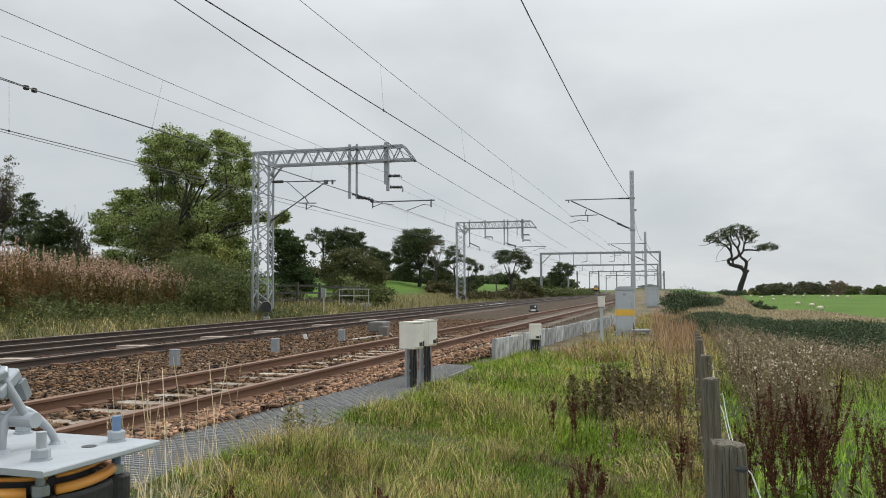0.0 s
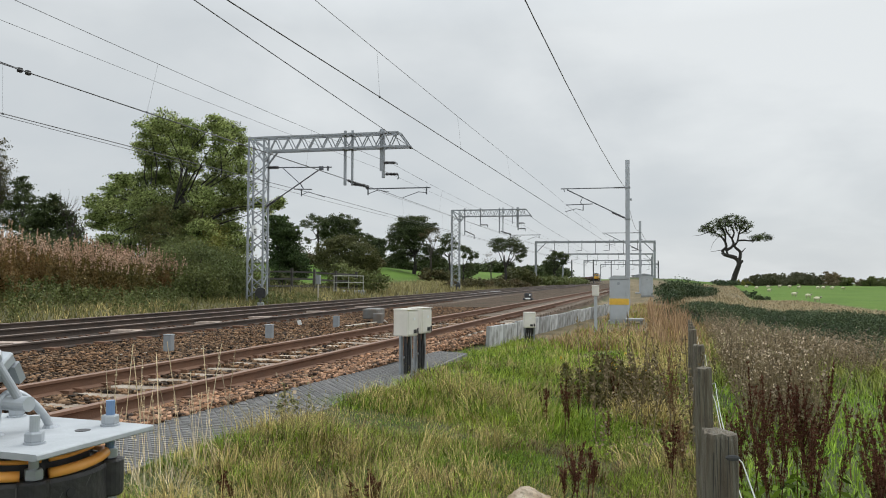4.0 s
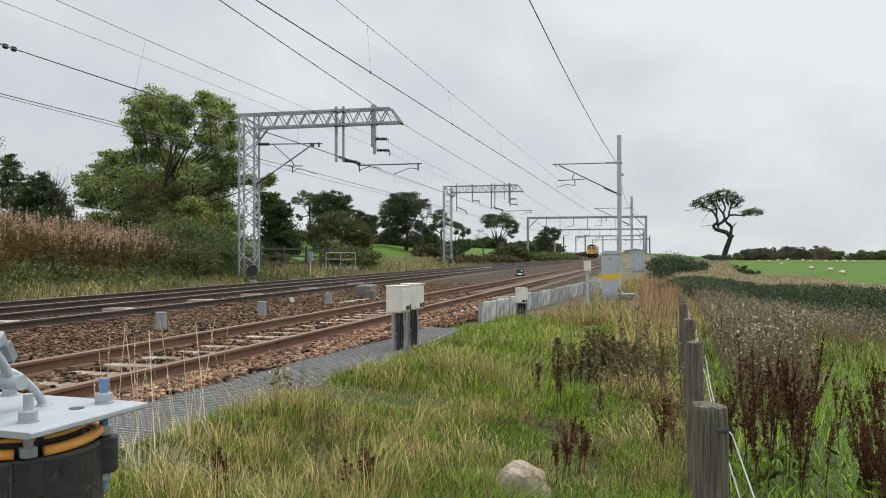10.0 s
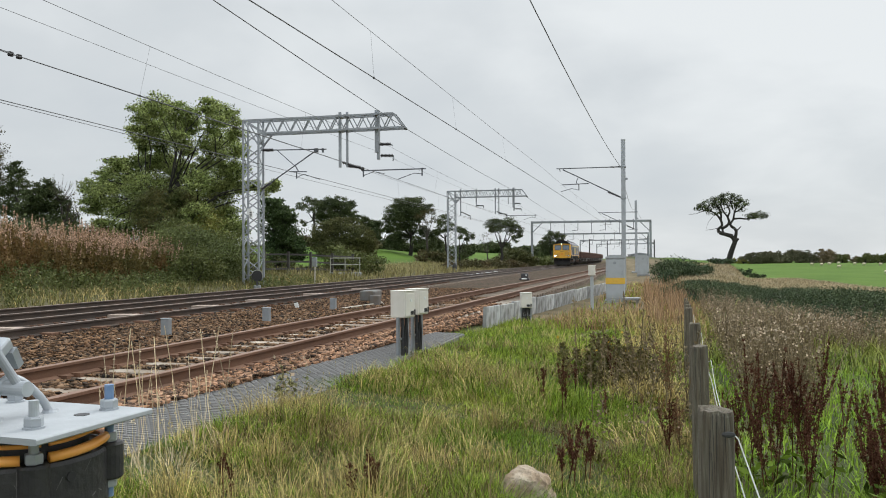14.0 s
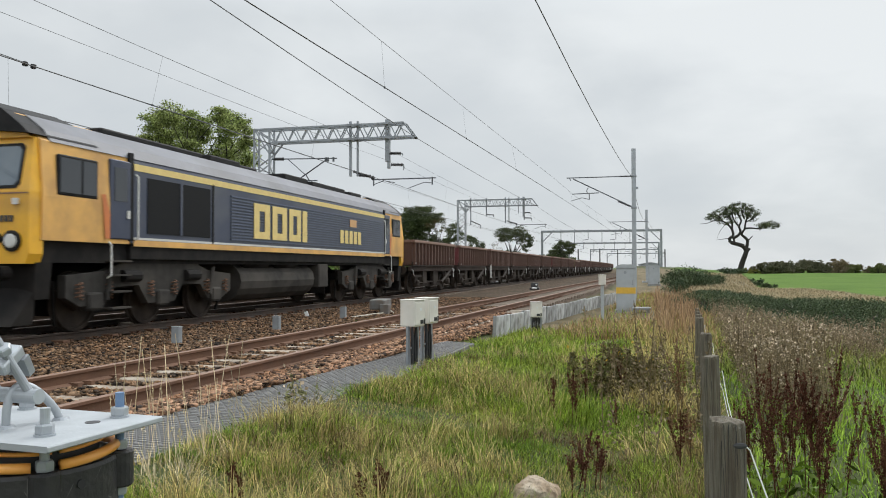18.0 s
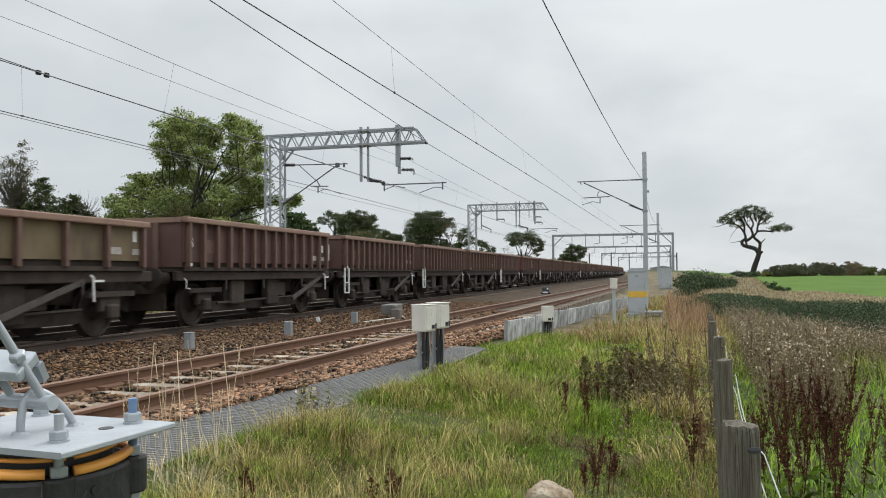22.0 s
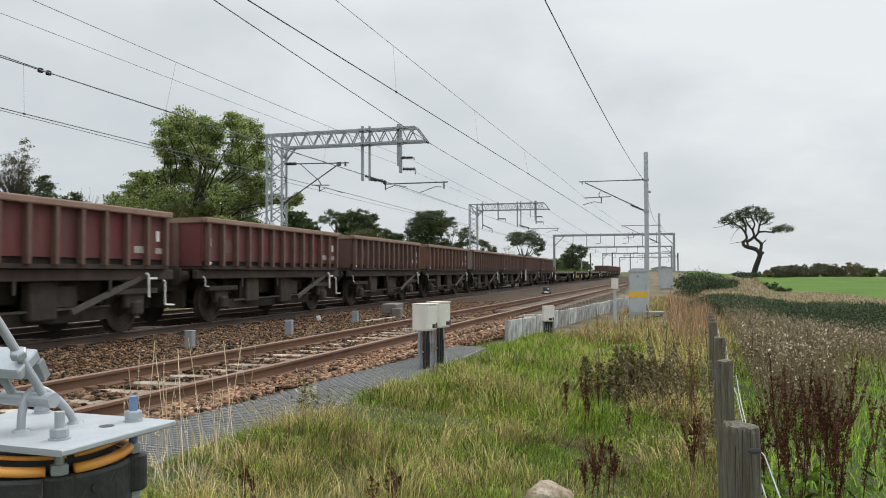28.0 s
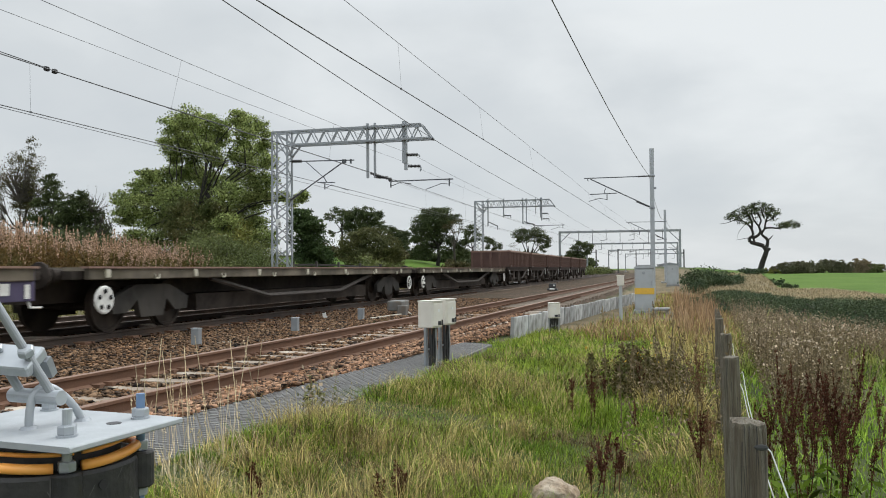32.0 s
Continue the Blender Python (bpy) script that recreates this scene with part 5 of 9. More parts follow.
def tufts(name, label, xy, per, radius, low, high, width, material, seed, category="grass", droop=0.5):
    """Tussocks: blades that spring from a tuft and arch outwards, taller or shorter from tuft to tuft."""
    rng = np.random.default_rng(seed)
    m = len(xy)
    patch = np.array([noise.noise((x * 0.8, y * 0.8, 4.0)) + 0.65 * noise.noise((x * 2.3, y * 2.3, 9.0)) for x, y in xy])
    edge_gap = np.array([x - walkway_out(y) if y < 14 else 2.0 for x, y in xy])
    tall = (low + (high - low) * rng.random(m) ** 1.5) * np.clip(0.95 + 1.2 * patch, 0.32, 1.65) * np.clip(0.55 + 0.65 * edge_gap, 0.5, 1.0)
    z0 = ground_at(xy) - 0.015
    n = m * per
    h = np.repeat(tall, per) * rng.uniform(0.45, 1.15, n)
    o = rng.normal(0, radius, (n, 2))
    a = np.arctan2(o[:, 1], o[:, 0]) + rng.normal(0, 0.8, n)
    d = np.column_stack([np.cos(a), np.sin(a)])
    reach = (h * rng.uniform(0.05, 0.85, n) ** 1.3)[:, None] * d + np.repeat(rng.normal(0, 0.22, (m, 2)) * tall[:, None], per, axis=0)
    side = np.column_stack([-d[:, 1], d[:, 0]]) * (width * rng.uniform(0.55, 1.3, n))[:, None]
    base, z = np.repeat(xy, per, axis=0) + o, np.repeat(z0, per)
    v = np.zeros((n, 6, 3))
    for k, (t, w) in enumerate(((0.0, 1.0), (0.55, 0.8), (1.0, 0.12))):
        b = base + reach * t ** 1.8
        v[:, 2 * k, :2], v[:, 2 * k + 1, :2] = b - side * w, b + side * w
        v[:, 2 * k, 2] = v[:, 2 * k + 1, 2] = z + h * (t - droop * t ** 3 * rng.uniform(0.1, 0.8, n))
    return tagged(new(name, pieces_mesh(name, v, [(0, 1, 3, 2), (2, 3, 5, 4)], material)), label, category, kind="stuff")


verge = lambda y: (walkway_out(y) + 0.02 if y < 12.5 else nr(y) + 1.15 if y < 16.8 else -2.98 + (y - 16.8) / 9.0, 0.20 + 0.066 * y)
P = scatter(7600, 21, verge, 1.3, 8.5, 1.0)
tufts("verge_grass", "rough green tussock grass on the verge", clumped(P[:4200], 1.9, -0.28, 12), 28, 0.045, 0.06, 0.17, 0.0023, GRASS, 31, droop=0.35)
tufts("verge_grass", "deep green grass in the verge's hollows", clumped(P[4200:], 1.2, -0.10, 3), 28, 0.050, 0.05, 0.17, 0.0025, GRASS_DEEP, 32, droop=0.4)
tufts("short_grass", "short fine turf between the tussocks", scatter(3200, 20, verge, 1.3, 9.0, 1.0), 24, 0.09, 0.05, 0.11, 0.0028, GRASS_OLIVE, 30)
P = scatter(2600, 22, verge, 1.3, 9.0, 1.0)
west = P[:, 0] < -1.55 + 0.10 * P[:, 1]
tufts("straw_grass", "dry straw-coloured tufts among the green grass", clumped(P[~west], 1.3, 0.20, 5), 14, 0.05, 0.10, 0.27, 0.0020, STRAW, 33, droop=0.35)
tufts("straw_grass", "tall yellow straw grass beside the walkway", clumped(P[west], 1.3, -0.02, 8), 18, 0.05, 0.14, 0.36, 0.0020, STRAW, 27, droop=0.5)
tufts("straw_grass", "long beige bents arching over the verge", clumped(P[west][:700] + 0.03, 0.9, 0.02, 31), 8, 0.07, 0.20, 0.40, 0.0017, STRAW, 26, droop=0.9)
tufts("dead_grass", "flattened dead brown grass in the verge", clumped(scatter(3600, 19, verge, 1.5, 12.0, 1.0), 0.7, -0.02, 13), 20, 0.06, 0.08, 0.25, 0.0028, THATCH, 29, droop=1.1)
# straw seed heads standing above the turf
P = clumped(scatter(900, 17, verge, 2.6, 9.0, 1.0), 0.6, -0.05, 18)
seed_spots = P[::2]
P = scatter(3600, 23, verge, 7.3, 20.0, 1.1)
tufts("verge_grass", "green verge grass beside the walkway", P[:2400], 26, 0.10, 0.08, 0.22, 0.0042, GRASS, 34)
tufts("verge_grass", "deep green verge grass", clumped(P[2400:], 0.9, -0.12, 6), 26, 0.10, 0.08, 0.22, 0.0045, GRASS_DEEP, 35)
P = scatter(1500, 24, verge, 7.0, 20.0, 1.0)
tufts("straw_grass", "tufts of dry straw grass on the verge", clumped(P, 0.9, 0.05, 7), 16, 0.07, 0.12, 0.32, 0.0036, STRAW, 36)
bank = lambda y: (-2.0 + 0.055 * (y - 17), 1.2 + 0.05 * y)
P = scatter(16000, 25, bank, 17.0, 48.0, 1.5)
P = P[~((P[:, 0] > -1.5) & (P[:, 0] < 0.75) & (P[:, 1] > 24.0) & (P[:, 1] < 31.0) & (np.random.default_rng(9).random(len(P)) < 0.85))]
blades("straw_grass", "tall dry grass on the bank by the cabinets", P[:9500], 0.16, 0.46, 0.010, 0.8, leaf_mat("tawny grass", (0.40, 0.29, 0.14), (0.27, 0.165, 0.08), 0.8, thin=0.15), 37)
blades("verge_grass", "green grass between dry stems on the bank", P[9500:], 0.12, 0.38, 0.012, 0.7, GRASS, 38)
P = scatter(1500, 26, lambda y: (0.1 + 0.012 * y, 0.6 + 0.045 * y), 18.0, 42.0, 1.0)
blades("rusty_grass", "tall rusty dead stems near the fence line", P, 0.4, 1.05, 0.010, 0.4, leaf_mat("rusty stems", (0.30, 0.18, 0.10), (0.40, 0.28, 0.16), 1.0, thin=0.1), 39)
# beyond the fence
P = scatter(30000, 27, lambda y: (0.30 + 0.066 * y, 1.5 + 0.62 * y), 1.8, 14.0, 1.0)
blades("pasture_grass", "bright green grass beyond the fence", P, 0.06, 0.19, 0.0055, 0.9, GRASS_BRIGHT, 40)
blades("pasture_grass", "deep green grass under the docks", clumped(P[:9000] + 0.01, 0.8, 0.0, 9), 0.08, 0.24, 0.006, 0.9, GRASS_DEEP, 41)
P = scatter(2600, 45, lambda y: (0.35 + 0.066 * y, 1.2 + 0.52 * y), 12.0, 27.0, 1.0)
tufts("rough_grass", "olive grass under the dead thistles", P, 12, 0.16, 0.15, 0.42, 0.010, GRASS_OLIVE, 46)
P = scatter(1100, 47, lambda y: (-0.5 + 0.03 * y, 0.15 + 0.066 * y), 6.5, 22.0, 1.0)
tufts("straw_grass", "tan grass tufts along the fence line", clumped(P, 0.6, 0.08, 17), 16, 0.08, 0.25, 0.55, 0.005, STRAW, 48)
# left-hand verge and bank
edge = FAR_RAIL - GAUGE
P = scatter(22000, 28, lambda y: (edge - 5.6, edge - 0.9), 6.0, 46.0, 1.2)
blades("bank_grass", "yellow-green grass below the bank", P[:12000], 0.15, 0.5, 0.013, 1.1, leaf_mat("yellow-green grass", (0.115, 0.130, 0.040), (0.24, 0.20, 0.080), 0.45), 42)
blades("bank_grass", "straw grass below the bank", clumped(P[12000:], 0.4, 0.14, 11), 0.15, 0.45, 0.010, 1.0, STRAW, 43)
P = scatter(12000, 29, lambda y: (edge - 12, edge - 1.2), 44.0, 130.0, 1.3)
blades("bank_grass", "rough pale grass along the far track", P, 0.25, 0.7, 0.025, 0.6, STRAW_DULL, 44)


def quads(name, centres, size, material, seed, flat=0.0, long=1.7):
    """Leaves: small diamonds facing all ways."""
    rng = np.random.default_rng(seed)
    n = len(centres)
    u = rng.normal(size=(n, 3))
    u[:, 2] *= 1 - flat
    u /= np.linalg.norm(u, axis=1)[:, None]
    w = np.cross(u, rng.normal(size=(n, 3)))
    w /= np.linalg.norm(w, axis=1)[:, None] + 1e-9
    s = (size * rng.uniform(0.6, 1.35, n))[:, None]
    v = np.stack([centres - u * s * long / 2, centres + w * s / 2, centres + u * s * long / 2, centres - w * s / 2], axis=1)
    return pieces_mesh(name, v, [(0, 1, 2, 3)], material)


# upright weeds: a stem with small leaves or seeds set round it
def spires(name, label, xy, low, high, seeds, size, spread, material, stem_mat, seed, start=0.25, head=None, head_mat=None, category="weeds", thick=0.0026, tip=(0.0, 0.0)):
    rng = np.random.default_rng(seed)
    n = len(xy)
    z = ground_at(xy)
    h = rng.uniform(low, high, n) * np.array([1.0 + 0.35 * noise.noise((x * 0.55, y * 0.55, 8.0)) for x, y in xy])
    lean = (rng.normal(0, 0.14, (n, 2)) + np.array(tip)) * h[:, None]
    g = np.zeros((n, 6, 3))
    side = np.column_stack([np.full(n, thick), np.zeros(n)]) * (h / 0.6)[:, None]
    for k, t in enumerate((0.0, 0.5, 1.0)):
        b = xy + lean * t
        g[:, 2 * k, :2], g[:, 2 * k + 1, :2] = b - side, b + side
        g[:, 2 * k, 2] = g[:, 2 * k + 1, 2] = z + h * t
    top = thing(name, label, category, kind="stuff")
    part("stems", pieces_mesh("stems", g, [(0, 1, 3, 2), (2, 3, 5, 4)], stem_mat), None, top)
    t = start + (1 - start) * rng.random((n, seeds))
    base = np.repeat(xy, seeds, axis=0) + np.repeat(lean, seeds, axis=0) * t.reshape(-1)[:, None]
    wide = (spread * (1.15 - t.reshape(-1)))[:, None]
    c = np.column_stack([base + rng.normal(0, 1, (n * seeds, 2)) * wide, np.repeat(z, seeds) + np.repeat(h, seeds) * t.reshape(-1)])
    part("leaves", quads("leaves", c, size, material, seed + 1), None, top)
    if head:
        c = np.column_stack([xy + lean, z + h])
        c = np.repeat(c, head, axis=0) + rng.normal(0, 0.05, (n * head, 3))
        part("heads", quads("heads", c, size * 1.35, head_mat, seed + 2, long=1.1), None, top)
    return top


def docks(name, label, plants, seed, seed_mat, stem_mat, dense=560, leafy=True):
    """Dock plants (x, y, height): a stem with upright side branches, all set with whorls of small dry seeds, and green leaves at the foot."""
    rng = np.random.default_rng(seed)
    lines = []
    for x, y, h in plants:
        z = ground_z(x, y)
        lean = rng.normal(0, 0.07, 2) * h
        foot, head = np.array([x, y, z]), np.array([x + lean[0], y + lean[1], z + h])
        lines.append((foot, head, 0.34, 0.0042))
        for b in range(rng.integers(4, 8)):
            u = rng.uniform(0.22, 0.80)
            a = rng.uniform(0, 2 * np.pi)
            reach = h * (1 - u) * rng.uniform(0.5, 0.95)
            s = foot + (head - foot) * u
            out = reach * rng.uniform(0.18, 0.42)
            lines.append((s, s + np.array([out * np.cos(a), out * np.sin(a), reach]), 0.10, 0.0024))
    g = np.zeros((len(lines), 4, 3))
    seeds = []
    for i, (a, b, start, r) in enumerate(lines):
        g[i] = [a - [r, 0, 0], a + [r, 0, 0], b + [r * 0.4, 0, 0], b - [r * 0.4, 0, 0]]
        n = int(np.linalg.norm(b - a) * (1 - start) * dense)
        whorl = start + (1 - start) * rng.random(max(2, n // 9))
        u = np.clip(np.repeat(whorl, 9) + rng.normal(0, 0.010, len(whorl) * 9), 0, 1)
        wide = 0.0095 * (1.25 - 0.8 * u)
        seeds.append(a + (b - a) * u[:, None] + rng.normal(0, 1, (len(u), 3)) * np.column_stack([wide, wide, wide * 0.5]))
    top = thing(name, label, "weeds", kind="stuff")
    part("stems", pieces_mesh("stems", g, [(0, 1, 2, 3)], stem_mat), None, top)
    part("seeds", quads("seeds", np.concatenate(seeds), 0.0078, seed_mat, seed + 1, flat=-0.8, long=1.7), None, top)
    if leafy:
        c = np.concatenate([np.column_stack([x + rng.normal(0, 0.10, 7), y + rng.normal(0, 0.10, 7), ground_z(x, y) + rng.uniform(0.03, 0.22, 7)]) for x, y, h in plants])
        part("leaves", quads("leaves", c, 0.030, GRASS_DEEP, seed + 2, long=2.8), None, top)
    return top


rng0 = np.random.default_rng(77)
clump = lambda spots: [(x + rng0.normal(0, 0.075), y + rng0.normal(0, 0.22), h * rng0.uniform(0.5, 1.2)) for x, y, h, n in spots for k in range(max(1, round(n * 0.72)))]
around = lambda places, n, r: np.concatenate([np.column_stack([x + rng0.normal(0, r, n), y + rng0.normal(0, r * 1.2, n)]) for x, y in places])
docks("dock_plants", "dark red-brown dock stems gone to seed beyond the fence", clump([(0.65, 6.1, 0.92, 2), (0.78, 5.9, 0.85, 3), (0.85, 5.9, 0.92, 4), (0.97, 5.8, 0.95, 5), (1.05, 5.9, 1.0, 6), (1.14, 5.8, 0.85, 3), (1.20, 5.9, 0.78, 4), (1.27, 6.0, 0.85, 3), (1.41, 6.1, 0.78, 2)]), 51, DOCK, DOCK)
docks("dock_plants", "broad dark dock clump in the pasture grass", clump([(1.44, 5.4, 0.62, 3), (1.50, 5.3, 0.70, 6), (1.57, 5.3, 0.74, 6), (1.66, 5.4, 0.72, 4), (1.80, 5.5, 0.5, 3), (1.95, 5.3, 0.6, 4), (2.15, 5.6, 0.55, 3), (1.85, 7.2, 0.6, 3), (2.3, 6.4, 0.6, 3)]), 52, DOCK, DOCK)
RUSTY_DOCK = leaf_mat("rusty dock seed", (0.17, 0.085, 0.042), (0.25, 0.15, 0.08), 5.0, thin=0.1)
docks("dock_plants", "tall rusty dock stems close to the fence", clump([(0.30, 7.1, 0.72, 3), (0.33, 8.2, 0.8, 4), (0.12, 7.6, 0.5, 2), (0.24, 6.4, 0.45, 2)]), 54, RUSTY_DOCK, WEED)
docks("dock_plants", "single dark dock stems on the verge", [(-2.18, 3.92, 0.30), (-2.15, 3.95, 0.22), (-1.51, 4.18, 0.27), (-1.46, 4.30, 0.32), (-1.44, 4.33, 0.26), (-0.42, 5.23, 0.45), (-0.38, 5.26, 0.40), (-0.45, 5.2, 0.33), (-0.32, 5.49, 0.38), (-0.29, 5.5, 0.30), (0.27, 6.22, 0.52), (-0.64, 7.45, 0.55), (-0.60, 7.5, 0.48), (-0.82, 7.58, 0.42), (-0.59, 8.58, 0.34), (-0.23, 7.44, 0.36), (-0.40, 9.4, 0.6), (-0.2, 9.0, 0.5)], 53, DOCK, DOCK, leafy=False)
spires("dead_weeds", "brown dead weed stalks along the fence", around([(0.1, 6.8), (-0.05, 8.2), (0.35, 8.4), (0.25, 9.5), (0.5, 10.2), (0.05, 10.0), (-0.35, 9.0), (0.6, 12.0)], 7, 0.28), 0.45, 0.95, 45, 0.020, 0.05, WEED, WEED, 55, 0.2)
spires("ragwort_clump", "brown bushy ragwort clump with a few yellow flowers", around([(-0.40, 9.25), (-0.14, 9.35), (0.10, 9.6), (-0.22, 9.75)], 16, 0.13), 0.26, 0.60, 210, 0.024, 0.065, leaf_mat("ragwort leaves", (0.165, 0.125, 0.052), (0.125, 0.138, 0.045), 3, island=0.6, thin=0.15), WEED, 57, 0.15, 1,
       leaf_mat("yellow flowers", (0.55, 0.38, 0.03), (0.45, 0.25, 0.04), 5))
P = scatter(8200, 61, lambda y: (0.7 + 0.055 * y, 1.0 + 0.42 * y), 11.0, 33.0, 1.0)
reach = P[:, 0] / P[:, 1]
P = P[(P[:, 1] < 29.5 - 50 * np.clip(reach - 0.10, 0, 1) + 1.2 * np.sin(P[:, 0] * 1.1)) & (P[:, 1] > 12.0 + 2.4 * np.clip((reach - 0.11) / 0.06, 0, 1.2) + 0.6 * np.sin(P[:, 0] * 2.3))]
spires("thistle_bed", "bed of dead brown thistles with pale fluffy heads", P, 0.26, 0.60, 26, 0.016, 0.07, WEED, WEED, 62, 0.25, 4, FLUFF)
P = scatter(420, 63, lambda y: (0.6 + 0.06 * y, 0.9 + 0.12 * y), 8.5, 14.0, 1.0)
spires("thistle_bed", "scattered dead thistles with pale heads", P, 0.5, 0.9, 26, 0.020, 0.06, WEED, WEED, 64, 0.2, 2, FLUFF)
P = clumped(scatter(4600, 65, lambda y: (edge - 8.5, edge - 4.6), 9.0, 31.0, 0.8), 0.45, -0.08, 15)
spires("willowherb", "tall willowherb with pinkish seed heads on the bank", P, 0.7, 1.45, 46, 0.055, 0.11, HERB_LEAF, HERB_LEAF, 66, 0.12, None)
P2 = P[np.random.default_rng(3).random(len(P)) < 0.48]
spires("willowherb", "pale pink willowherb seed plumes on the bank", P2, 1.25, 2.0, 24, 0.040, 0.050, HERB, HERB_LEAF, 68, 0.74, None)
spires("seed_stalks", "thin straw seed heads above the verge grass", seed_spots, 0.18, 0.36, 9, 0.006, 0.006, STRAW, STRAW, 79, 0.75, thick=0.0010)
# dry stalks standing close to the walkway
P = around([(-3.05, 4.5), (-2.95, 4.35), (-3.0, 4.75), (-3.12, 4.25), (-3.0, 5.2)], 7, 0.10)
spires("dry_stalks", "tall thin dry grass stalks beside the walkway", P, 0.40, 0.98, 8, 0.009, 0.008, STRAW_PALE, STRAW_PALE, 70, 0.72, thick=0.0021, tip=(-0.10, 0.05))
tufts("dry_stalks", "pale dry grass arching beside the walkway", around([(-2.72, 4.2), (-2.55, 4.05), (-2.9, 4.6)], 6, 0.12), 9, 0.03, 0.5, 0.85, 0.0022, STRAW_PALE, 71, droop=0.7)
spires("small_shrub", "small green weed growing beside the walkway", around([(-2.93, 6.5)], 6, 0.06), 0.2, 0.42, 26, 0.026, 0.055, leaf_mat("pale weed leaves", (0.20, 0.22, 0.10), (0.30, 0.25, 0.14), 4.0, island=0.6), WEED, 72, 0.15, 2, FLUFF)


def bush_leaves(blobs, per, size, seed, shell=0.55, soft=0.13, k=40):
    """Leaf places in clumps round the blobs (x, y, z, rx, ry, rz)."""
    rng = np.random.default_rng(seed)
    out, tips = [], []
    for x, y, z, rx, ry, rz in blobs:
        n = max(6, int(per * (rx * ry * rz) ** 0.6))
        d = rng.normal(size=(n, 3))
        d /= np.linalg.norm(d, axis=1)[:, None]
        r = shell + (1.02 - shell) * rng.random(n) ** 0.7
        c = np.array([x, y, z]) + d * r[:, None] * np.array([rx, ry, rz])
        tips.append(c)
        s = soft * (rx + ry + rz) / 3
        out.append(np.repeat(c, k, axis=0) + rng.normal(0, 1, (n * k, 3)) * np.array([s, s, s * 0.6]))
    return np.concatenate(out), np.concatenate(tips)


def lumps(masses, n, seed, part_of=0.46):
    """Breaks each leafy mass (x, z, rx, rz) of a crown into n smaller uneven clumps."""
    rng = np.random.default_rng(seed)
    out = []
    for x, z, rx, rz in masses:
        for k in range(n):
            a, r = rng.uniform(0, 2 * np.pi), rng.uniform(0.25, 0.8)
            q = part_of * rng.uniform(0.6, 1.25)
            out.append((x + rx * r * math.cos(a), rng.normal(0, 0.45) * rx, z + rz * r * math.sin(a), rx * q, rx * q, rz * q * 1.05))
    return out


def tree(name, label, x, y, height, blobs, per, size, leaf, bark, trunk, seed, lean=(0, 0), category="tree", bare=0.0, fork=0.3, limbs=40, soft=0.13, k=40):
    """A tapered trunk that forks into limbs reaching for the leaf clumps; blobs are relative to the foot."""
    rng = np.random.default_rng(seed)
    z0 = ground_z(x, y)
    t = thing(name, label, category, pose(x, y, z0))
    pts, tips = bush_leaves(blobs, per, size, seed, 0.4 if soft > 0.2 else 0.55, soft, k)
    top = Vector((lean[0], lean[1], height * fork))
    g = Geo()
    mid = Vector((lean[0] * 0.3, lean[1] * 0.3, height * fork * 0.5))
    g.tube((0, 0, -0.3), mid, trunk * 1.25, trunk * 0.95, n=10).tube(mid, top, trunk * 0.95, trunk * 0.8, n=10)
    part("trunk", g, bark, t)
    g = Geo()
    pick = tips[rng.choice(len(tips), min(limbs, len(tips)), replace=False)]
    heads = [top] + [top.lerp(Vector(p), 0.45) + Vector(rng.normal(0, 0.25, 3)) for p in pick[:7]]
    for h in heads[1:]:
        m = top.lerp(h, 0.5) + Vector((0, 0, -0.08 * height * 0.3))
        g.tube(top, m, trunk * 0.5, trunk * 0.34, n=7).tube(m, h, trunk * 0.34, trunk * 0.18, n=7)
    for p in pick:
        p = Vector(p)
        h = min(heads, key=lambda q: (q - p).length)
        m = h.lerp(p, 0.55) + Vector(rng.normal(0, 0.06 * (p - h).length, 3))
        g.tube(h, m, trunk * 0.15, trunk * 0.10, n=5).tube(m, p, trunk * 0.10, trunk * 0.03, n=5)
    part("branchwork", g, bark, t)
    if bare < 1:
        keep = pts[rng.random(len(pts)) > bare]
        part("crown", quads("crown", keep, size, leaf, seed + 1), None, t)
    return t


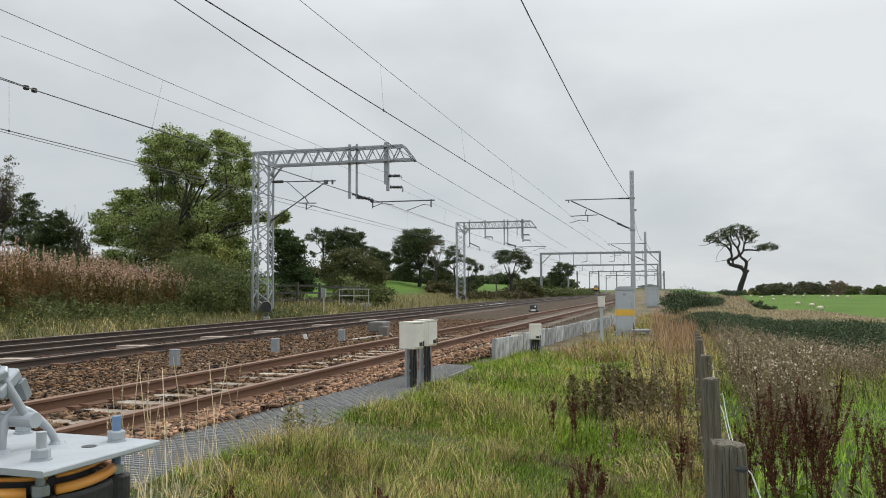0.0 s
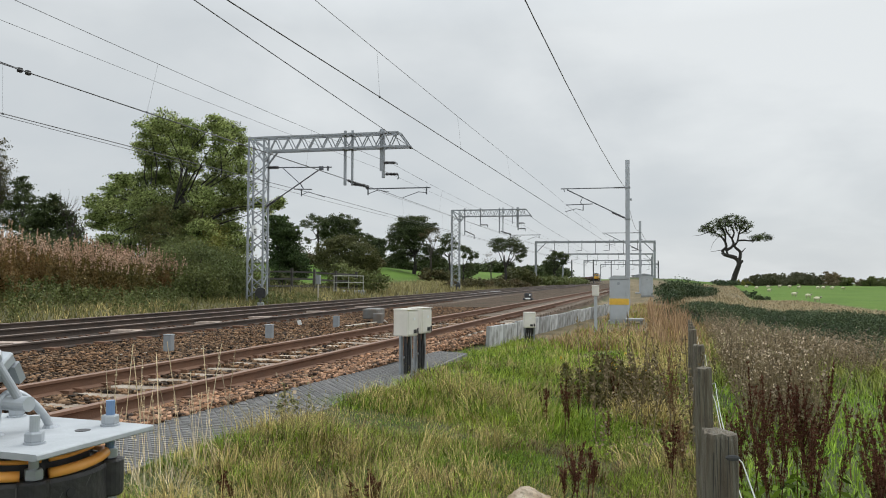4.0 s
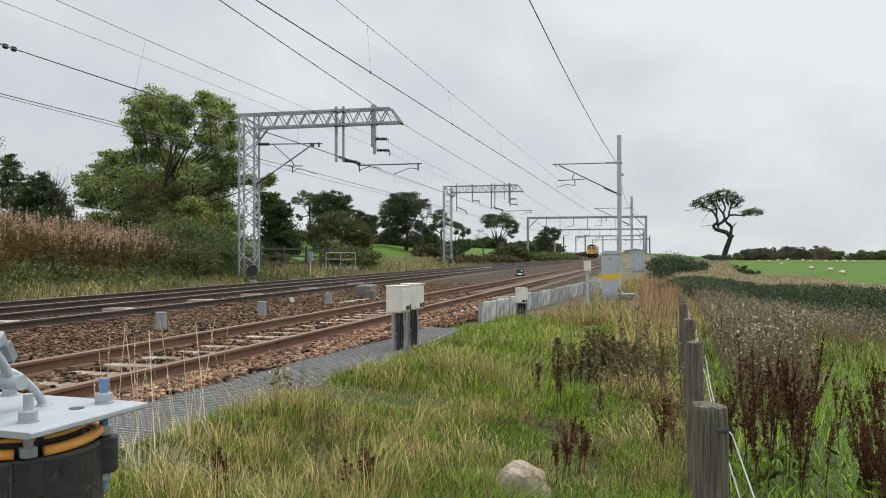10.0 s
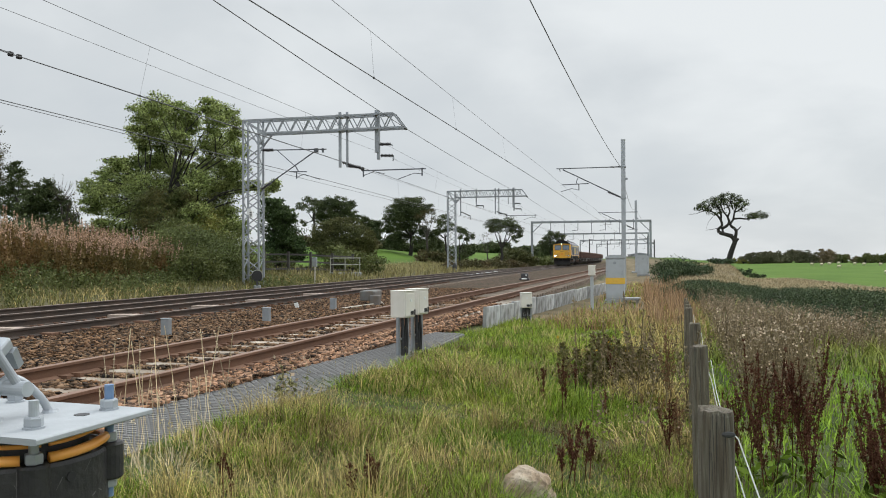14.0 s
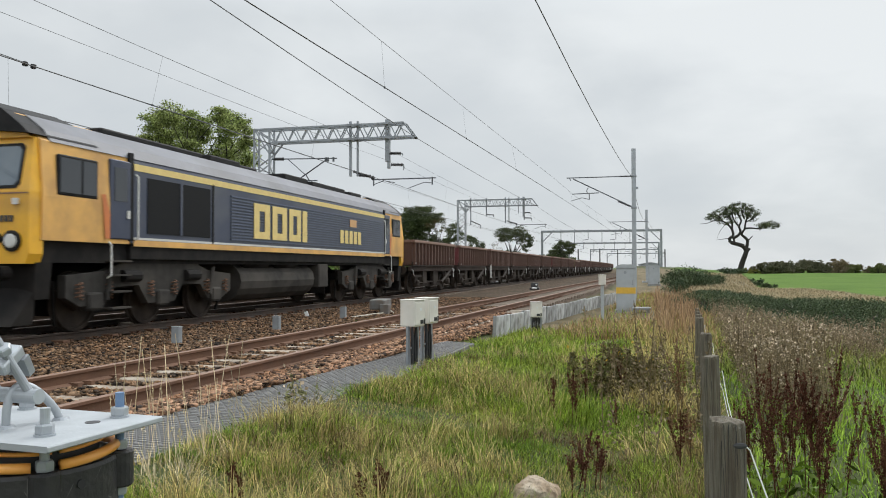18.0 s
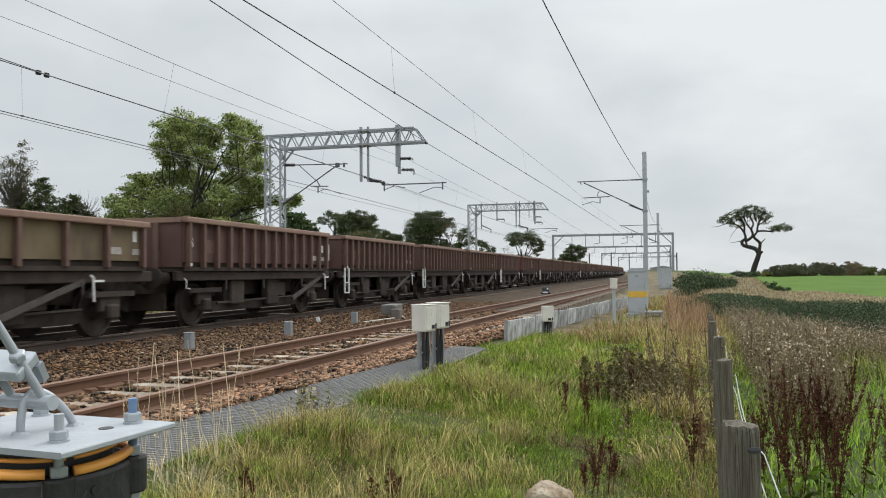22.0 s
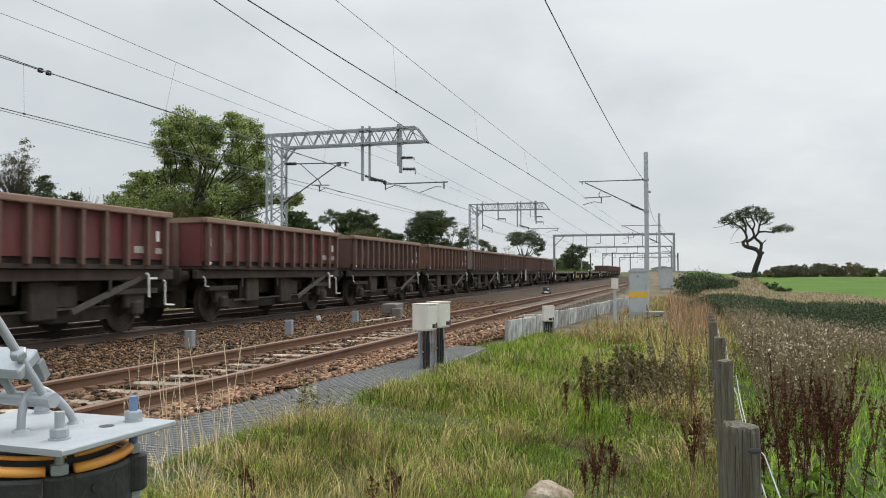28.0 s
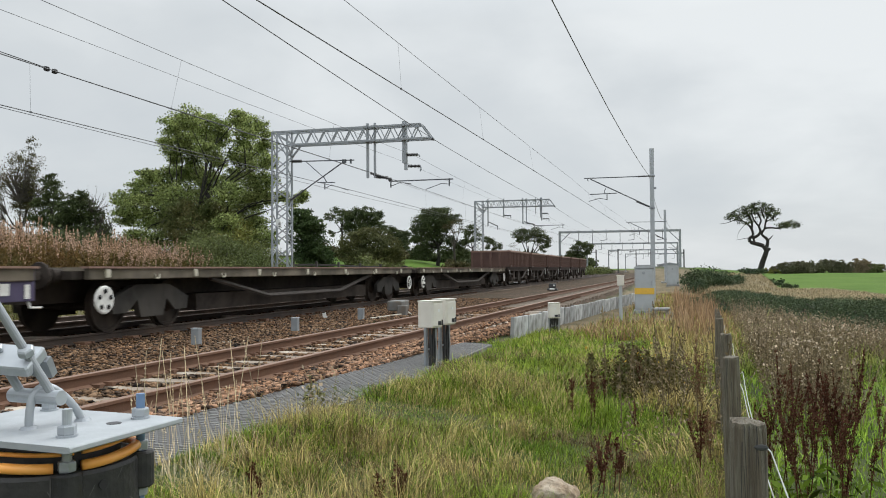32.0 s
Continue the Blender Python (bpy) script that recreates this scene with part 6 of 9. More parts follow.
def crown_tree(name, label, x, y, foot, lobes, leaf, bark, trunk, seed, size=0.09, dense=30.0, k=40, fork=0.35, sink=0.0, thin=0.0, deep=0.7, category="tree", twigs=True, full=1.04, tight=0.18):
    """A tree whose crown is a set of leafy lobes (across, up, radius) measured from the height foot; limbs reach every lobe."""
    rng = np.random.default_rng(seed)
    z0 = ground_z(x, y)
    t = thing(name, label, category, pose(x, y, z0))
    top = max(l[1] + l[2] for l in lobes) + foot - z0
    half = max(abs(l[0]) + l[2] for l in lobes)
    crotch = Vector((0.02 * top, 0, top * fork))
    g = Geo().tube((0, 0, -0.3), (0.03 * top, 0, top * fork * 0.5), trunk * 1.3, trunk * 0.95, n=9).tube((0.03 * top, 0, top * fork * 0.5), crotch, trunk * 0.95, trunk * 0.8, n=9)
    part("trunk", g, bark, t)
    g, leaves = Geo(), []
    centres = []
    for dx, dz, r in lobes:
        dy = rng.normal(0, 0.40) * math.sqrt(max(0.1, half * half - dx * dx)) * deep
        away = dy / math.hypot(x, y)
        centres.append((Vector((dx + x * away, y * away, dz + foot - z0 + 5.0 * away)), r * full))
    main = [crotch.lerp(c, 0.55) + Vector(rng.normal(0, 0.03 * top, 3)) for c, r in sorted(centres, key=lambda q: -q[1])[:7]]
    for h in main:
        m = crotch.lerp(h, 0.5) + Vector((0, 0, -0.02 * top))
        g.tube(crotch, m, trunk * 0.55, trunk * 0.38, n=7).tube(m, h, trunk * 0.38, trunk * 0.22, n=7)
    for c, r in centres:
        h = min(main, key=lambda q: (q - c).length)
        m = h.lerp(c, 0.5) + Vector(rng.normal(0, 0.10 * (c - h).length, 3))
        g.tube(h, m, trunk * 0.20, trunk * 0.13, n=5).tube(m, c, trunk * 0.13, trunk * 0.06, n=5)
        n = max(5, int(dense * r ** 1.5 + 4))
        d = rng.normal(size=(n, 3))
        d /= np.linalg.norm(d, axis=1)[:, None]
        p = np.array(c) + d * (r * (0.35 + 0.68 * rng.random(n) ** 0.6))[:, None] * np.array([1.0, 1.0, 0.85])
        if twigs:
            for q in p[:: 2]:
                g.tube(c, Vector(q), trunk * 0.06, trunk * 0.015, n=4, caps=False)
        s = tight * r + 0.05
        q = np.repeat(p, k, axis=0) + rng.normal(0, 1, (n * k, 3)) * np.array([s, s, s * 0.5])
        leaves.append(q[rng.random(len(q)) > thin])
    part("branchwork", g, bark, t)
    part("crown", quads("crown", np.concatenate(leaves), size, leaf, seed + 1), None, t)
    return t


# the big ash beyond the bank
ASH_TOP = [(-2.5, 9.0, 0.75), (-1.6, 9.2, 0.78), (-0.4, 9.4, 0.7), (0.5, 9.0, 0.69), (-2.8, 7.9, 0.71), (-1.7, 8.3, 0.89), (-0.6, 8.4, 0.85), (0.6, 8.3, 0.55), (-2.5, 7.3, 0.56), (-1.3, 7.3, 0.65), (-0.2, 7.5, 0.7), (0.4, 6.9, 0.58)]
ASH_SIDE = [(1.6, 9.2, 0.51), (2.3, 9.0, 0.64), (3.0, 8.5, 0.64), (1.9, 8.2, 0.65), (3.4, 7.7, 0.53), (2.6, 7.4, 0.79), (1.6, 7.2, 0.58), (3.4, 6.7, 0.57), (2.4, 6.4, 0.75), (1.4, 6.0, 0.58), (3.4, 5.6, 0.67), (2.4, 5.2, 0.82)]
ASH_MID = [(-4.3, 6.1, 0.61), (-5.0, 5.5, 0.69), (-3.5, 6.2, 0.68), (-2.5, 6.3, 0.79), (-1.3, 6.2, 0.89), (-0.2, 5.8, 0.84), (0.9, 5.0, 0.76), (-6.1, 4.9, 0.58), (-5.2, 4.4, 0.88), (-4.0, 5.0, 1.07), (-2.6, 4.9, 1.09), (-1.1, 4.7, 1.07), (0.3, 4.1, 0.91)]
ASH_LOW = [(1.7, 4.2, 0.79), (2.9, 4.4, 0.78), (3.7, 4.7, 0.46), (-5.9, 3.8, 0.7), (-4.9, 3.4, 0.88), (-3.4, 3.5, 1.1), (-1.9, 3.5, 1.08), (-0.4, 3.3, 1.03), (0.8, 3.3, 0.8), (-5.0, 2.6, 0.69), (-3.6, 2.5, 0.83), (5.7, 4.6, 0.35), (6.0, 4.8, 0.22), (5.3, 4.3, 0.31), (4.8, 4.7, 0.35), (2.0, 3.2, 0.8), (3.0, 3.2, 0.75), (2.4, 2.2, 0.9), (3.4, 2.3, 0.7), (1.3, 2.2, 0.9), (0.0, 2.2, 0.9), (-1.6, 2.2, 0.9)]
crown_tree("ash_tree", "tall leafy green ash tree beyond the bank", -25.4, 41.0, 0.65, ASH_TOP + ASH_SIDE + ASH_MID + ASH_LOW, LEAF_ASH, BARK_DARK, 0.26, 101, 0.070, 62, 52, 0.40, full=1.0, tight=0.18)
crown_tree("hawthorn_tree", "dull green hawthorn with red berries below the ash", -23.2, 38.0, 0.9, [(-2.3, 3.4, 0.78), (-1.3, 3.7, 0.86), (-0.3, 3.2, 0.76), (-2.7, 2.5, 0.87), (-1.5, 2.6, 0.94), (-0.1, 2.3, 0.84), (-0.8, 1.6, 0.94), (-2.3, 1.7, 0.69), (0.4, 1.6, 0.67)], LEAF_THORN, BARK_DARK, 0.12, 105, 0.07, 36, 60, 0.3)


def shrubs(name, label, places, leaf, per, size, seed, category="shrub", soft=0.20, k=40):
    """A thicket: one thing of many leafy mounds with stems."""
    t = thing(name, label, category)
    g = Geo()
    blobs = []
    for x, y, rx, ry, h in places:
        z = ground_z(x, y)
        blobs += [(x, y, z + h * 0.5, rx, ry, h * 0.55)]
        for j in range(4):
            a = j * 1.6 + x
            g.tube((x, y, z - 0.1), (x + 0.6 * rx * math.cos(a), y + 0.6 * ry * math.sin(a), z + h * 0.75), 0.05, 0.02, n=5)
    pts, _ = bush_leaves(blobs, per, size, seed, 0.5, soft, k)
    tagged(part("stems", g, BARK, t), kind="stuff")
    part("leaves", quads("leaves", pts, size, leaf, seed + 1), None, t)
    return t


P = scatter(420, 73, lambda y: (edge - 5.6, edge - 3.6), 9.0, 31.0, 0.9)
spires("bramble_growth", "dark green weeds in front of the willowherb", P, 0.3, 0.75, 40, 0.06, 0.14, LEAF_MID, WEED, 74, 0.1)

P = clumped(scatter(900, 75, lambda y: (edge - 4.9, edge - 1.3), 8.0, 40.0, 1.0), 0.35, 0.05, 21)
spires("bank_weeds", "low olive weeds among the bank grass", P, 0.25, 0.6, 34, 0.055, 0.12, LEAF_MID, WEED, 76, 0.1)

shrubs("hedge_shrub", "dark green brambles at the foot of the bank", [(-18.4, 30.6, 1.0, 1.3, 1.5), (-19.3, 31.5, 1.4, 1.5, 2.4), (-18.9, 33.2, 1.2, 1.5, 1.9), (-21, 33.5, 1.6, 1.6, 2.6), (-19.8, 36, 1.5, 1.7, 2.2)], LEAF_MID, 60, 0.062, 121, k=85)
shrubs("hedge_shrub", "yellowing shrubs behind the lattice mast", [(-22.4, 38.6, 0.9, 1.2, 3.3), (-21.7, 38.0, 0.9, 1.2, 2.9), (-23.0, 39.5, 1.1, 1.2, 3.9), (-21.0, 37.4, 0.8, 1.0, 2.2)], LEAF_YELLOW, 44, 0.085, 123)
shrubs("hedge_shrub", "dark shrubs behind the willowherb", [(-33, 40, 2.6, 2.2, 2.4), (-36, 42, 2.8, 2.2, 2.8), (-30, 41, 2.4, 2.2, 2.4), (-39.5, 44, 2.6, 2.4, 2.6), (-28.5, 36, 1.8, 1.8, 1.8)], LEAF_DARK, 34, 0.16, 125)
crown_tree("dark_tree", "dense dark green tree beyond the railway fence", -25.4, 53, 0.9, [(-0.1, 4.3, 0.62), (0.4, 4.2, 0.5), (0.9, 3.8, 0.54), (-0.2, 3.5, 0.77), (0.7, 3.1, 0.8), (1.4, 3.3, 0.42), (-0.1, 2.4, 0.89), (1.0, 2.2, 0.92), (1.7, 1.6, 0.65), (0.2, 1.3, 0.85), (1.3, 1.2, 0.76), (2.1, 1.2, 0.42), (-0.1, 0.4, 0.8), (0.9, 0.3, 0.8), (1.8, 0.4, 0.6)], LEAF_DEEP, BARK_DARK, 0.16, 131, 0.10, 30, 60, 0.25)


# ---- farther off: trees, fences, hedges, gorse, sheep ----
tree("bare_tree", "sparse brown tree at the field's edge", -46.5, 48.5, 9.8, lumps([(0, 7.6, 1.5, 2.4), (1.3, 6.0, 1.0, 1.8), (-1.3, 5.4, 1.4, 2.2)], 9, 140), 24, 0.065, LEAF_BROWN, BARK, 0.18, 141, bare=0.15, limbs=300, soft=0.26, k=50)
crown_tree("scots_pine", "dark narrow conifer behind the bank", -43.2, 48, 2.0,
           [(0.0, 6.2, 0.30), (-0.4, 5.7, 0.45), (0.35, 5.5, 0.4), (0.05, 4.9, 0.6), (0.7, 4.7, 0.4), (-0.7, 4.5, 0.5), (-1.0, 3.9, 0.6), (0.2, 4.0, 0.7), (0.9, 3.8, 0.5), (-0.3, 3.1, 0.9), (0.7, 3.0, 0.7), (-1.2, 2.9, 0.7)], LEAF_DARK, BARK_DARK, 0.12, 143, 0.075, 28, 50, 0.6)
crown_tree("round_tree", "dark rounded tree behind the bank", -39.8, 47, 1.0,
           [(-0.1, 5.3, 0.6), (0.6, 5.0, 0.6), (-0.8, 4.8, 0.6), (0.0, 4.4, 0.9), (1.2, 4.2, 0.6), (-1.3, 4.0, 0.7), (-0.5, 3.4, 1.0), (0.8, 3.3, 1.0), (1.7, 3.0, 0.6), (-1.6, 2.9, 0.8), (0.2, 2.3, 1.1), (2.1, 2.1, 0.7)], LEAF_DARK, BARK_DARK, 0.14, 145, 0.085, 30, 60, 0.3)
tree("dead_tree", "small leafless dead tree", -37.9, 46.5, 7.2, [(-0.2, 0, 5.2, 1.0, 1.0, 1.4), (0.8, 0, 4.2, 0.9, 0.9, 0.9)], 30, 0.1, LEAF_BROWN, BARK, 0.17, 147, bare=0.985, limbs=90, fork=0.4)
# the trees on and beyond the far pasture, each with the lobes of its own crown
crown_tree("pine_tree", "thin dark pine with a leaning crown on the far pasture", -44.2, 105, 3.5, [(-1.8, 5.3, 0.72), (-0.8, 6.0, 0.78), (0.1, 5.8, 0.6), (-1.3, 2.8, 0.48), (-1.8, 3.1, 0.3), (-0.4, 4.8, 0.54)], LEAF_DARK, BARK_DARK, 0.16, 160, 0.11, 26, 46, 0.55, thin=0.35)
crown_tree("field_tree", "dense dark domed tree on the pasture", -42.0, 110, 3.0, [(-3.1, 6.2, 1.12), (-1.5, 6.6, 1.11), (0.0, 6.7, 1.05), (1.4, 6.2, 0.92), (-2.4, 5.2, 1.24), (-0.3, 5.3, 1.36), (1.7, 5.3, 0.86), (-3.4, 4.5, 1.0), (-1.3, 4.2, 1.18), (0.7, 4.4, 1.35), (2.4, 4.4, 0.73)], LEAF_DARK, BARK_DARK, 0.22, 163, 0.12, 24, 55, 0.4)
crown_tree("field_tree", "low dark domed tree on the pasture", -39.0, 118, 3.0, [(-1.7, 4.1, 1.04), (-0.4, 3.6, 1.1), (0.4, 2.9, 0.9), (-2.4, 3.3, 1.11), (-0.7, 2.6, 1.17), (-0.1, 1.8, 0.84)], LEAF_DARK, BARK_DARK, 0.20, 166, 0.13, 24, 55, 0.3)
crown_tree("field_tree", "broad dense olive tree near the field gate", -32.2, 85, 1.0, [(-1.6, 4.0, 0.96), (-0.4, 4.3, 1.0), (1.0, 4.2, 0.95), (2.1, 3.5, 0.94), (-2.6, 3.2, 1.11), (-1.2, 3.0, 1.29), (0.8, 2.9, 1.37), (2.6, 2.6, 1.08), (-2.8, 2.0, 1.06), (-1.4, 1.6, 1.34), (0.5, 1.5, 1.42), (2.4, 1.5, 1.27), (3.2, 1.9, 0.84), (-2.1, 0.9, 0.96), (1.5, 0.6, 1.04), (3.1, 0.9, 0.8)], LEAF_OLIVE, BARK_DARK, 0.20, 169, 0.105, 28, 62, 0.22)
crown_tree("field_tree", "tall dark domed tree beside the distant gantry", -31.8, 112, 1.6, [(-1.7, 7.5, 1.21), (-0.1, 7.8, 1.08), (1.4, 7.6, 1.14), (2.6, 6.9, 0.89), (-2.4, 6.5, 1.27), (-0.7, 6.5, 1.39), (1.1, 6.3, 1.32), (-3.2, 5.5, 0.85), (-1.6, 5.2, 1.45), (0.2, 5.0, 1.2), (-3.3, 4.0, 0.79), (-2.1, 3.7, 1.33), (-0.4, 3.3, 1.02), (-2.8, 2.4, 1.16), (-1.6, 1.8, 1.09), (2.3, 3.6, 1.01), (1.4, 2.3, 0.9), (3.6, 3.0, 1.01), (4.1, 1.8, 0.83), (3.2, 1.8, 0.89)], LEAF_DARK, BARK_DARK, 0.26, 172, 0.12, 25, 58, 0.32)
crown_tree("pine_tree", "thin half-bare tree beside the domed tree", -28.6, 109, 1.4, [(-0.1, 6.2, 0.75), (0.9, 6.5, 0.64), (-1.0, 5.8, 0.58), (1.2, 5.5, 0.64), (0.2, 5.2, 0.58)], LEAF_BROWN, BARK, 0.17, 175, 0.075, 28, 40, 0.40, thin=0.5)
crown_tree("pine_tree", "slim dark tree behind the gantry mast", -25.6, 108, 1.6, [(-0.0, 5.1, 0.8), (-0.6, 4.4, 0.68), (0.7, 4.2, 0.68), (0.0, 3.7, 0.63), (-0.9, 3.4, 0.46)], LEAF_DARK, BARK_DARK, 0.15, 178, 0.11, 28, 44, 0.5, thin=0.3)
crown_tree("pine_tree", "small dark pine with a low bush", -22.9, 105, 1.2, [(0.1, 3.9, 0.55), (0.9, 3.6, 0.6), (1.7, 3.0, 0.49), (0.2, 3.0, 0.38), (1.2, 2.6, 0.38), (1.2, 1.2, 0.71), (0.8, 0.6, 0.66), (1.7, 0.6, 0.44)], LEAF_DARK, BARK_DARK, 0.13, 181, 0.10, 28, 44, 0.4, thin=0.2)
crown_tree("umbrella_tree", "dark umbrella-shaped tree by the line", -18.9, 116, 0.7, [(-1.5, 5.6, 0.83), (-0.3, 5.8, 0.89), (0.9, 5.8, 0.94), (2.0, 5.3, 0.82), (2.7, 4.7, 0.64), (2.8, 4.0, 0.53), (1.3, 4.7, 0.77), (-0.2, 5.0, 0.77), (-1.2, 4.7, 0.54), (2.2, 3.4, 0.53), (1.0, 2.5, 0.41)], LEAF_DARK, BARK_DARK, 0.22, 184, 0.095, 30, 54, 0.36, thin=0.25, full=1.08)
crown_tree("bare_tree", "pale leafless tree beside the umbrella tree", -21.4, 118, 1.1, [(-0.6, 3.4, 0.61), (0.2, 3.7, 0.54), (-0.9, 2.6, 0.49), (0.5, 2.8, 0.48)], LEAF_BROWN, BARK, 0.11, 187, 0.08, 40, 10, 0.35, thin=0.8)
crown_tree("field_tree", "dark spreading tree beyond the steel portal", -15.0, 150, 0.4, [(-1.3, 3.5, 0.82), (-0.4, 4.4, 0.97), (0.7, 5.2, 0.96), (1.8, 4.9, 0.89), (-0.9, 2.7, 0.82), (0.4, 3.5, 0.82), (1.8, 3.9, 0.74)], LEAF_DARK, BARK_DARK, 0.22, 190, 0.14, 26, 46, 0.4, thin=0.2)
shrubs("hedge_shrub", "dark hedge along the far side of the line", [(-19.2 + 0.8 * k, 122 + 1.4 * (k % 3), 1.7, 2.0, 1.5 + 0.9 * (k % 2)) for k in range(5)], LEAF_OLIVE, 26, 0.2, 201)
shrubs("hedge_shrub", "dull green bushes beside the far track", [(-15.5 + 0.6 * k, 142 + 6 * k, 2.4, 2.2, 1.2 + 0.3 * (k % 2)) for k in range(6)], LEAF_MID, 24, 0.2, 203)
shrubs("hedge_shrub", "dark hedge at the top of the far pasture", [(-60 + 2.3 * k, 126 + 1.2 * math.sin(k * 1.7), 2.0, 1.6, 1.3 + 0.5 * math.sin(k * 2.3) ** 2) for k in range(15)], LEAF_DARK, 22, 0.17, 211)
shrubs("hedge_shrub", "low brown hedge below the field trees", [(-46 + 3.3 * k, 103 + 2 * (k % 3), 2.6, 1.6, 1.5) for k in range(0, 9, 3)], LEAF_BROWN, 24, 0.24, 205)
shrubs("hedge_shrub", "dark leafy growth behind the railing", [(-18.6, 50.5, 1.1, 1.2, 1.6), (-17.5, 51.5, 1.0, 1.2, 1.4), (-19.7, 51.5, 1.1, 1.2, 1.8)], LEAF_MID, 40, 0.11, 207)
shrubs("hedge_shrub", "rusty scrub beside the far track", [(-17.8 + 0.4 * k, 80 + 5 * k, 1.3, 1.5, 0.75 + 0.2 * (k % 2)) for k in range(7)], LEAF_BROWN, 28, 0.16, 209)

shrubs("hedge_shrub", "dark weeds and brambles along the timber fence", [(-22.6 + 0.75 * k, 45.2 + 1.4 * k, 0.7, 0.8, 0.75 + 0.25 * math.sin(k * 2.1)) for k in range(5)], LEAF_OLIVE, 44, 0.05, 215, k=60)

# timber fence and gate, concrete culvert with a pale railing
OLD_WOOD = mat("old grey fence wood", (0.085, 0.080, 0.072), 0.9, second=(0.05, 0.046, 0.042), scale=5, vary=0.2)
fence = thing("timber_fence", "old dark timber post and rail fence", "fence")
posts = [(-22.8 + 0.92 * k, 43 + 1.4 * k) for k in range(6)]
for (x, y) in posts:
    part("post", Geo().box(x - 0.07, y - 0.07, ground_z(x, y) - 0.3, x + 0.07, y + 0.07, ground_z(x, y) + 1.5, bevel=0.01), OLD_WOOD, fence)
for (x0, y0), (x1, y1) in zip(posts, posts[1:]):
    for h in (0.4, 0.85, 1.3):
        part("rail", Geo().bar((x0, y0, ground_z(x0, y0) + h), (x1, y1, ground_z(x1, y1) + h), 0.04, 0.11), OLD_WOOD, fence)
culvert = thing("culvert_parapet", "low concrete parapet with a pale tubular railing", "parapet", pose(-18.0, 48.0, ground_z(-18.0, 48.0)))
part("parapet", Geo().box(-1.1, -0.2, -0.3, 1.1, 0.2, 0.3, bevel=0.05), CONC_GREY, culvert)
PALE_RAIL = mat("pale railing paint", (0.40, 0.41, 0.34), 0.6, second=(0.28, 0.28, 0.22), scale=8)
for k in range(3):
    part("post", Geo().tube((-1.0 + k, 0, 0.28), (-1.0 + k, 0, 1.25), 0.03), PALE_RAIL, culvert)
for z in (0.8, 1.22):
    part("rail", Geo().tube((-1.05, 0, z), (1.05, 0, z), 0.028), PALE_RAIL, culvert)
sp = thing("lineside_post", "pale post with a small grey box on top", "post", pose(-15.7, 37.5, ground_z(-15.7, 37.5)))
part("pole", Geo().tube((0, 0, -0.2), (0, 0, 1.0), 0.04), PIPE, sp)
part("box", Geo().box(-0.11, -0.08, 0.95, 0.11, 0.08, 1.42, bevel=0.015), STEEL_GREY, sp)

signal = thing("ground_signal", "dark round ground signal with a pale rim beside the lattice mast", "signal", pose(-15.63, 31.0, ground_z(-15.63, 31.0), 0, 0, 12))
part("post", Geo().tube((0, 0, -0.2), (0, 0, 0.42), 0.05, n=10), DARK_STEEL, signal)
part("housing", Geo().box(-0.16, 0.02, 0.40, 0.16, 0.26, 0.66, bevel=0.04), DARK_STEEL, signal)
part("disc", Geo().lathe([(0.02, 0.0), (0.23, 0.0), (0.23, 0.03), (0.02, 0.035)], 24, base=pose(0, 0.02, 0.64, 90, 0, 0)), BLACK, signal, "black signal disc")
part("rim", Geo().path([Vector((0.235 * math.cos(a * math.pi / 10), 0.0, 0.64 + 0.235 * math.sin(a * math.pi / 10))) for a in range(-1, 10)], 0.014, n=6), PALE_RAIL, signal, "pale rim")
part("cable_box", Geo().box(-0.14, -0.05, 0.02, 0.14, 0.12, 0.22, bevel=0.02), STEEL_GREY, signal)
plate = thing("mast_plate", "small white number plate on the lattice mast", "sign", pose(-16.78, 32.66, 3.20))
part("face", Geo().box(-0.09, -0.008, -0.15, 0.09, 0.008, 0.15, bevel=0.004), WHITE_PLAIN, plate)
for k in range(3):
    part("number_bar", Geo().box(-0.05, -0.012, 0.06 - 0.08 * k, 0.05, -0.007, 0.10 - 0.08 * k), DARK_STEEL, plate)
part("clip", Geo().box(-0.05, 0.008, -0.02, 0.05, 0.09, 0.02), GALV, plate)
P = clumped(scatter(500, 87, lambda y: (TRAIN_RAIL + 0.9, nr(y) - GAUGE - 0.25), 9.0, 34.0, 1.0), 0.5, 0.12, 33)
tufts("ballast_weeds", "low green weeds growing in the ballast", P, 14, 0.07, 0.03, 0.10, 0.006, GRASS_OLIVE, 88)

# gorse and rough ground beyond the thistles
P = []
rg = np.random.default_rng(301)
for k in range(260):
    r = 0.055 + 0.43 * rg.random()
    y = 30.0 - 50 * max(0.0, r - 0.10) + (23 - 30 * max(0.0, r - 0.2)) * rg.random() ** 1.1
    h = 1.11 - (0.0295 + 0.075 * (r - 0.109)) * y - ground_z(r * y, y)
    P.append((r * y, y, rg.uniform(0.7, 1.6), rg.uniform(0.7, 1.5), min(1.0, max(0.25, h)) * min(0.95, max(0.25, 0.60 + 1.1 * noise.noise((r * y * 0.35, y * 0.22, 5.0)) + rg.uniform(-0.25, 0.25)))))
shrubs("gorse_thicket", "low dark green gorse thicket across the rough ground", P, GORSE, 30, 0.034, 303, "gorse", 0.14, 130)
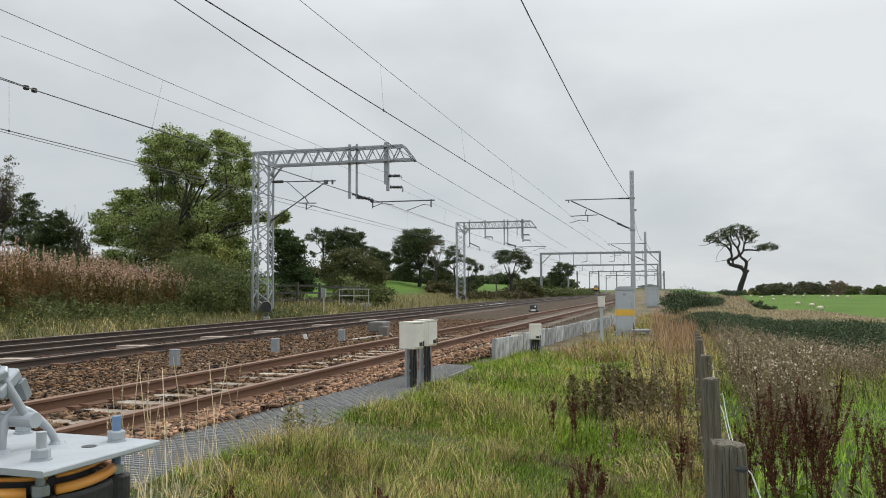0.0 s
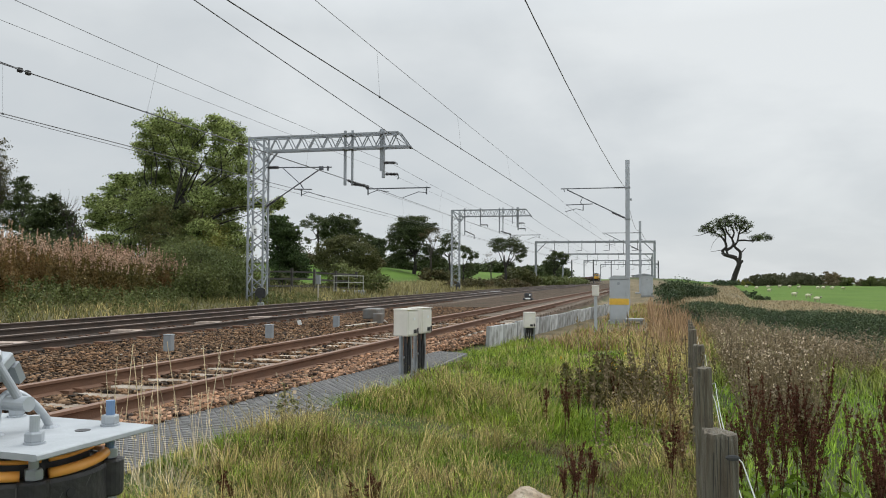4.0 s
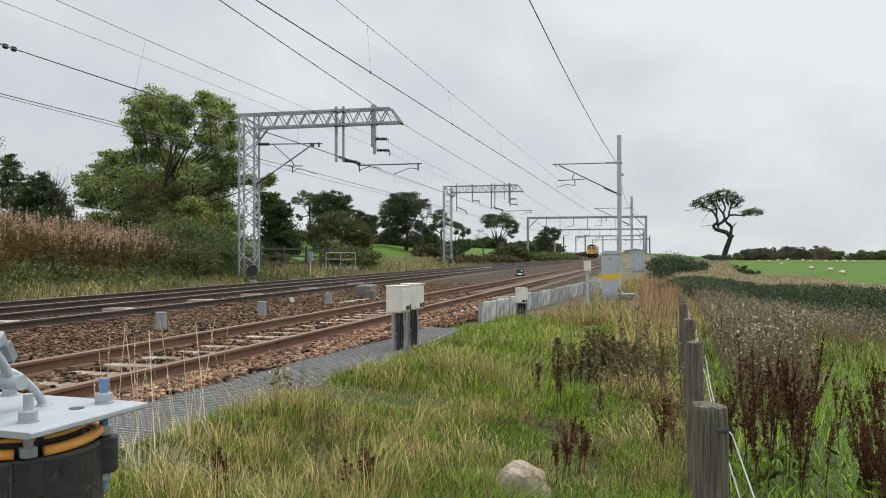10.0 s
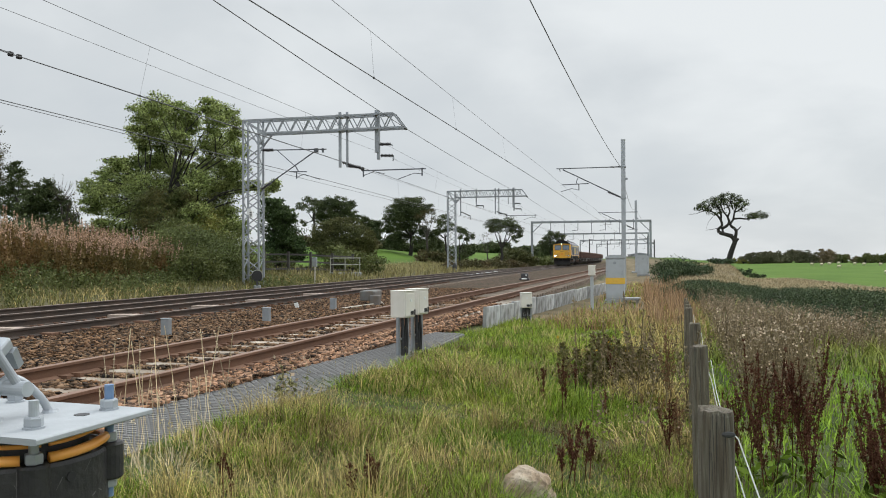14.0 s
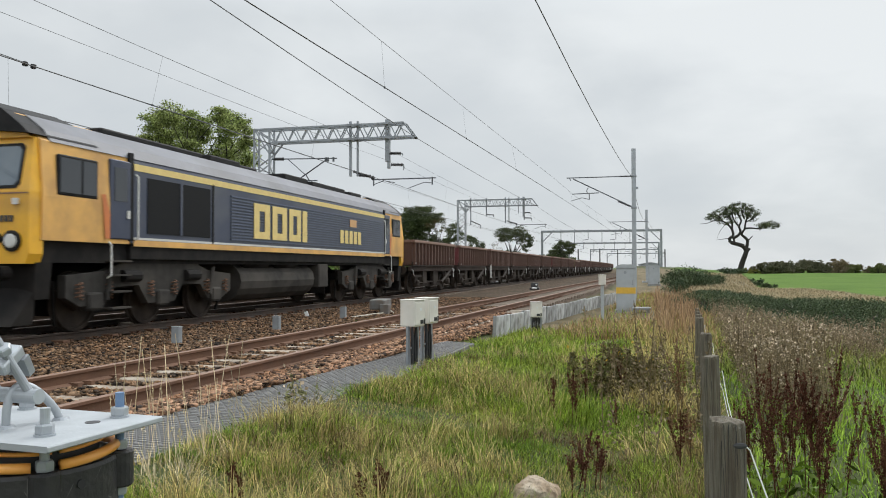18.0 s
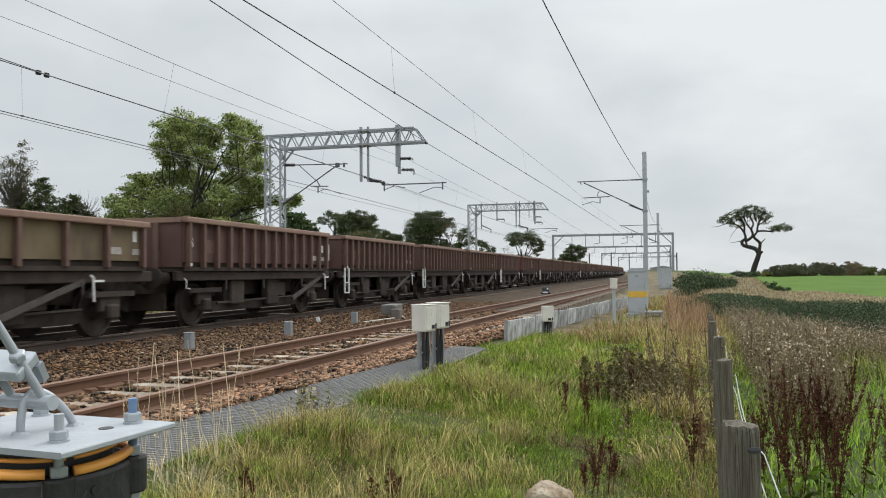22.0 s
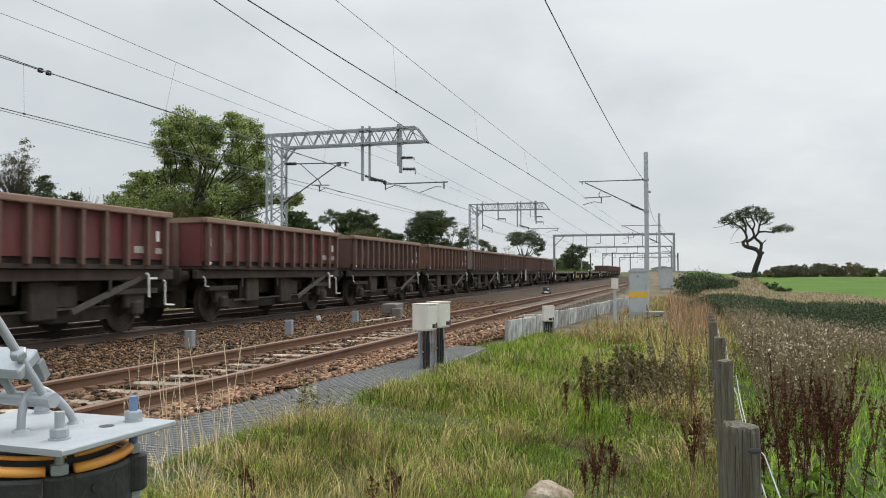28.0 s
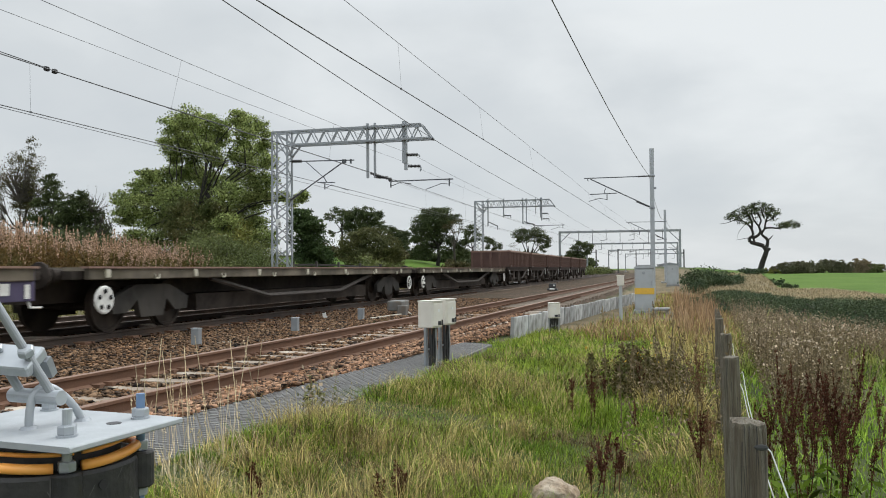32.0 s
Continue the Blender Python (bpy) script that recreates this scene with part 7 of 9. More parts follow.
shrubs("gorse_thicket", "rounded dark gorse mound beside the line", [(2.7, 63, 1.1, 1.8, 1.25), (3.6, 64, 1.3, 1.8, 1.35), (4.6, 66, 1.2, 1.8, 1.0), (2.2, 55, 1.0, 1.4, 0.9), (5.5, 68, 1.1, 1.8, 0.7)], GORSE, 30, 0.075, 305, "gorse", 0.2, 80)
shrubs("gorse_thicket", "small dark bushes round the lone tree", [(8.3, 84, 0.9, 1, 0.6), (9.6, 86, 0.8, 1, 0.5), (11.4, 88, 0.9, 1, 0.6), (12.6, 86, 0.8, 1.0, 0.45)], GORSE, 36, 0.12, 307, "gorse")
P = clumped(scatter(26000, 311, lambda y: (0.05 * y, 0.31 * y - 0.0032 * max(0, y - 46) * y), 44.0, 84.0, 1.0), 0.09, -0.42, 19)
blades("straw_grass", "pale dry grass on the rise below the lone tree", P, 0.12, 0.38, 0.022, 1.0, STRAW_BEIGE, 312)

# the lone wind-bent tree: a crooked trunk, twisting limbs and a flat thin crown
lone = thing("lone_tree", "lone crooked dark tree with a sparse flat crown", "tree", pose(10.42, 91, 0.28))
g = Geo()


def limb(pts, r0, r1, n=8):
    """A crooked limb through points (across, up), softened by one more point between each two."""
    p = [Vector((a * 0.0203, 0.10 * math.sin(a * 0.05 + b * 0.03), b * 0.0203)) for a, b in pts]
    q = [p[0]]
    for k in range(1, len(p)):
        before, after = p[max(0, k - 2)], p[min(len(p) - 1, k + 1)]
        q += [(p[k - 1] + p[k]) * 0.5625 - (before + after) * 0.0625, p[k]]
    for k, (a, b) in enumerate(zip(q, q[1:])):
        t0, t1 = k / (len(q) - 1), (k + 1) / (len(q) - 1)
        g.tube(a, b, r0 + (r1 - r0) * t0, r0 + (r1 - r0) * t1, n=n)
    return q[-1]


limb([(-4, -40), (2, 30), (12, 70), (24, 105), (34, 135)], 0.33, 0.24, 12)
limb([(34, 130), (44, 138), (50, 142)], 0.20, 0.12)
part("trunk", g, BARK_DARK, lone)
g = Geo()
ends = [limb([(32, 128), (18, 155), (-20, 168), (-48, 178), (-52, 198), (-34, 212), (-40, 245), (-62, 275), (-85, 290), (-120, 300)], 0.26, 0.05),
        limb([(-36, 205), (-28, 180)], 0.10, 0.12), limb([(-34, 200), (-10, 212), (5, 235), (-4, 262), (8, 290), (-8, 330), (-20, 350)], 0.17, 0.05),
        limb([(30, 135), (40, 185), (22, 205), (8, 222), (24, 245), (30, 285), (44, 320), (60, 345)], 0.18, 0.05), limb([(40, 185), (52, 196), (64, 210)], 0.09, 0.03),
        limb([(24, 250), (60, 252), (95, 248), (130, 262), (165, 270), (195, 260)], 0.11, 0.02), limb([(30, 285), (62, 300), (85, 318)], 0.08, 0.03),
        limb([(-40, 245), (-38, 285), (-55, 320), (-70, 345)], 0.12, 0.04), limb([(-85, 290), (-110, 320), (-140, 330)], 0.07, 0.03),
        limb([(-4, 262), (-30, 300), (-38, 350), (-20, 380)], 0.10, 0.03), limb([(24, 300), (10, 345), (20, 380)], 0.08, 0.03),
        limb([(-120, 300), (-165, 282), (-205, 278)], 0.045, 0.012, 5), limb([(-55, 200), (-85, 195), (-120, 190)], 0.04, 0.010, 5), limb([(-70, 275), (-100, 240), (-115, 200)], 0.03, 0.008, 5)]
starts = ends + [Vector((a * 0.0203, 0, b * 0.0203)) for a, b in ((-62, 275), (-8, 330), (44, 320), (-55, 320), (95, 248), (130, 262), (-38, 330), (10, 345), (62, 300), (-110, 310))]
tips = []
rl = np.random.default_rng(331)
for cx, cz, rx, rz, n in ((-110, 320, 55, 24, 24), (-60, 350, 55, 26, 34), (0, 366, 60, 22, 36), (60, 335, 38, 26, 22), (-20, 325, 70, 22, 26), (115, 262, 30, 14, 14), (155, 268, 42, 20, 30), (60, 300, 30, 14, 8), (-70, 290, 40, 16, 12), (-150, 312, 28, 14, 10)):
    for k in range(int(n * 1.7)):
        a, r = rl.uniform(0, 6.283), rl.random() ** 0.5
        tips.append(Vector(((cx + rx * r * math.cos(a)) * 0.0203, rl.normal(0, 0.8), (cz + rz * r * math.sin(a)) * 0.0203)))
for p in tips:
    s = min(starts, key=lambda q: (q - p).length)
    m = s.lerp(p, 0.5) + Vector(rl.normal(0, 0.14, 3))
    g.tube(s, m, 0.030, 0.020, n=5).tube(m, p, 0.020, 0.010, n=5)
part("branchwork", g, BARK_DARK, lone)
c = np.repeat(np.array([tuple(p) for p in tips]), 13, axis=0) + rl.normal(0, 1, (len(tips) * 13, 3)) * np.array([0.14, 0.2, 0.08])
part("crown", quads("crown", c, 0.085, LEAF_DARK, 333), None, lone)

# the distant wood and hedges
# belt leaves are lightened: the haze of distance is put into their colour
LEAF_HAZED = leaf_mat("hazed belt leaves", (0.105, 0.112, 0.062), (0.155, 0.148, 0.085), 0.3, thin=0.2)
LEAF_FADED = leaf_mat("faded brown leaves", (0.20, 0.155, 0.09), (0.14, 0.12, 0.07), 0.3, thin=0.25)
for k in range(36):
    u = k / 35
    x, y = 30.5 + 52 * u + rl.uniform(-0.5, 0.5), 262 + rl.uniform(-6, 6)
    h = 1.7 if k < 3 else rl.uniform(3.0, 4.4) if k < 17 else rl.uniform(4.2, 5.0) if k in (18, 19, 20) else rl.uniform(2.2, 3.3) if k < 33 else 6.0
    leaf = LEAF_YELLOW if k < 3 else LEAF_HAZED if k < 17 or k > 32 else LEAF_FADED if k in (18, 19, 20, 24) else LEAF_MID
    lobes = [(rl.uniform(-1.7, 1.7), h * (0.12 + 0.68 * j / 8), rl.uniform(0.22, 0.34) * h * (1.15 - 0.5 * j / 8)) for j in range(9)]
    crown_tree("distant_tree", "small dark tree in the distant shelter belt" if leaf is LEAF_HAZED else "pale browning tree in the distant shelter belt" if leaf is LEAF_FADED else "low green tree in the distant shelter belt", x, y, ground_z(x, y),
               lobes, leaf, BARK_DARK, 0.15, 400 + k, 0.20, 10, 26, 0.3, thin=0.45 if leaf is LEAF_FADED else 0.0, twigs=leaf is LEAF_FADED)
shrubs("hedge_shrub", "hedge at the far end of the pasture", [(80 + 4 * k, 268, 3.2, 2, 2.6) for k in range(16)], LEAF_BROWN, 20, 0.4, 451)
shrubs("far_woodland", "low dark woodland along the horizon", [(-150 + 7.5 * k, 300 + 10 * math.sin(k), 6, 4, 3.0 + 1.2 * math.sin(k * 2.1)) for k in range(17)], LEAF_DARK, 12, 0.7, 453, "woodland")
shed = thing("distant_building", "low pale grey building beyond the line", "building", pose(2.4, 262, 0.2, 0, 0, 8))
part("wall", Geo().box(-3, -3, -1, 3, 3, 2.0), CAB_GREY, shed)
part("roof", Geo().prism([(-3.2, 2.0), (3.2, 2.0), (3.2, 2.15), (0, 2.7), (-3.2, 2.15)], -3.3, 3.3), STEEL_GREY, shed)

# sheep that trot off to the right
WOOL = mat("sheep wool", (0.76, 0.69, 0.53), 0.95, second=(0.60, 0.53, 0.40), scale=9, bump=0.6, bump_scale=14)
HEAD = mat("sheep face", (0.30, 0.26, 0.22), 0.9)
SHEEP = []


def build_sheep():
    s = thing("sheep", "woolly cream sheep on the green pasture", "sheep", group="flock of sheep")
    part("body", Geo().ball((0, 0, 0.55), 0.44, 0.23, 0.25, 12), WOOL, s, smooth=True)
    part("head", Geo().ball((0.5, 0, 0.70), 0.17, 0.10, 0.12, 8), HEAD, s, smooth=True)
    for x in (-0.3, 0.3):
        for y in (-0.13, 0.13):
            part("leg", Geo().tube((x, y, 0), (x, y, 0.45), 0.035, n=6), HEAD, s)
    part("tail", Geo().ball((-0.46, 0, 0.55), 0.06, 0.05, 0.12, 6), WOOL, s)
    return s


first = build_sheep()
for k, (x, y) in enumerate(((28.4, 223.2), (30.6, 220.4), (34.4, 226.9), (37.9, 230.4), (39.8, 227.0), (41.2, 222.2), (30.7, 201.2), (45.1, 218.9), (46.3, 218.6), (47.8, 215.8), (49.7, 213.3), (27.1, 151.1), (26.5, 136.4), (23.6, 116.1))):
    SHEEP.append((first if k == 0 else copy_thing(first, Matrix()), x, y))


# ---- the train: local y runs back from each vehicle's front, x = 0 is the middle of the track ----
LOCO_YELLOW = mat("weathered yellow paint", (0.86, 0.47, 0.035), 0.40, second=(0.76, 0.38, 0.035), scale=4, third=(0.42, 0.24, 0.08), third_scale=1.2, third_amount=0.55)
LOCO_SIDE = mat("pale orange cab paint", (0.80, 0.46, 0.13), 0.5, second=(0.68, 0.38, 0.12), scale=5, third=(0.36, 0.20, 0.09), third_scale=1.5, third_amount=0.5)
SWOOSH = mat("orange-red flash", (0.62, 0.20, 0.06), 0.5, second=(0.5, 0.16, 0.06), scale=8)
LOCO_BLUE = mat("dark blue paint", (0.040, 0.050, 0.088), 0.38, second=(0.055, 0.065, 0.100), scale=3, third=(0.11, 0.115, 0.13), third_scale=0.8, third_amount=0.5)
LOCO_ROOF = mat("dusty grey roof paint", (0.145, 0.150, 0.175), 0.5, second=(0.185, 0.19, 0.21), scale=2.5, third=(0.10, 0.10, 0.105), third_scale=0.7, third_amount=0.6)
LOCO_LETTER = mat("pale yellow lettering", (0.80, 0.63, 0.24), 0.5, second=(0.68, 0.50, 0.20), scale=6)
LOCO_FRAME = mat("sooty underframe", (0.012, 0.0115, 0.0115), 0.75, second=(0.020, 0.018, 0.017), scale=6, third=(0.036, 0.032, 0.028), third_scale=1.5, third_amount=0.5, spec=0.15)
BOGIE_GREY = mat("dusty bogie frame", (0.052, 0.049, 0.045), 0.85, second=(0.028, 0.026, 0.024), scale=5, third=(0.11, 0.098, 0.085), third_scale=1.3, spec=0.15)
DARK_GLASS = mat("tinted cab glass", (0.03, 0.035, 0.042), 0.06, spec=0.8)
# the windscreens' blue-grey base has the sky's reflection painted in
SCREEN = mat("windscreen glass", (0.11, 0.145, 0.18), 0.04, second=(0.16, 0.19, 0.22), scale=1.6, spec=0.9)
BLACK_PAINT = mat("black paint", (0.014, 0.014, 0.015), 0.55, second=(0.03, 0.028, 0.027), scale=6, spec=0.15)
GRILLE = mat("black intake grille", (0.012, 0.013, 0.014), 0.7, second=(0.02, 0.02, 0.022), scale=30, spec=0.15)
LAMP_LIT = mat("lit headlamp", (1.0, 0.96, 0.85), 0.3, glow=12.0, emit=(1.0, 0.93, 0.78))
LAMP_OFF = mat("unlit lamp", (0.62, 0.62, 0.60), 0.15)
WHITE = mat("white paint", (0.75, 0.75, 0.72), 0.5, second=(0.58, 0.57, 0.53), scale=8)
STEP_PAINT = mat("grimy white paint", (0.42, 0.39, 0.36), 0.7, second=(0.22, 0.19, 0.17), scale=9)
FADED_PRINT = mat("faded print", (0.155, 0.085, 0.068), 0.75, second=(0.09, 0.045, 0.038), scale=14, amount=0.9)
CHALK = mat("yellowish chalk", (0.55, 0.47, 0.33), 0.9, second=(0.38, 0.28, 0.2), scale=20)
WAGON_COLOURS = [
    mat("maroon wagon paint", (0.076, 0.034, 0.028), 0.7, second=(0.050, 0.025, 0.022), scale=3, third=(0.132, 0.076, 0.056), third_scale=0.9, third_amount=0.55, bump=0.25, bump_scale=8, stretch=(1.0, 2.2, 0.7)),
    mat("faded red wagon paint", (0.145, 0.020, 0.026), 0.65, second=(0.080, 0.026, 0.025), scale=1.3, amount=0.95, third=(0.115, 0.058, 0.045), third_scale=0.8, third_amount=0.7, bump=0.25, bump_scale=8, stretch=(1.0, 2.2, 0.7)),
    mat("rust brown wagon paint", (0.104, 0.056, 0.041), 0.75, second=(0.070, 0.037, 0.030), scale=3, third=(0.185, 0.112, 0.074), third_scale=1.0, third_amount=0.6, bump=0.25, bump_scale=8, stretch=(1.0, 2.2, 0.7)),
    mat("tan and olive wagon paint", (0.165, 0.125, 0.068), 0.75, second=(0.075, 0.050, 0.035), scale=1.6, amount=0.9, third=(0.21, 0.16, 0.09), third_scale=0.7, third_amount=0.5, bump=0.25, bump_scale=8, stretch=(1.0, 1.5, 0.8)),
    mat("faded grey wagon paint", (0.19, 0.170, 0.150), 0.75, second=(0.125, 0.10, 0.085), scale=2.4, third=(0.23, 0.21, 0.19), third_scale=0.8, third_amount=0.5, bump=0.25, bump_scale=8, stretch=(1.0, 2.2, 0.7)),
    mat("orange-brown wagon paint", (0.150, 0.066, 0.042), 0.75, second=(0.095, 0.043, 0.032), scale=2.4, third=(0.20, 0.105, 0.065), third_scale=0.8, third_amount=0.5, bump=0.25, bump_scale=8, stretch=(1.0, 2.2, 0.7)),
]
RIM_RUST = mat("worn tan top rail", (0.250, 0.155, 0.118), 0.75, second=(0.165, 0.092, 0.072), scale=7, third=(0.288, 0.194, 0.130), third_scale=1.4)
RIB_RUST = mat("rusted rib", (0.132, 0.074, 0.057), 0.75, second=(0.080, 0.042, 0.034), scale=5, third=(0.185, 0.115, 0.086), third_scale=1.2)
SOLEBAR = mat("grimy solebar", (0.056, 0.043, 0.037), 0.8, second=(0.032, 0.023, 0.021), scale=5, third=(0.085, 0.066, 0.054), third_scale=1.2, spec=0.15)
CHASSIS = mat("oily brown-black running gear", (0.034, 0.028, 0.024), 0.85, second=(0.060, 0.050, 0.043), scale=7, third=(0.100, 0.080, 0.066), third_scale=1.3, third_amount=0.5, spec=0.15)
BRACE = mat("dusty brace", (0.080, 0.068, 0.060), 0.8, second=(0.045, 0.038, 0.034), scale=6)
DECK_STEEL = mat("worn flat wagon deck", (0.098, 0.083, 0.055), 0.75, second=(0.06, 0.05, 0.042), scale=4, third=(0.24, 0.20, 0.15), third_scale=1.3, third_amount=0.75)
POCKET = mat("pale spigot", (0.55, 0.52, 0.42), 0.6, second=(0.35, 0.32, 0.25), scale=12)
CANISTER = mat("yellow canister", (0.65, 0.47, 0.07), 0.5)
PURPLE = mat("dark purple end plate", (0.075, 0.06, 0.12), 0.6, second=(0.05, 0.04, 0.08), scale=4)


def wheel_geo(r, width=0.13):
    """One railway wheel with flange, rim and dished web, its axle along x, outer face towards +x."""
    b = pose(0, 0, 0, 0, 90, 0)
    return Geo().lathe([(r + 0.028, -width * 0.5), (r + 0.028, -width * 0.28), (r, -width * 0.2), (r, width * 0.5), (r - 0.06, width * 0.5),
                        (r - 0.08, width * 0.15), (0.17, width * 0.05), (0.15, width * 0.6), (0.06, width * 0.7)], 20, base=b)


WHEEL_L, WHEEL_S = wheel_geo(0.53).mesh("wheel", CHASSIS), wheel_geo(0.47).mesh("wheel", CHASSIS)


def wheels_at(parent, mesh, r, y):
    part("wheel", mesh, None, parent, at=pose(0.75, y, r))
    part("wheel", mesh, None, parent, at=pose(-0.75, y, r, 0, 0, 180))
    part("axle", Geo().tube((-0.75, y, r), (0.75, y, r), 0.075, n=8), CHASSIS, parent)


def buffer_geo(x, y, z, ahead):
    b = pose(x, y, z, 90 * ahead, 0, 0)
    return Geo().lathe([(0.12, -0.02), (0.12, 0.18), (0.07, 0.2), (0.07, 0.38), (0.23, 0.40), (0.22, 0.43)], 14, base=b)


# the locomotive
def build_locomotive():
    loco = thing("locomotive", "dark blue and yellow diesel freight locomotive with lit headlamps", "locomotive")
    hood = [(-1.32, 1.60), (1.32, 1.60), (1.32, 3.00), (1.27, 3.20), (-1.27, 3.20), (-1.32, 3.00)]
    part("body", Geo().prism(hood, 2.55, 17.65), LOCO_BLUE, loco, "dark blue engine room body")
    roof = [(1.275, 3.19), (1.13, 3.40), (0.78, 3.66), (0.34, 3.78), (-0.34, 3.78), (-0.78, 3.66), (-1.13, 3.40), (-1.275, 3.19)]
    roof = [(x * 1.012, z + 0.012) for x, z in roof]
    part("roof", Geo().prism(roof, 0.5, 19.7), LOCO_ROOF, loco, "dusty grey curved roof")
    for y0, y1, h in ((2.6, 6.2, 3.83), (6.5, 8.0, 3.86), (10.6, 12.2, 3.88), (12.6, 15.4, 3.86), (15.9, 17.0, 3.84)):
        part("roof_hatch", Geo().box(-0.62, y0, 3.7, 0.62, y1, h, bevel=0.03), BLACK_PAINT, loco)
    part("exhaust_stack", Geo().box(-0.25, 8.6, 3.7, 0.25, 9.6, 3.9, bevel=0.04), BLACK_PAINT, loco)
    for end in (0, 1):
        # each cab is built for the front, and turned for the rear
        m = Matrix() if end == 0 else Matrix.Translation((0, 20.2, 0)) @ pose(0, 0, 0, 0, 0, 180)
        nose = [(-1.30, 1.58), (1.30, 1.58), (1.32, 2.30), (1.27, 3.20), (0.78, 3.66), (0.34, 3.80), (-0.34, 3.80), (-0.78, 3.66), (-1.27, 3.20), (-1.32, 2.30)]
        cab = part("cab", Geo().prism(nose, 0.30, 2.55), LOCO_SIDE, loco, "orange-yellow driving cab", at=m)
        face = Geo()
        # the face: lower panel, sloped window band and the brow above it
        face.prism([(-1.22, 1.20), (1.22, 1.20), (1.28, 1.36), (1.29, 2.36), (-1.29, 2.36), (-1.28, 1.36)], 0.05, 0.36)
        face.add([(-1.29, 0.05, 2.36), (1.29, 0.05, 2.36), (1.22, 0.22, 3.24), (-1.22, 0.22, 3.24), (-1.29, 0.36, 2.36), (1.29, 0.36, 2.36), (1.22, 0.36, 3.24), (-1.22, 0.36, 3.24)],
                 [(0, 1, 2, 3), (7, 6, 5, 4), (1, 5, 6, 2), (4, 0, 3, 7), (3, 2, 6, 7)])
        part("front_panel", face, LOCO_YELLOW, cab, "weathered yellow front end")
        brow = [(1.25, 3.28), (1.05, 3.46), (0.72, 3.70), (0.34, 3.87), (-0.34, 3.87), (-0.72, 3.70), (-1.05, 3.46), (-1.25, 3.28), (-0.75, 3.33), (-0.25, 3.38), (0.25, 3.38), (0.75, 3.33)]
        part("upper_panel", Geo().prism([(-1.21, 3.23), (1.21, 3.23), (0.9, 3.42), (-0.9, 3.42)], 0.16, 0.4), LOCO_YELLOW, cab)
        part("brow", Geo().prism(brow, 0.06, 1.7), BLACK_PAINT, cab, "black roof brow")
        for x0, x1 in ((-1.10, -0.08), (0.08, 1.10)):
            rim, pane = Geo(), Geo()
            d = lambda z: 0.05 + 0.17 * (z - 2.36) / 0.88
            for a, b_, off, gg in ((x0, x1, 0.012, rim), (x0 + 0.05, x1 - 0.05, 0.022, pane)):
                z0, z1 = (2.40, 3.14) if gg is rim else (2.45, 3.09)
                pts = [(a + 0.07, z0), (b_ - 0.07, z0), (b_, z0 + 0.07), (b_, z1 - 0.07), (b_ - 0.07, z1), (a + 0.07, z1), (a, z1 - 0.07), (a, z0 + 0.07)]
                front = [(x, d(z) - off, z) for x, z in pts]
                back = [(x, d(z) + 0.02, z) for x, z in pts]
                gg.add(front + back, [tuple(range(8))] + [(i, i + 8, (i + 1) % 8 + 8, (i + 1) % 8) for i in range(8)])
            win = part("windscreen", rim, BLACK_PAINT, cab)
            part("pane", pane, SCREEN, win, "glass with a sky reflection in its colour")
        for sx in (1, -1):
            for y0, y1 in ((0.62, 1.62),):
                fr = part("side_window", Geo().box(sx * 1.30 - 0.03, y0, 2.34, sx * 1.30 + 0.03, y1, 3.02, bevel=0.02), BLACK_PAINT, cab)
                part("pane", Geo().box(sx * 1.336 - 0.006, y0 + 0.05, 2.39, sx * 1.336 + 0.006, y1 - 0.45, 2.97), DARK_GLASS, fr)
                part("pane", Geo().box(sx * 1.336 - 0.006, y1 - 0.40, 2.39, sx * 1.336 + 0.006, y1 - 0.05, 2.97), DARK_GLASS, fr)
            part("front_lamp_housing", Geo().lathe([(0.17, 0), (0.17, 0.05), (0.145, 0.06)], 18, base=pose(sx * 0.98, 0.06, 1.56, 90, 0, 0)), BLACK_PAINT, cab)
            lit = end == 0 and sx == -1
            part("headlamp", Geo().lathe([(0.115, 0.05), (0.115, 0.07), (0.09, 0.08)], 18, base=pose(sx * 0.98, 0.06, 1.56, 90, 0, 0)), LAMP_LIT if lit else LAMP_OFF, cab, "round headlamp")
            part("marker_lamp", Geo().lathe([(0.085, 0.0), (0.085, 0.05), (0.06, 0.055)], 14, base=pose(sx * 0.70, 0.06, 1.61, 90, 0, 0)), BLACK_PAINT, cab)
            part("marker_lens", Geo().lathe([(0.05, 0.055), (0.05, 0.06)], 12, base=pose(sx * 0.70, 0.06, 1.61, 90, 0, 0)), LAMP_OFF, cab)
            part("lamp_bracket", Geo().box(sx * 1.05 - 0.05, 0.0, 2.14, sx * 1.05 + 0.05, 0.06, 2.24), LAMP_OFF, cab)
            # door with handrails, and the black gap behind the cab
            part("cab_door", Geo().box(sx * 1.29 - 0.04, 1.95, 1.66, sx * 1.29 + 0.04, 2.55, 3.12, bevel=0.02), LOCO_BLUE, cab, "dark blue cab door")
            part("door_window", Geo().box(sx * 1.332 - 0.006, 2.06, 2.36, sx * 1.332 + 0.006, 2.42, 2.98), DARK_GLASS, cab)
            part("door_gap", Geo().box(sx * 1.30 - 0.03, 2.50, 1.64, sx * 1.30 + 0.028, 2.62, 3.30), BLACK_PAINT, cab)
            part("handrail", Geo().path([(sx * 1.33, 2.68, 1.66), (sx * 1.39, 2.68, 1.70), (sx * 1.39, 2.68, 2.86), (sx * 1.33, 2.68, 2.90)], 0.018), WHITE, cab)
            part("handrail", Geo().path([(sx * 1.30, 1.92, 0.95), (sx * 1.38, 1.92, 1.0), (sx * 1.38, 1.92, 1.55), (sx * 1.33, 1.92, 1.60)], 0.016), WHITE, cab)
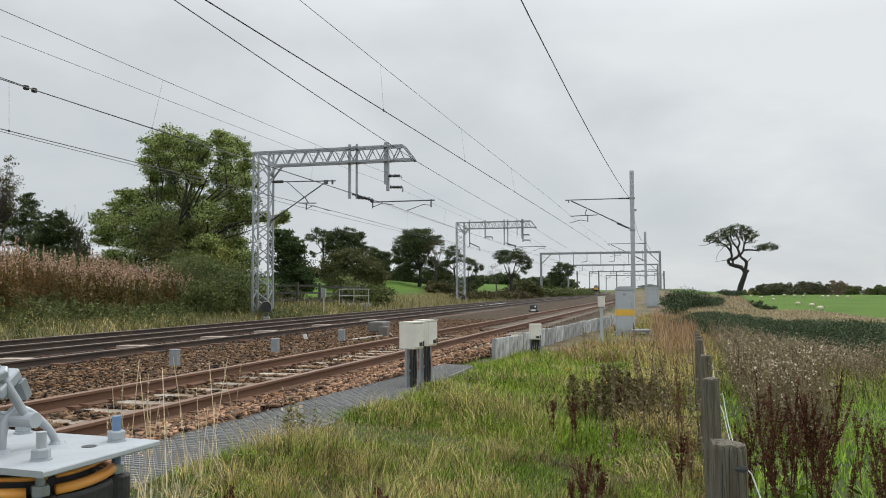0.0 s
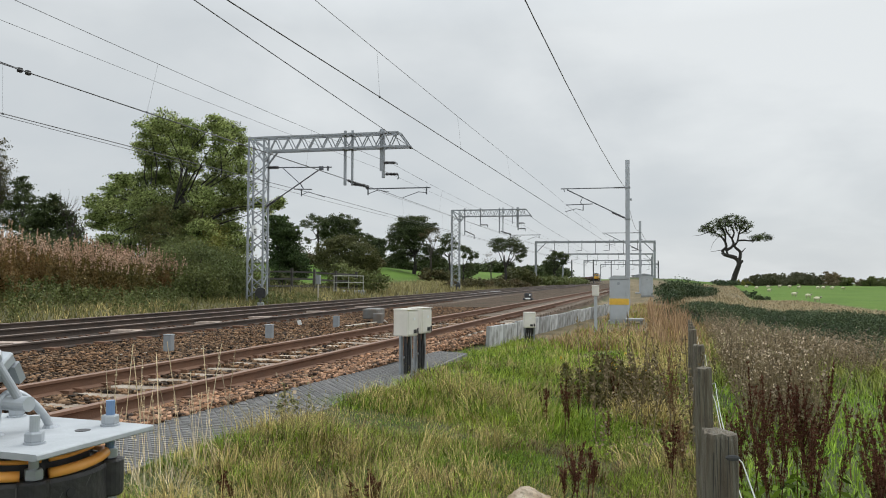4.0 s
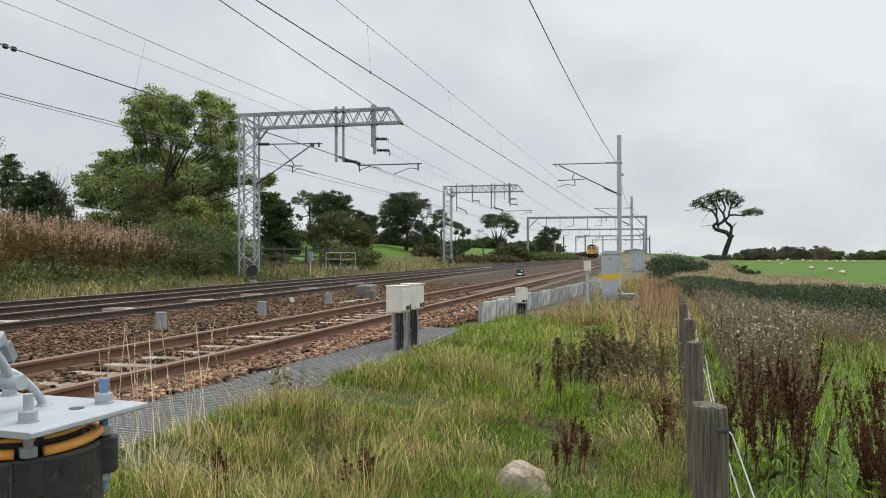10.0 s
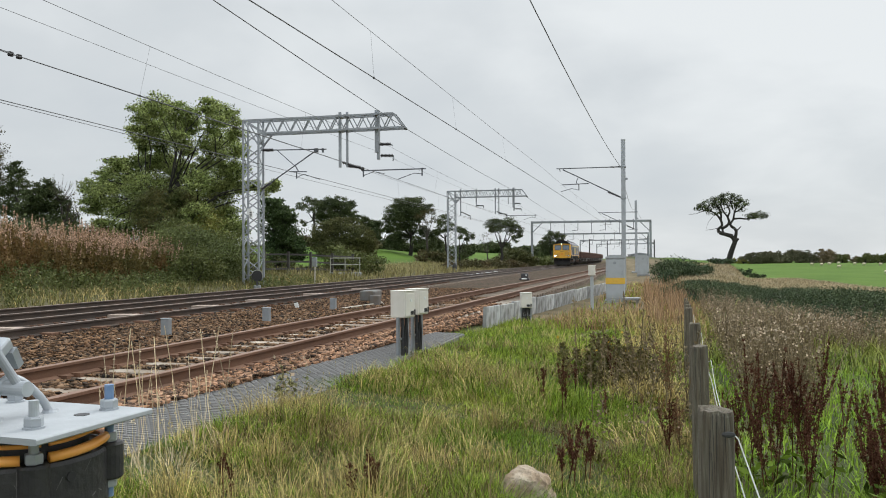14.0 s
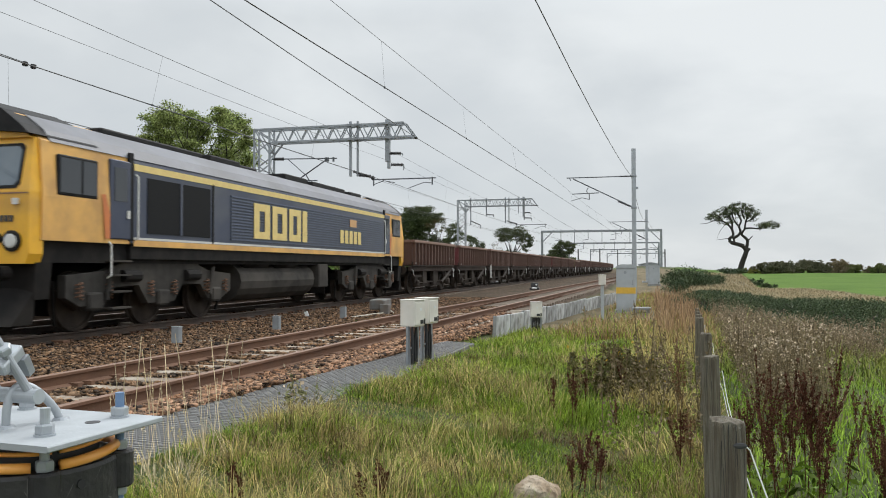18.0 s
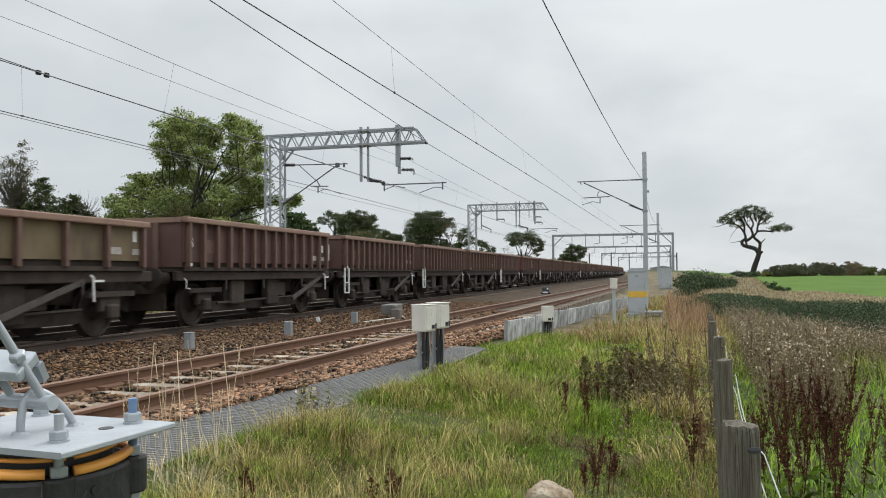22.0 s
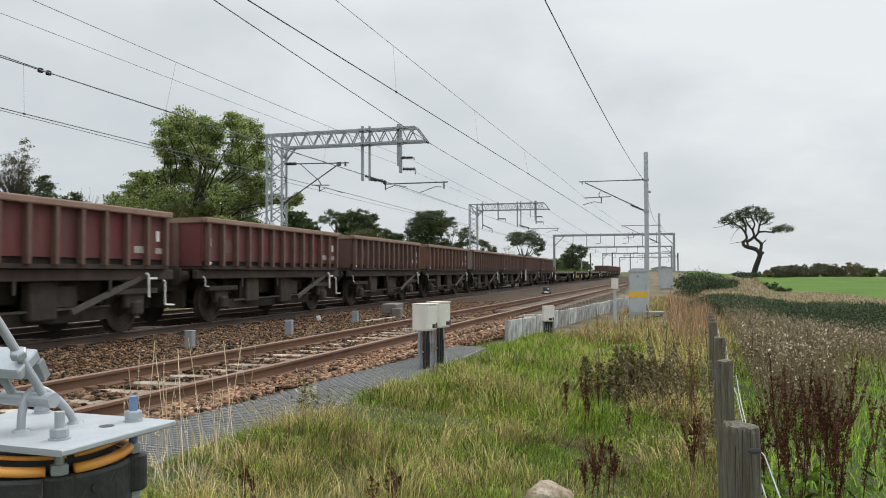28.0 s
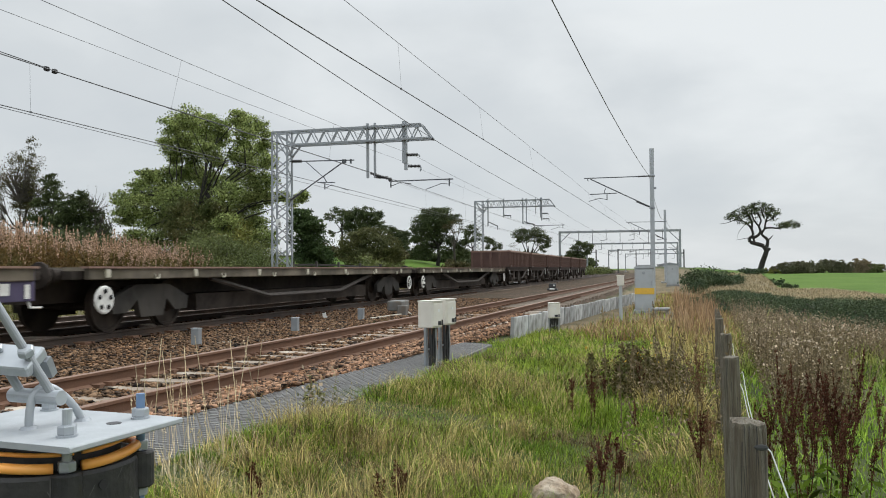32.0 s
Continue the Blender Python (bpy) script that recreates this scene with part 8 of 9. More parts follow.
            part("cab_swoosh", Geo().add([(sx * 1.333, 1.82, 1.66), (sx * 1.333, 1.94, 1.66), (sx * 1.333, 1.94, 2.10), (sx * 1.333, 1.82, 2.45), (sx * 1.333, 1.72, 2.45)], [(0, 1, 2, 3, 4) if sx > 0 else (4, 3, 2, 1, 0)]), SWOOSH, cab, "orange-red curved flash")
            part("door_handle", Geo().box(sx * 1.34 - 0.02, 2.42, 2.05, sx * 1.34 + 0.02, 2.48, 2.20), WHITE, cab)
            for z in (0.38, 0.68, 0.98, 1.24):
                part("cab_step", Geo().box(sx * 1.22 - 0.1, 2.0, z, sx * 1.22 + 0.14, 2.55, z + 0.035), BOGIE_GREY, cab)
            part("buffer", buffer_geo(sx * 0.88, 0.02, 1.05, 1), LOCO_FRAME, cab)
        part("top_lamp_housing", Geo().lathe([(0.13, 0), (0.13, 0.07), (0.10, 0.08)], 16, base=pose(0, 0.12, 3.31, 90, 0, 0)), BLACK_PAINT, cab)
        part("top_lamp", Geo().lathe([(0.06, 0.07), (0.06, 0.09)], 14, base=pose(0, 0.12, 3.31, 90, 0, 0)), LAMP_LIT if end == 0 else LAMP_OFF, cab)
        for k in range(5):
            part("number_bar", Geo().box(0.56 + 0.092 * k, 0.03, 1.87, 0.62 + 0.092 * k, 0.06, 1.97), DARK_STEEL, cab)
        part("panel_joint", Geo().box(-1.27, 0.040, 2.315, 1.27, 0.06, 2.335), RIM_RUST, cab)
        part("panel_joint", Geo().box(-0.62, 0.042, 1.545, 0.62, 0.06, 1.56), RIM_RUST, cab)
        part("name_strip", Geo().box(-0.24, 0.03, 2.14, 0.24, 0.06, 2.18), DARK_STEEL, cab)
        for x in (-0.5, -0.12, 0.32, 0.55):
            part("hand_hold", Geo().box(x - 0.07, 0.03, 1.36, x + 0.07, 0.06, 1.40, bevel=0.008), RIM_RUST, cab)
        part("badge", Geo().box(-0.11, 0.02, 1.72, 0.11, 0.06, 1.90), mat("orange badge", (0.7, 0.16, 0.03), 0.5), cab)
        plough = Geo().prism([(-1.2, 0.62), (1.2, 0.62), (1.25, 1.22), (-1.25, 1.22)], 0.25, 0.6)
        plough.add([(-1.15, -0.15, 0.22), (0, -0.45, 0.20), (1.15, -0.15, 0.22), (1.2, 0.3, 0.80), (0, 0.1, 0.82), (-1.2, 0.3, 0.80), (-1.15, 0.3, 0.22), (1.15, 0.3, 0.22)],
                   [(0, 1, 4, 5), (1, 2, 3, 4), (5, 4, 3, 7, 6), (6, 7, 2, 1, 0), (0, 5, 6), (2, 7, 3)])
        part("snowplough", plough, LOCO_FRAME, cab, "black snowplough and buffer beam")
        part("coupling_hook", Geo().box(-0.09, -0.35, 0.85, 0.09, 0.3, 1.1, bevel=0.03), LOCO_FRAME, cab)
        for x in (-0.45, 0.45):
            part("brake_hose", Geo().path([(x, 0.2, 0.95), (x, -0.1, 0.85), (x, -0.12, 0.5)], 0.035), BLACK_PAINT, cab)
    # stripes, grilles and lettering on both sides
    for sx in (1, -1):
        at = lambda x, y0, z0, y1, z1, t=0.006: Geo().box(sx * x - t, y0, z0, sx * x + t, y1, z1)
        part("upper_stripe", at(1.322, 2.64, 2.98, 17.6, 3.11), LOCO_LETTER, loco, "pale yellow stripe below the roof")
        part("lower_stripe", at(1.322, 2.64, 1.54, 17.6, 1.66), LOCO_SIDE, loco, "pale orange stripe along the sill")
        part("sill_line", at(1.322, 2.64, 1.665, 17.6, 1.71), LAMP_OFF, loco, "thin pale line above the sill stripe")
        grille = part("intake_grille", at(1.325, 3.05, 1.80, 5.35, 2.88, 0.01), GRILLE, loco, "black air intake")
        part("grille_bar", at(1.335, 4.16, 1.80, 4.24, 2.88, 0.012), LOCO_BLUE, grille)
        part("panel_joint", at(1.324, 5.44, 1.68, 5.50, 3.0, 0.012), BLACK_PAINT, loco)
        # slats paler than the body blue: light caught on them is in the colour
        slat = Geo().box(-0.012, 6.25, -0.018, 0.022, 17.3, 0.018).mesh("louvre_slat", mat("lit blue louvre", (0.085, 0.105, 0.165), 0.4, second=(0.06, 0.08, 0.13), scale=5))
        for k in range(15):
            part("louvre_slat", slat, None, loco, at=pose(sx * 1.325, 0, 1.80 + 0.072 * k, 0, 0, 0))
        # plain blocks for the operator's letters and the number
        for a, w, hole in ((7.35, 0.85, 0.30), (8.35, 0.85, 0.30), (9.35, 0.75, 0.26), (10.22, 0.30, 0.0)):
            block = at(1.352, a, 1.86, a + w, 2.74)
            if hole:
                e = (w - hole) / 2
                block = at(1.352, a, 1.86, a + e, 2.74)
                for y0, z0, y1, z1 in ((a + w - e, 1.86, a + w, 2.74), (a + e, 1.86, a + w - e, 2.04), (a + e, 2.56, a + w - e, 2.74)):
                    block.box(sx * 1.352 - 0.006, y0, z0, sx * 1.352 + 0.006, y1, z1)
            part("letter_block", block, LOCO_LETTER, loco, "plain hollow yellow block")
        for k in range(5):
            part("number_bar", at(1.352, 13.1 + 0.40 * k, 1.92, 13.38 + 0.40 * k, 2.34), LOCO_LETTER, loco, "plain yellow bar")
        part("nameplate", at(1.352, 13.95, 2.48, 14.55, 2.72), mat("orange plate", (0.62, 0.36, 0.16), 0.5), loco)
        part("solebar", at(1.24, 2.6, 1.30, 17.6, 1.57, 0.05), LOCO_FRAME, loco)
        for y in (7.4, 9.1):
            part("air_reservoir", Geo().tube((sx * 1.0, y, 1.28), (sx * 1.0, y + 1.2, 1.28), 0.16, n=12), LOCO_FRAME, loco, smooth=True)
        part("battery_box", Geo().box(sx * 1.02 - 0.25, 11.6, 0.55, sx * 1.02 + 0.25, 12.3, 1.25, bevel=0.03), BOGIE_GREY, loco)
    part("fuel_tank", Geo().prism([(-0.70, 0.30), (0.70, 0.30), (0.90, 0.36), (1.06, 0.47), (1.16, 0.62), (1.20, 0.80), (1.16, 0.98), (1.06, 1.12), (0.90, 1.22), (-0.90, 1.22), (-1.06, 1.12), (-1.16, 0.98), (-1.20, 0.80), (-1.16, 0.62), (-1.06, 0.47), (-0.90, 0.36)], 7.0, 11.4), BOGIE_GREY, loco, "long grey fuel tank")
    part("underframe", Geo().box(-1.2, 0.4, 1.22, 1.2, 19.8, 1.58), LOCO_FRAME, loco)
    for y in (3.75, 16.45):
        bogie = part("bogie", Geo().box(-1.0, y - 2.6, 0.75, 1.0, y + 2.6, 0.92).box(-0.55, y - 2.3, 0.28, 0.55, y + 2.3, 0.78), LOCO_FRAME, loco)
        part("sand_pipe", Geo().box(-0.6, y - 2.9, 0.3, 0.6, y - 2.8, 1.2), LOCO_FRAME, bogie)
        for sx in (1, -1):
            out = [(-2.75, 0.62), (-2.75, 1.0), (-1.75, 1.08), (-1.3, 1.22), (1.3, 1.22), (1.75, 1.08), (2.75, 1.0), (2.75, 0.62), (2.4, 0.46), (1.75, 0.46), (1.45, 0.78),
                   (0.75, 0.80), (0.45, 0.44), (-0.45, 0.44), (-0.75, 0.80), (-1.45, 0.78), (-1.75, 0.46), (-2.4, 0.46)]
            g = Geo()
            n = len(out)
            p = [(sx * 1.02, y + a, z) for a, z in out] + [(sx * 1.18, y + a, z) for a, z in out]
            g.add(p, [tuple(range(n)), tuple(range(2 * n - 1, n - 1, -1))] + [(i, n + i, n + (i + 1) % n, (i + 1) % n) for i in range(n)])
            part("bogie_frame", g, BOGIE_GREY, bogie, "dusty arched bogie side frame")
            for a in (-2.05, 0, 2.05):
                part("axlebox", Geo().box(sx * 1.12 - 0.12, y + a - 0.2, 0.38, sx * 1.12 + 0.14, y + a + 0.2, 0.7, bevel=0.04), BOGIE_GREY, bogie)
            for a in (-2.45, -1.65, -0.4, 0.4, 1.65, 2.45):
                coil = [Vector((sx * 1.2 + 0.07 * math.cos(k * 1.1), y + a + 0.07 * math.sin(k * 1.1), 0.58 + 0.012 * k)) for k in range(26)]
                part("coil_spring", bent_bar(coil, 0.016, n=5), RAIL_SIDE, bogie)
            for a in (-1.75, 1.75):
                part("damper", Geo().tube((sx * 1.24, y + a, 0.55), (sx * 1.24, y + a + 0.12, 1.15), 0.045, n=8), BOGIE_GREY, bogie)
            for a in (-1.05, 1.05):
                part("brake_cylinder", Geo().tube((sx * 1.2, y + a - 0.25, 0.98), (sx * 1.2, y + a + 0.25, 0.98), 0.12, n=10), LOCO_FRAME, bogie)
                part("sand_pipe", Geo().tube((sx * 1.0, y + a * 2.7, 0.9), (sx * 0.85, y + a * 2.5, 0.15), 0.03, n=6), LOCO_FRAME, bogie)
        for a in (-2.05, 0, 2.05):
            wheels_at(bogie, WHEEL_L, 0.53, y + a)
    return loco


# the open box wagons
RIB = Geo().box(-0.07, -0.045, 1.26, 0.05, 0.045, 2.22, bevel=0.012).mesh("side_rib", RIB_RUST)


def build_wagon(colour, ladder, label, ribs=13, patches=True, scrawl=False, hook=False, low=0.0):
    w = thing("box_wagon", label, "wagon", group="train of box wagons")
    L0, L1 = 0.60, 7.98
    n, top = ribs, 2.24 - low
    rib = RIB if low == 0 else Geo().box(-0.07, -0.045, 1.26, 0.05, 0.045, top - 0.02, bevel=0.012).mesh("side_rib", RIB_RUST)
    lever = 7.28 if hook else 6.45 if low else 7.70
    for sx in (1, -1):
        part("side_sheet", Geo().box(sx * 1.19 - 0.02, L0, 1.385, sx * 1.19 + 0.02, L1, top), colour, w)
        # recessed dark strip: the shade in the gap below the side sheet, as colour
        part("lower_sheet", Geo().box(sx * 1.13 - 0.02, L0 + 0.03, 1.28, sx * 1.13 + 0.02, L1 - 0.03, 1.40), CHASSIS, w)
        part("top_rail", Geo().box(sx * 1.255 - 0.075, L0 - 0.04, top - 0.03, sx * 1.255 + 0.08, L1 + 0.04, top + 0.09, bevel=0.02), RIM_RUST, w, "worn tan top rail")
        for k in range(n):
            part("side_rib", rib, None, w, at=pose(sx * 1.27, L0 + 0.12 + (L1 - L0 - 0.24) * k / (n - 1), 0))
        part("side_sill", Geo().box(sx * 1.22 - 0.06, L0, 1.20, sx * 1.22 + 0.03, L1, 1.275), SOLEBAR, w)
        part("solebar", Geo().box(sx * 1.12 - 0.05, 0.42, 0.99, sx * 1.12 + 0.06, 8.26, 1.19, bevel=0.015), SOLEBAR, w)
        part("brace", Geo().bar((sx * 1.16, lever - 1.9, 0.46), (sx * 1.16, lever - 0.08, 1.02), 0.05, 0.10), BRACE, w)
        for y, deep in ((2.75, 0.42), (4.55, 0.34)):
            part("brake_hanger", Geo().box(sx * 0.98 - 0.10, y, deep, sx * 0.98 + 0.10, y + 0.62, 1.0, bevel=0.03), CHASSIS, w)
        part("brake_rod", Geo().tube((sx * 1.02, 2.2, 0.47), (sx * 1.02, 6.5, 0.52), 0.03, n=6), CHASSIS, w)
        for y in (2.3, 4.1, 6.3):
            part("door_catch", Geo().box(sx * 1.20 - 0.02, y - 0.018, 0.78, sx * 1.20 + 0.02, y + 0.018, 1.0, bevel=0.005), BRACE, w)
        for y in (1.55, 7.13):
            sp = part("spring_hanger", Geo().box(sx * 1.05 - 0.06, y - 0.28, 0.45, sx * 1.05 + 0.07, y + 0.28, 0.80, bevel=0.03), CHASSIS, w)
            part("axlebox", Geo().box(sx * 1.1 - 0.1, y - 0.15, 0.32, sx * 1.1 + 0.12, y + 0.15, 0.6, bevel=0.04), CHASSIS, sp)
            part("leaf_spring", Geo().bar((sx * 1.12, y - 0.62, 0.78), (sx * 1.12, y + 0.62, 0.78), 0.09, 0.10), CHASSIS, sp)
        part("brake_lever", Geo().path([(sx * 1.24, lever, 1.12), (sx * 1.28, lever + 0.02, 1.08), (sx * 1.28, lever + 0.04, 0.66)], 0.022), WHITE, w, "white brake handle")
        part("lever_arm", Geo().bar((sx * 1.27, lever + 0.02, 1.02), (sx * 1.27, lever + 0.30, 1.02), 0.025, 0.04), WHITE, w)
        if hook:
            part("end_step", Geo().path([(sx * 1.22, 7.86, 0.98), (sx * 1.26, 7.86, 0.95), (sx * 1.26, 7.86, 0.50), (sx * 1.26, 8.16, 0.48)], 0.020), WHITE, w, "white end step")
        part("shunter_rail", Geo().path([(sx * 1.18, 0.66, 1.05), (sx * 1.24, 0.66, 1.0), (sx * 1.24, 0.66, 0.84), (sx * 1.24, 0.80, 0.82)], 0.010), WHITE, w, "white grab rail")
        for y, ahead in ((0.05, 1), (8.63, -1)):
            part("buffer", buffer_geo(sx * 0.87, y + 0.40 * ahead, 1.05, ahead), CHASSIS, w)
        if ladder:
            g = Geo()
            for y in (0.62, 0.95):
                g.box(sx * 1.27 - 0.02, y - 0.025, 0.50, sx * 1.27 + 0.02, y + 0.025, 1.30)
            for z in (0.50, 0.82):
                g.box(sx * 1.27 - 0.02, 0.62, z, sx * 1.27 + 0.02, 0.95, z + 0.035)
            part("step_ladder", g, WHITE, w, "white step ladder")
            part("grab_rail", Geo().path([(sx * 0.72, L0 - 0.05, 1.55), (sx * 0.78, L0 - 0.10, 1.55), (sx * 0.78, L0 - 0.10, 2.02), (sx * 0.72, L0 - 0.05, 2.02)], 0.018), WHITE, w, "white grab rail on the end")
        if patches:
            for y, z, a, b_, paint in ((7.62, 1.74, 0.11, 0.20, WHITE), (6.95, 1.50, 0.34, 0.13, STEP_PAINT), (7.60, 1.50, 0.26, 0.11, STEP_PAINT), (0.83, 1.70, 0.10, 0.20, WHITE), (1.42, 1.58, 0.36, 0.30, FADED_PRINT)):
                part("data_panel", Geo().box(sx * 1.215 - 0.004, y, z, sx * 1.215 + 0.004, y + a, z + b_), paint, w)
            part("tally_plate", Geo().box(sx * 1.325 - 0.006, L0 + 0.09, 1.30, sx * 1.325 + 0.006, L0 + 0.15, 1.36), WHITE, w)
        if scrawl:
            mark = [Vector((sx * 1.217, 5.35 + 0.09 * math.cos(a), 1.95 + 0.15 * math.sin(a))) for a in [radians(20 + 25 * k) for k in range(10)]]
            mark += [Vector((sx * 1.217, 5.34 + 0.09 * math.cos(a), 1.65 + 0.15 * math.sin(a))) for a in [radians(70 - 27 * k) for k in range(9)]]
            part("chalk_scrawl", Geo().path(mark, 0.030, n=5), CHALK, w, "curling yellowish chalk scrawl")
    for y in (L0, L1):
        part("end_sheet", Geo().box(-1.168, y - 0.02, 1.28, 1.168, y + 0.02, top), colour, w)
        part("end_rail", Geo().box(-1.178, y - 0.06, top - 0.025, 1.178, y + 0.06, top + 0.085), RIM_RUST, w)
        for x in (-0.6, 0.0, 0.6):
            part("end_rib", rib, None, w, at=pose(x, y + (-0.05 if y < 4 else 0.05), 0))
    part("floor_plate", Geo().box(-1.2, L0, 1.20, 1.2, L1, 1.27), CHASSIS, w)
    part("scrap_residue", Geo().box(-1.14, L0 + 0.1, 1.27, 1.14, L1 - 0.1, 1.45), RIB_RUST, w)
    part("centre_frame", Geo().box(-0.35, 0.42, 0.72, 0.35, 8.26, 1.18), CHASSIS, w)
    for y, z in ((0.85, 0.36), (2.25, 0.30), (6.40, 0.30), (7.80, 0.36)):
        part("brake_beam", Geo().box(-0.6, y - 0.05, z, 0.6, y + 0.05, 0.72), CHASSIS, w)
    part("brake_cylinder", Geo().box(-0.95, 5.9, 0.5, -0.35, 6.4, 0.95, bevel=0.04), CHASSIS, w)
    part("valve_box", Geo().box(0.35, 2.7, 0.45, 0.95, 3.2, 0.95, bevel=0.04), CHASSIS, w)
    part("pull_rod", Geo().tube((0.25, 1.9, 0.5), (0.25, 7.1, 0.5), 0.035, n=6), CHASSIS, w)
    # plain dark plate added to close the view through the underside
    part("centre_keel", Geo().box(-0.30, 0.7, 0.34, -0.20, 8.0, 0.74), CHASSIS, w)
    part("pipe_run", Geo().box(0.55, 2.3, 0.62, 0.68, 6.7, 0.98), CHASSIS, w)
    part("air_tank", Geo().tube((-0.7, 3.4, 0.72), (0.7, 3.4, 0.72), 0.19, n=12), CHASSIS, w)
    # solid dark box added to block the bright ground beneath the wagon
    part("brake_rigging", Geo().box(-0.9, 2.2, 0.28, 0.9, 6.6, 0.5), CHASSIS, w)
    part("load_sensor_box", Geo().box(0.4, 4.9, 0.55, 1.0, 5.7, 0.9), CHASSIS, w)
    for y in (1.55, 7.13):
        wheels_at(w, WHEEL_S, 0.47, y)
    return w


# the flat container wagons
SPIGOT = Geo().box(-0.06, -0.07, 1.00, 0.045, 0.07, 1.15, bevel=0.015).mesh("stake_pocket", POCKET)


def build_flat(length, label, truss):
    w = thing("flat_wagon", label, "wagon", group="flat wagons in the train")
    for sx in (1, -1):
        part("side_beam", Geo().box(sx * 1.28 - 0.06, 0.55, 0.97, sx * 1.28 + 0.06, length - 0.55, 1.17, bevel=0.015), DECK_STEEL, w, "worn olive side beam")
        part("beam_flange", Geo().box(sx * 1.29 - 0.09, 0.5, 1.165, sx * 1.29 + 0.09, length - 0.5, 1.20), RIM_RUST, w)
        k = int(length / 0.95)
        for i in range(k):
            y = 1.0 + (length - 2.0) * i / (k - 1)
            if i % 3 == 0:
                part("stake_pocket", SPIGOT, None, w, at=pose(sx * 1.33, y, 0))
        if truss:
            part("truss_rod", Geo().path([(sx * 1.15, length * 0.24, 0.95), (sx * 1.15, length * 0.38, 0.50), (sx * 1.15, length * 0.62, 0.50), (sx * 1.15, length * 0.76, 0.95)], 0.055, n=6), BRACE, w)
            for i in range(7):
                y = 2.4 + (length - 4.8) * i / 6
                part("lashing_ring", Geo().path([(sx * 1.35, y - 0.07, 1.06), (sx * 1.36, y - 0.05, 0.98), (sx * 1.36, y + 0.05, 0.98), (sx * 1.35, y + 0.07, 1.06)], 0.016, n=5), POCKET, w)
        else:
            for y in (0.5, length - 1.5):
                part("end_plate", Geo().box(sx * 1.2 - 0.05, y, 0.66, sx * 1.2 + 0.10, y + 1.0, 1.16, bevel=0.01), PURPLE, w, "dark purple end plate")
                part("data_panel", Geo().box(sx * 1.31 - 0.006, y + 0.30, 0.76, sx * 1.31 + 0.006, y + 0.48, 0.94), WHITE, w)
                part("data_panel", Geo().box(sx * 1.31 - 0.006, y + 0.78, 0.70, sx * 1.31 + 0.006, y + 0.88, 0.92), WHITE, w)
                part("end_step", Geo().path([(sx * 1.24, y + 0.92, 0.66), (sx * 1.28, y + 0.92, 0.56), (sx * 1.28, y + 1.15, 0.55)], 0.02), WHITE, w, "white end step")
            for y in (2.4, 4.27, length - 4.27, length - 2.4):
                part("canister", Geo().lathe([(0.05, 0.42), (0.07, 0.47), (0.07, 0.66), (0.03, 0.72), (0.03, 0.8)], 10, base=pose(sx * 1.25, y, 0)), CANISTER, w, "small yellow canister")
            for y in (5.6, 9.6, 11.2, 13.8):
                part("equipment_box", Geo().box(sx * 1.08 - 0.14, y, 0.62, sx * 1.08 + 0.14, y + 0.7, 0.96, bevel=0.02), BOGIE_GREY, w)
        for y, slotted in (((0.9, True), (length - 0.95, False)) if truss else ((8.0, False),)):
            hub = pose(sx * 1.34, y, 0.62, 0, 90 * sx, 0)
            if slotted:
                wheel = part("handbrake_wheel", Geo().lathe([(0.24, 0.0), (0.25, 0.02), (0.22, 0.04), (0.06, 0.03)], 20, base=hub), WHITE, w, "white handbrake wheel")
                for a in range(5):
                    c = hub @ Vector((0.15 * math.cos(a * 1.257 + 0.6), 0.15 * math.sin(a * 1.257 + 0.6), 0.045))
                    part("wheel_slot", Geo().ball(c, 0.02, 0.045, 0.045, 8), BLACK_PAINT, wheel)
            else:
                ring = Geo()
                pts = [hub @ Vector((0.23 * math.cos(a * math.pi / 8), 0.23 * math.sin(a * math.pi / 8), 0.02)) for a in range(17)]
                ring.path(pts, 0.024)
                for a in range(5):
                    ring.tube(hub @ Vector((0, 0, 0.02)), pts[int(a * 3.2)], 0.016, n=5)
                part("handbrake_wheel", ring, WHITE, w, "white spoked handbrake wheel")
        for y, ahead in ((0.05, 1), (length - 0.05, -1)):
            part("buffer", buffer_geo(sx * 0.87, y + 0.3 * ahead, 1.05, ahead), CHASSIS, w)
    part("deck_frame", Geo().box(-1.2, 0.3, 0.98, 1.2, length - 0.3, 1.12), CHASSIS, w)
    for i in range(8):
        y = 1.2 + (length - 2.4) * i / 7
        part("cross_member", Geo().box(-1.22, y - 0.1, 1.12, 1.22, y + 0.1, 1.19), DECK_STEEL, w)
    part("spine_beam", Geo().box(-0.3, 0.4, 0.55, 0.3, length - 0.4, 0.98), CHASSIS, w)
    # solid dark box added so no bright grass shows under the deck
    part("brake_gear", Geo().box(-0.9, 4.4, 0.26, 0.9, length - 4.4, 0.62), CHASSIS, w)
    for y in (2.6, length - 2.6):
        bogie = part("bogie", Geo().box(-0.9, y - 0.25, 0.5, 0.9, y + 0.25, 0.8), CHASSIS, w)
        for sx in (1, -1):
            out = [(-1.15, 0.34), (-1.2, 0.60), (-0.55, 0.86), (0.55, 0.86), (1.2, 0.60), (1.15, 0.34), (0.75, 0.34), (0.45, 0.58), (0.35, 0.24), (-0.35, 0.24), (-0.45, 0.58), (-0.75, 0.34)]
            n = len(out)
            p = [(sx * 0.98, y + a, z) for a, z in out] + [(sx * 1.10, y + a, z) for a, z in out]
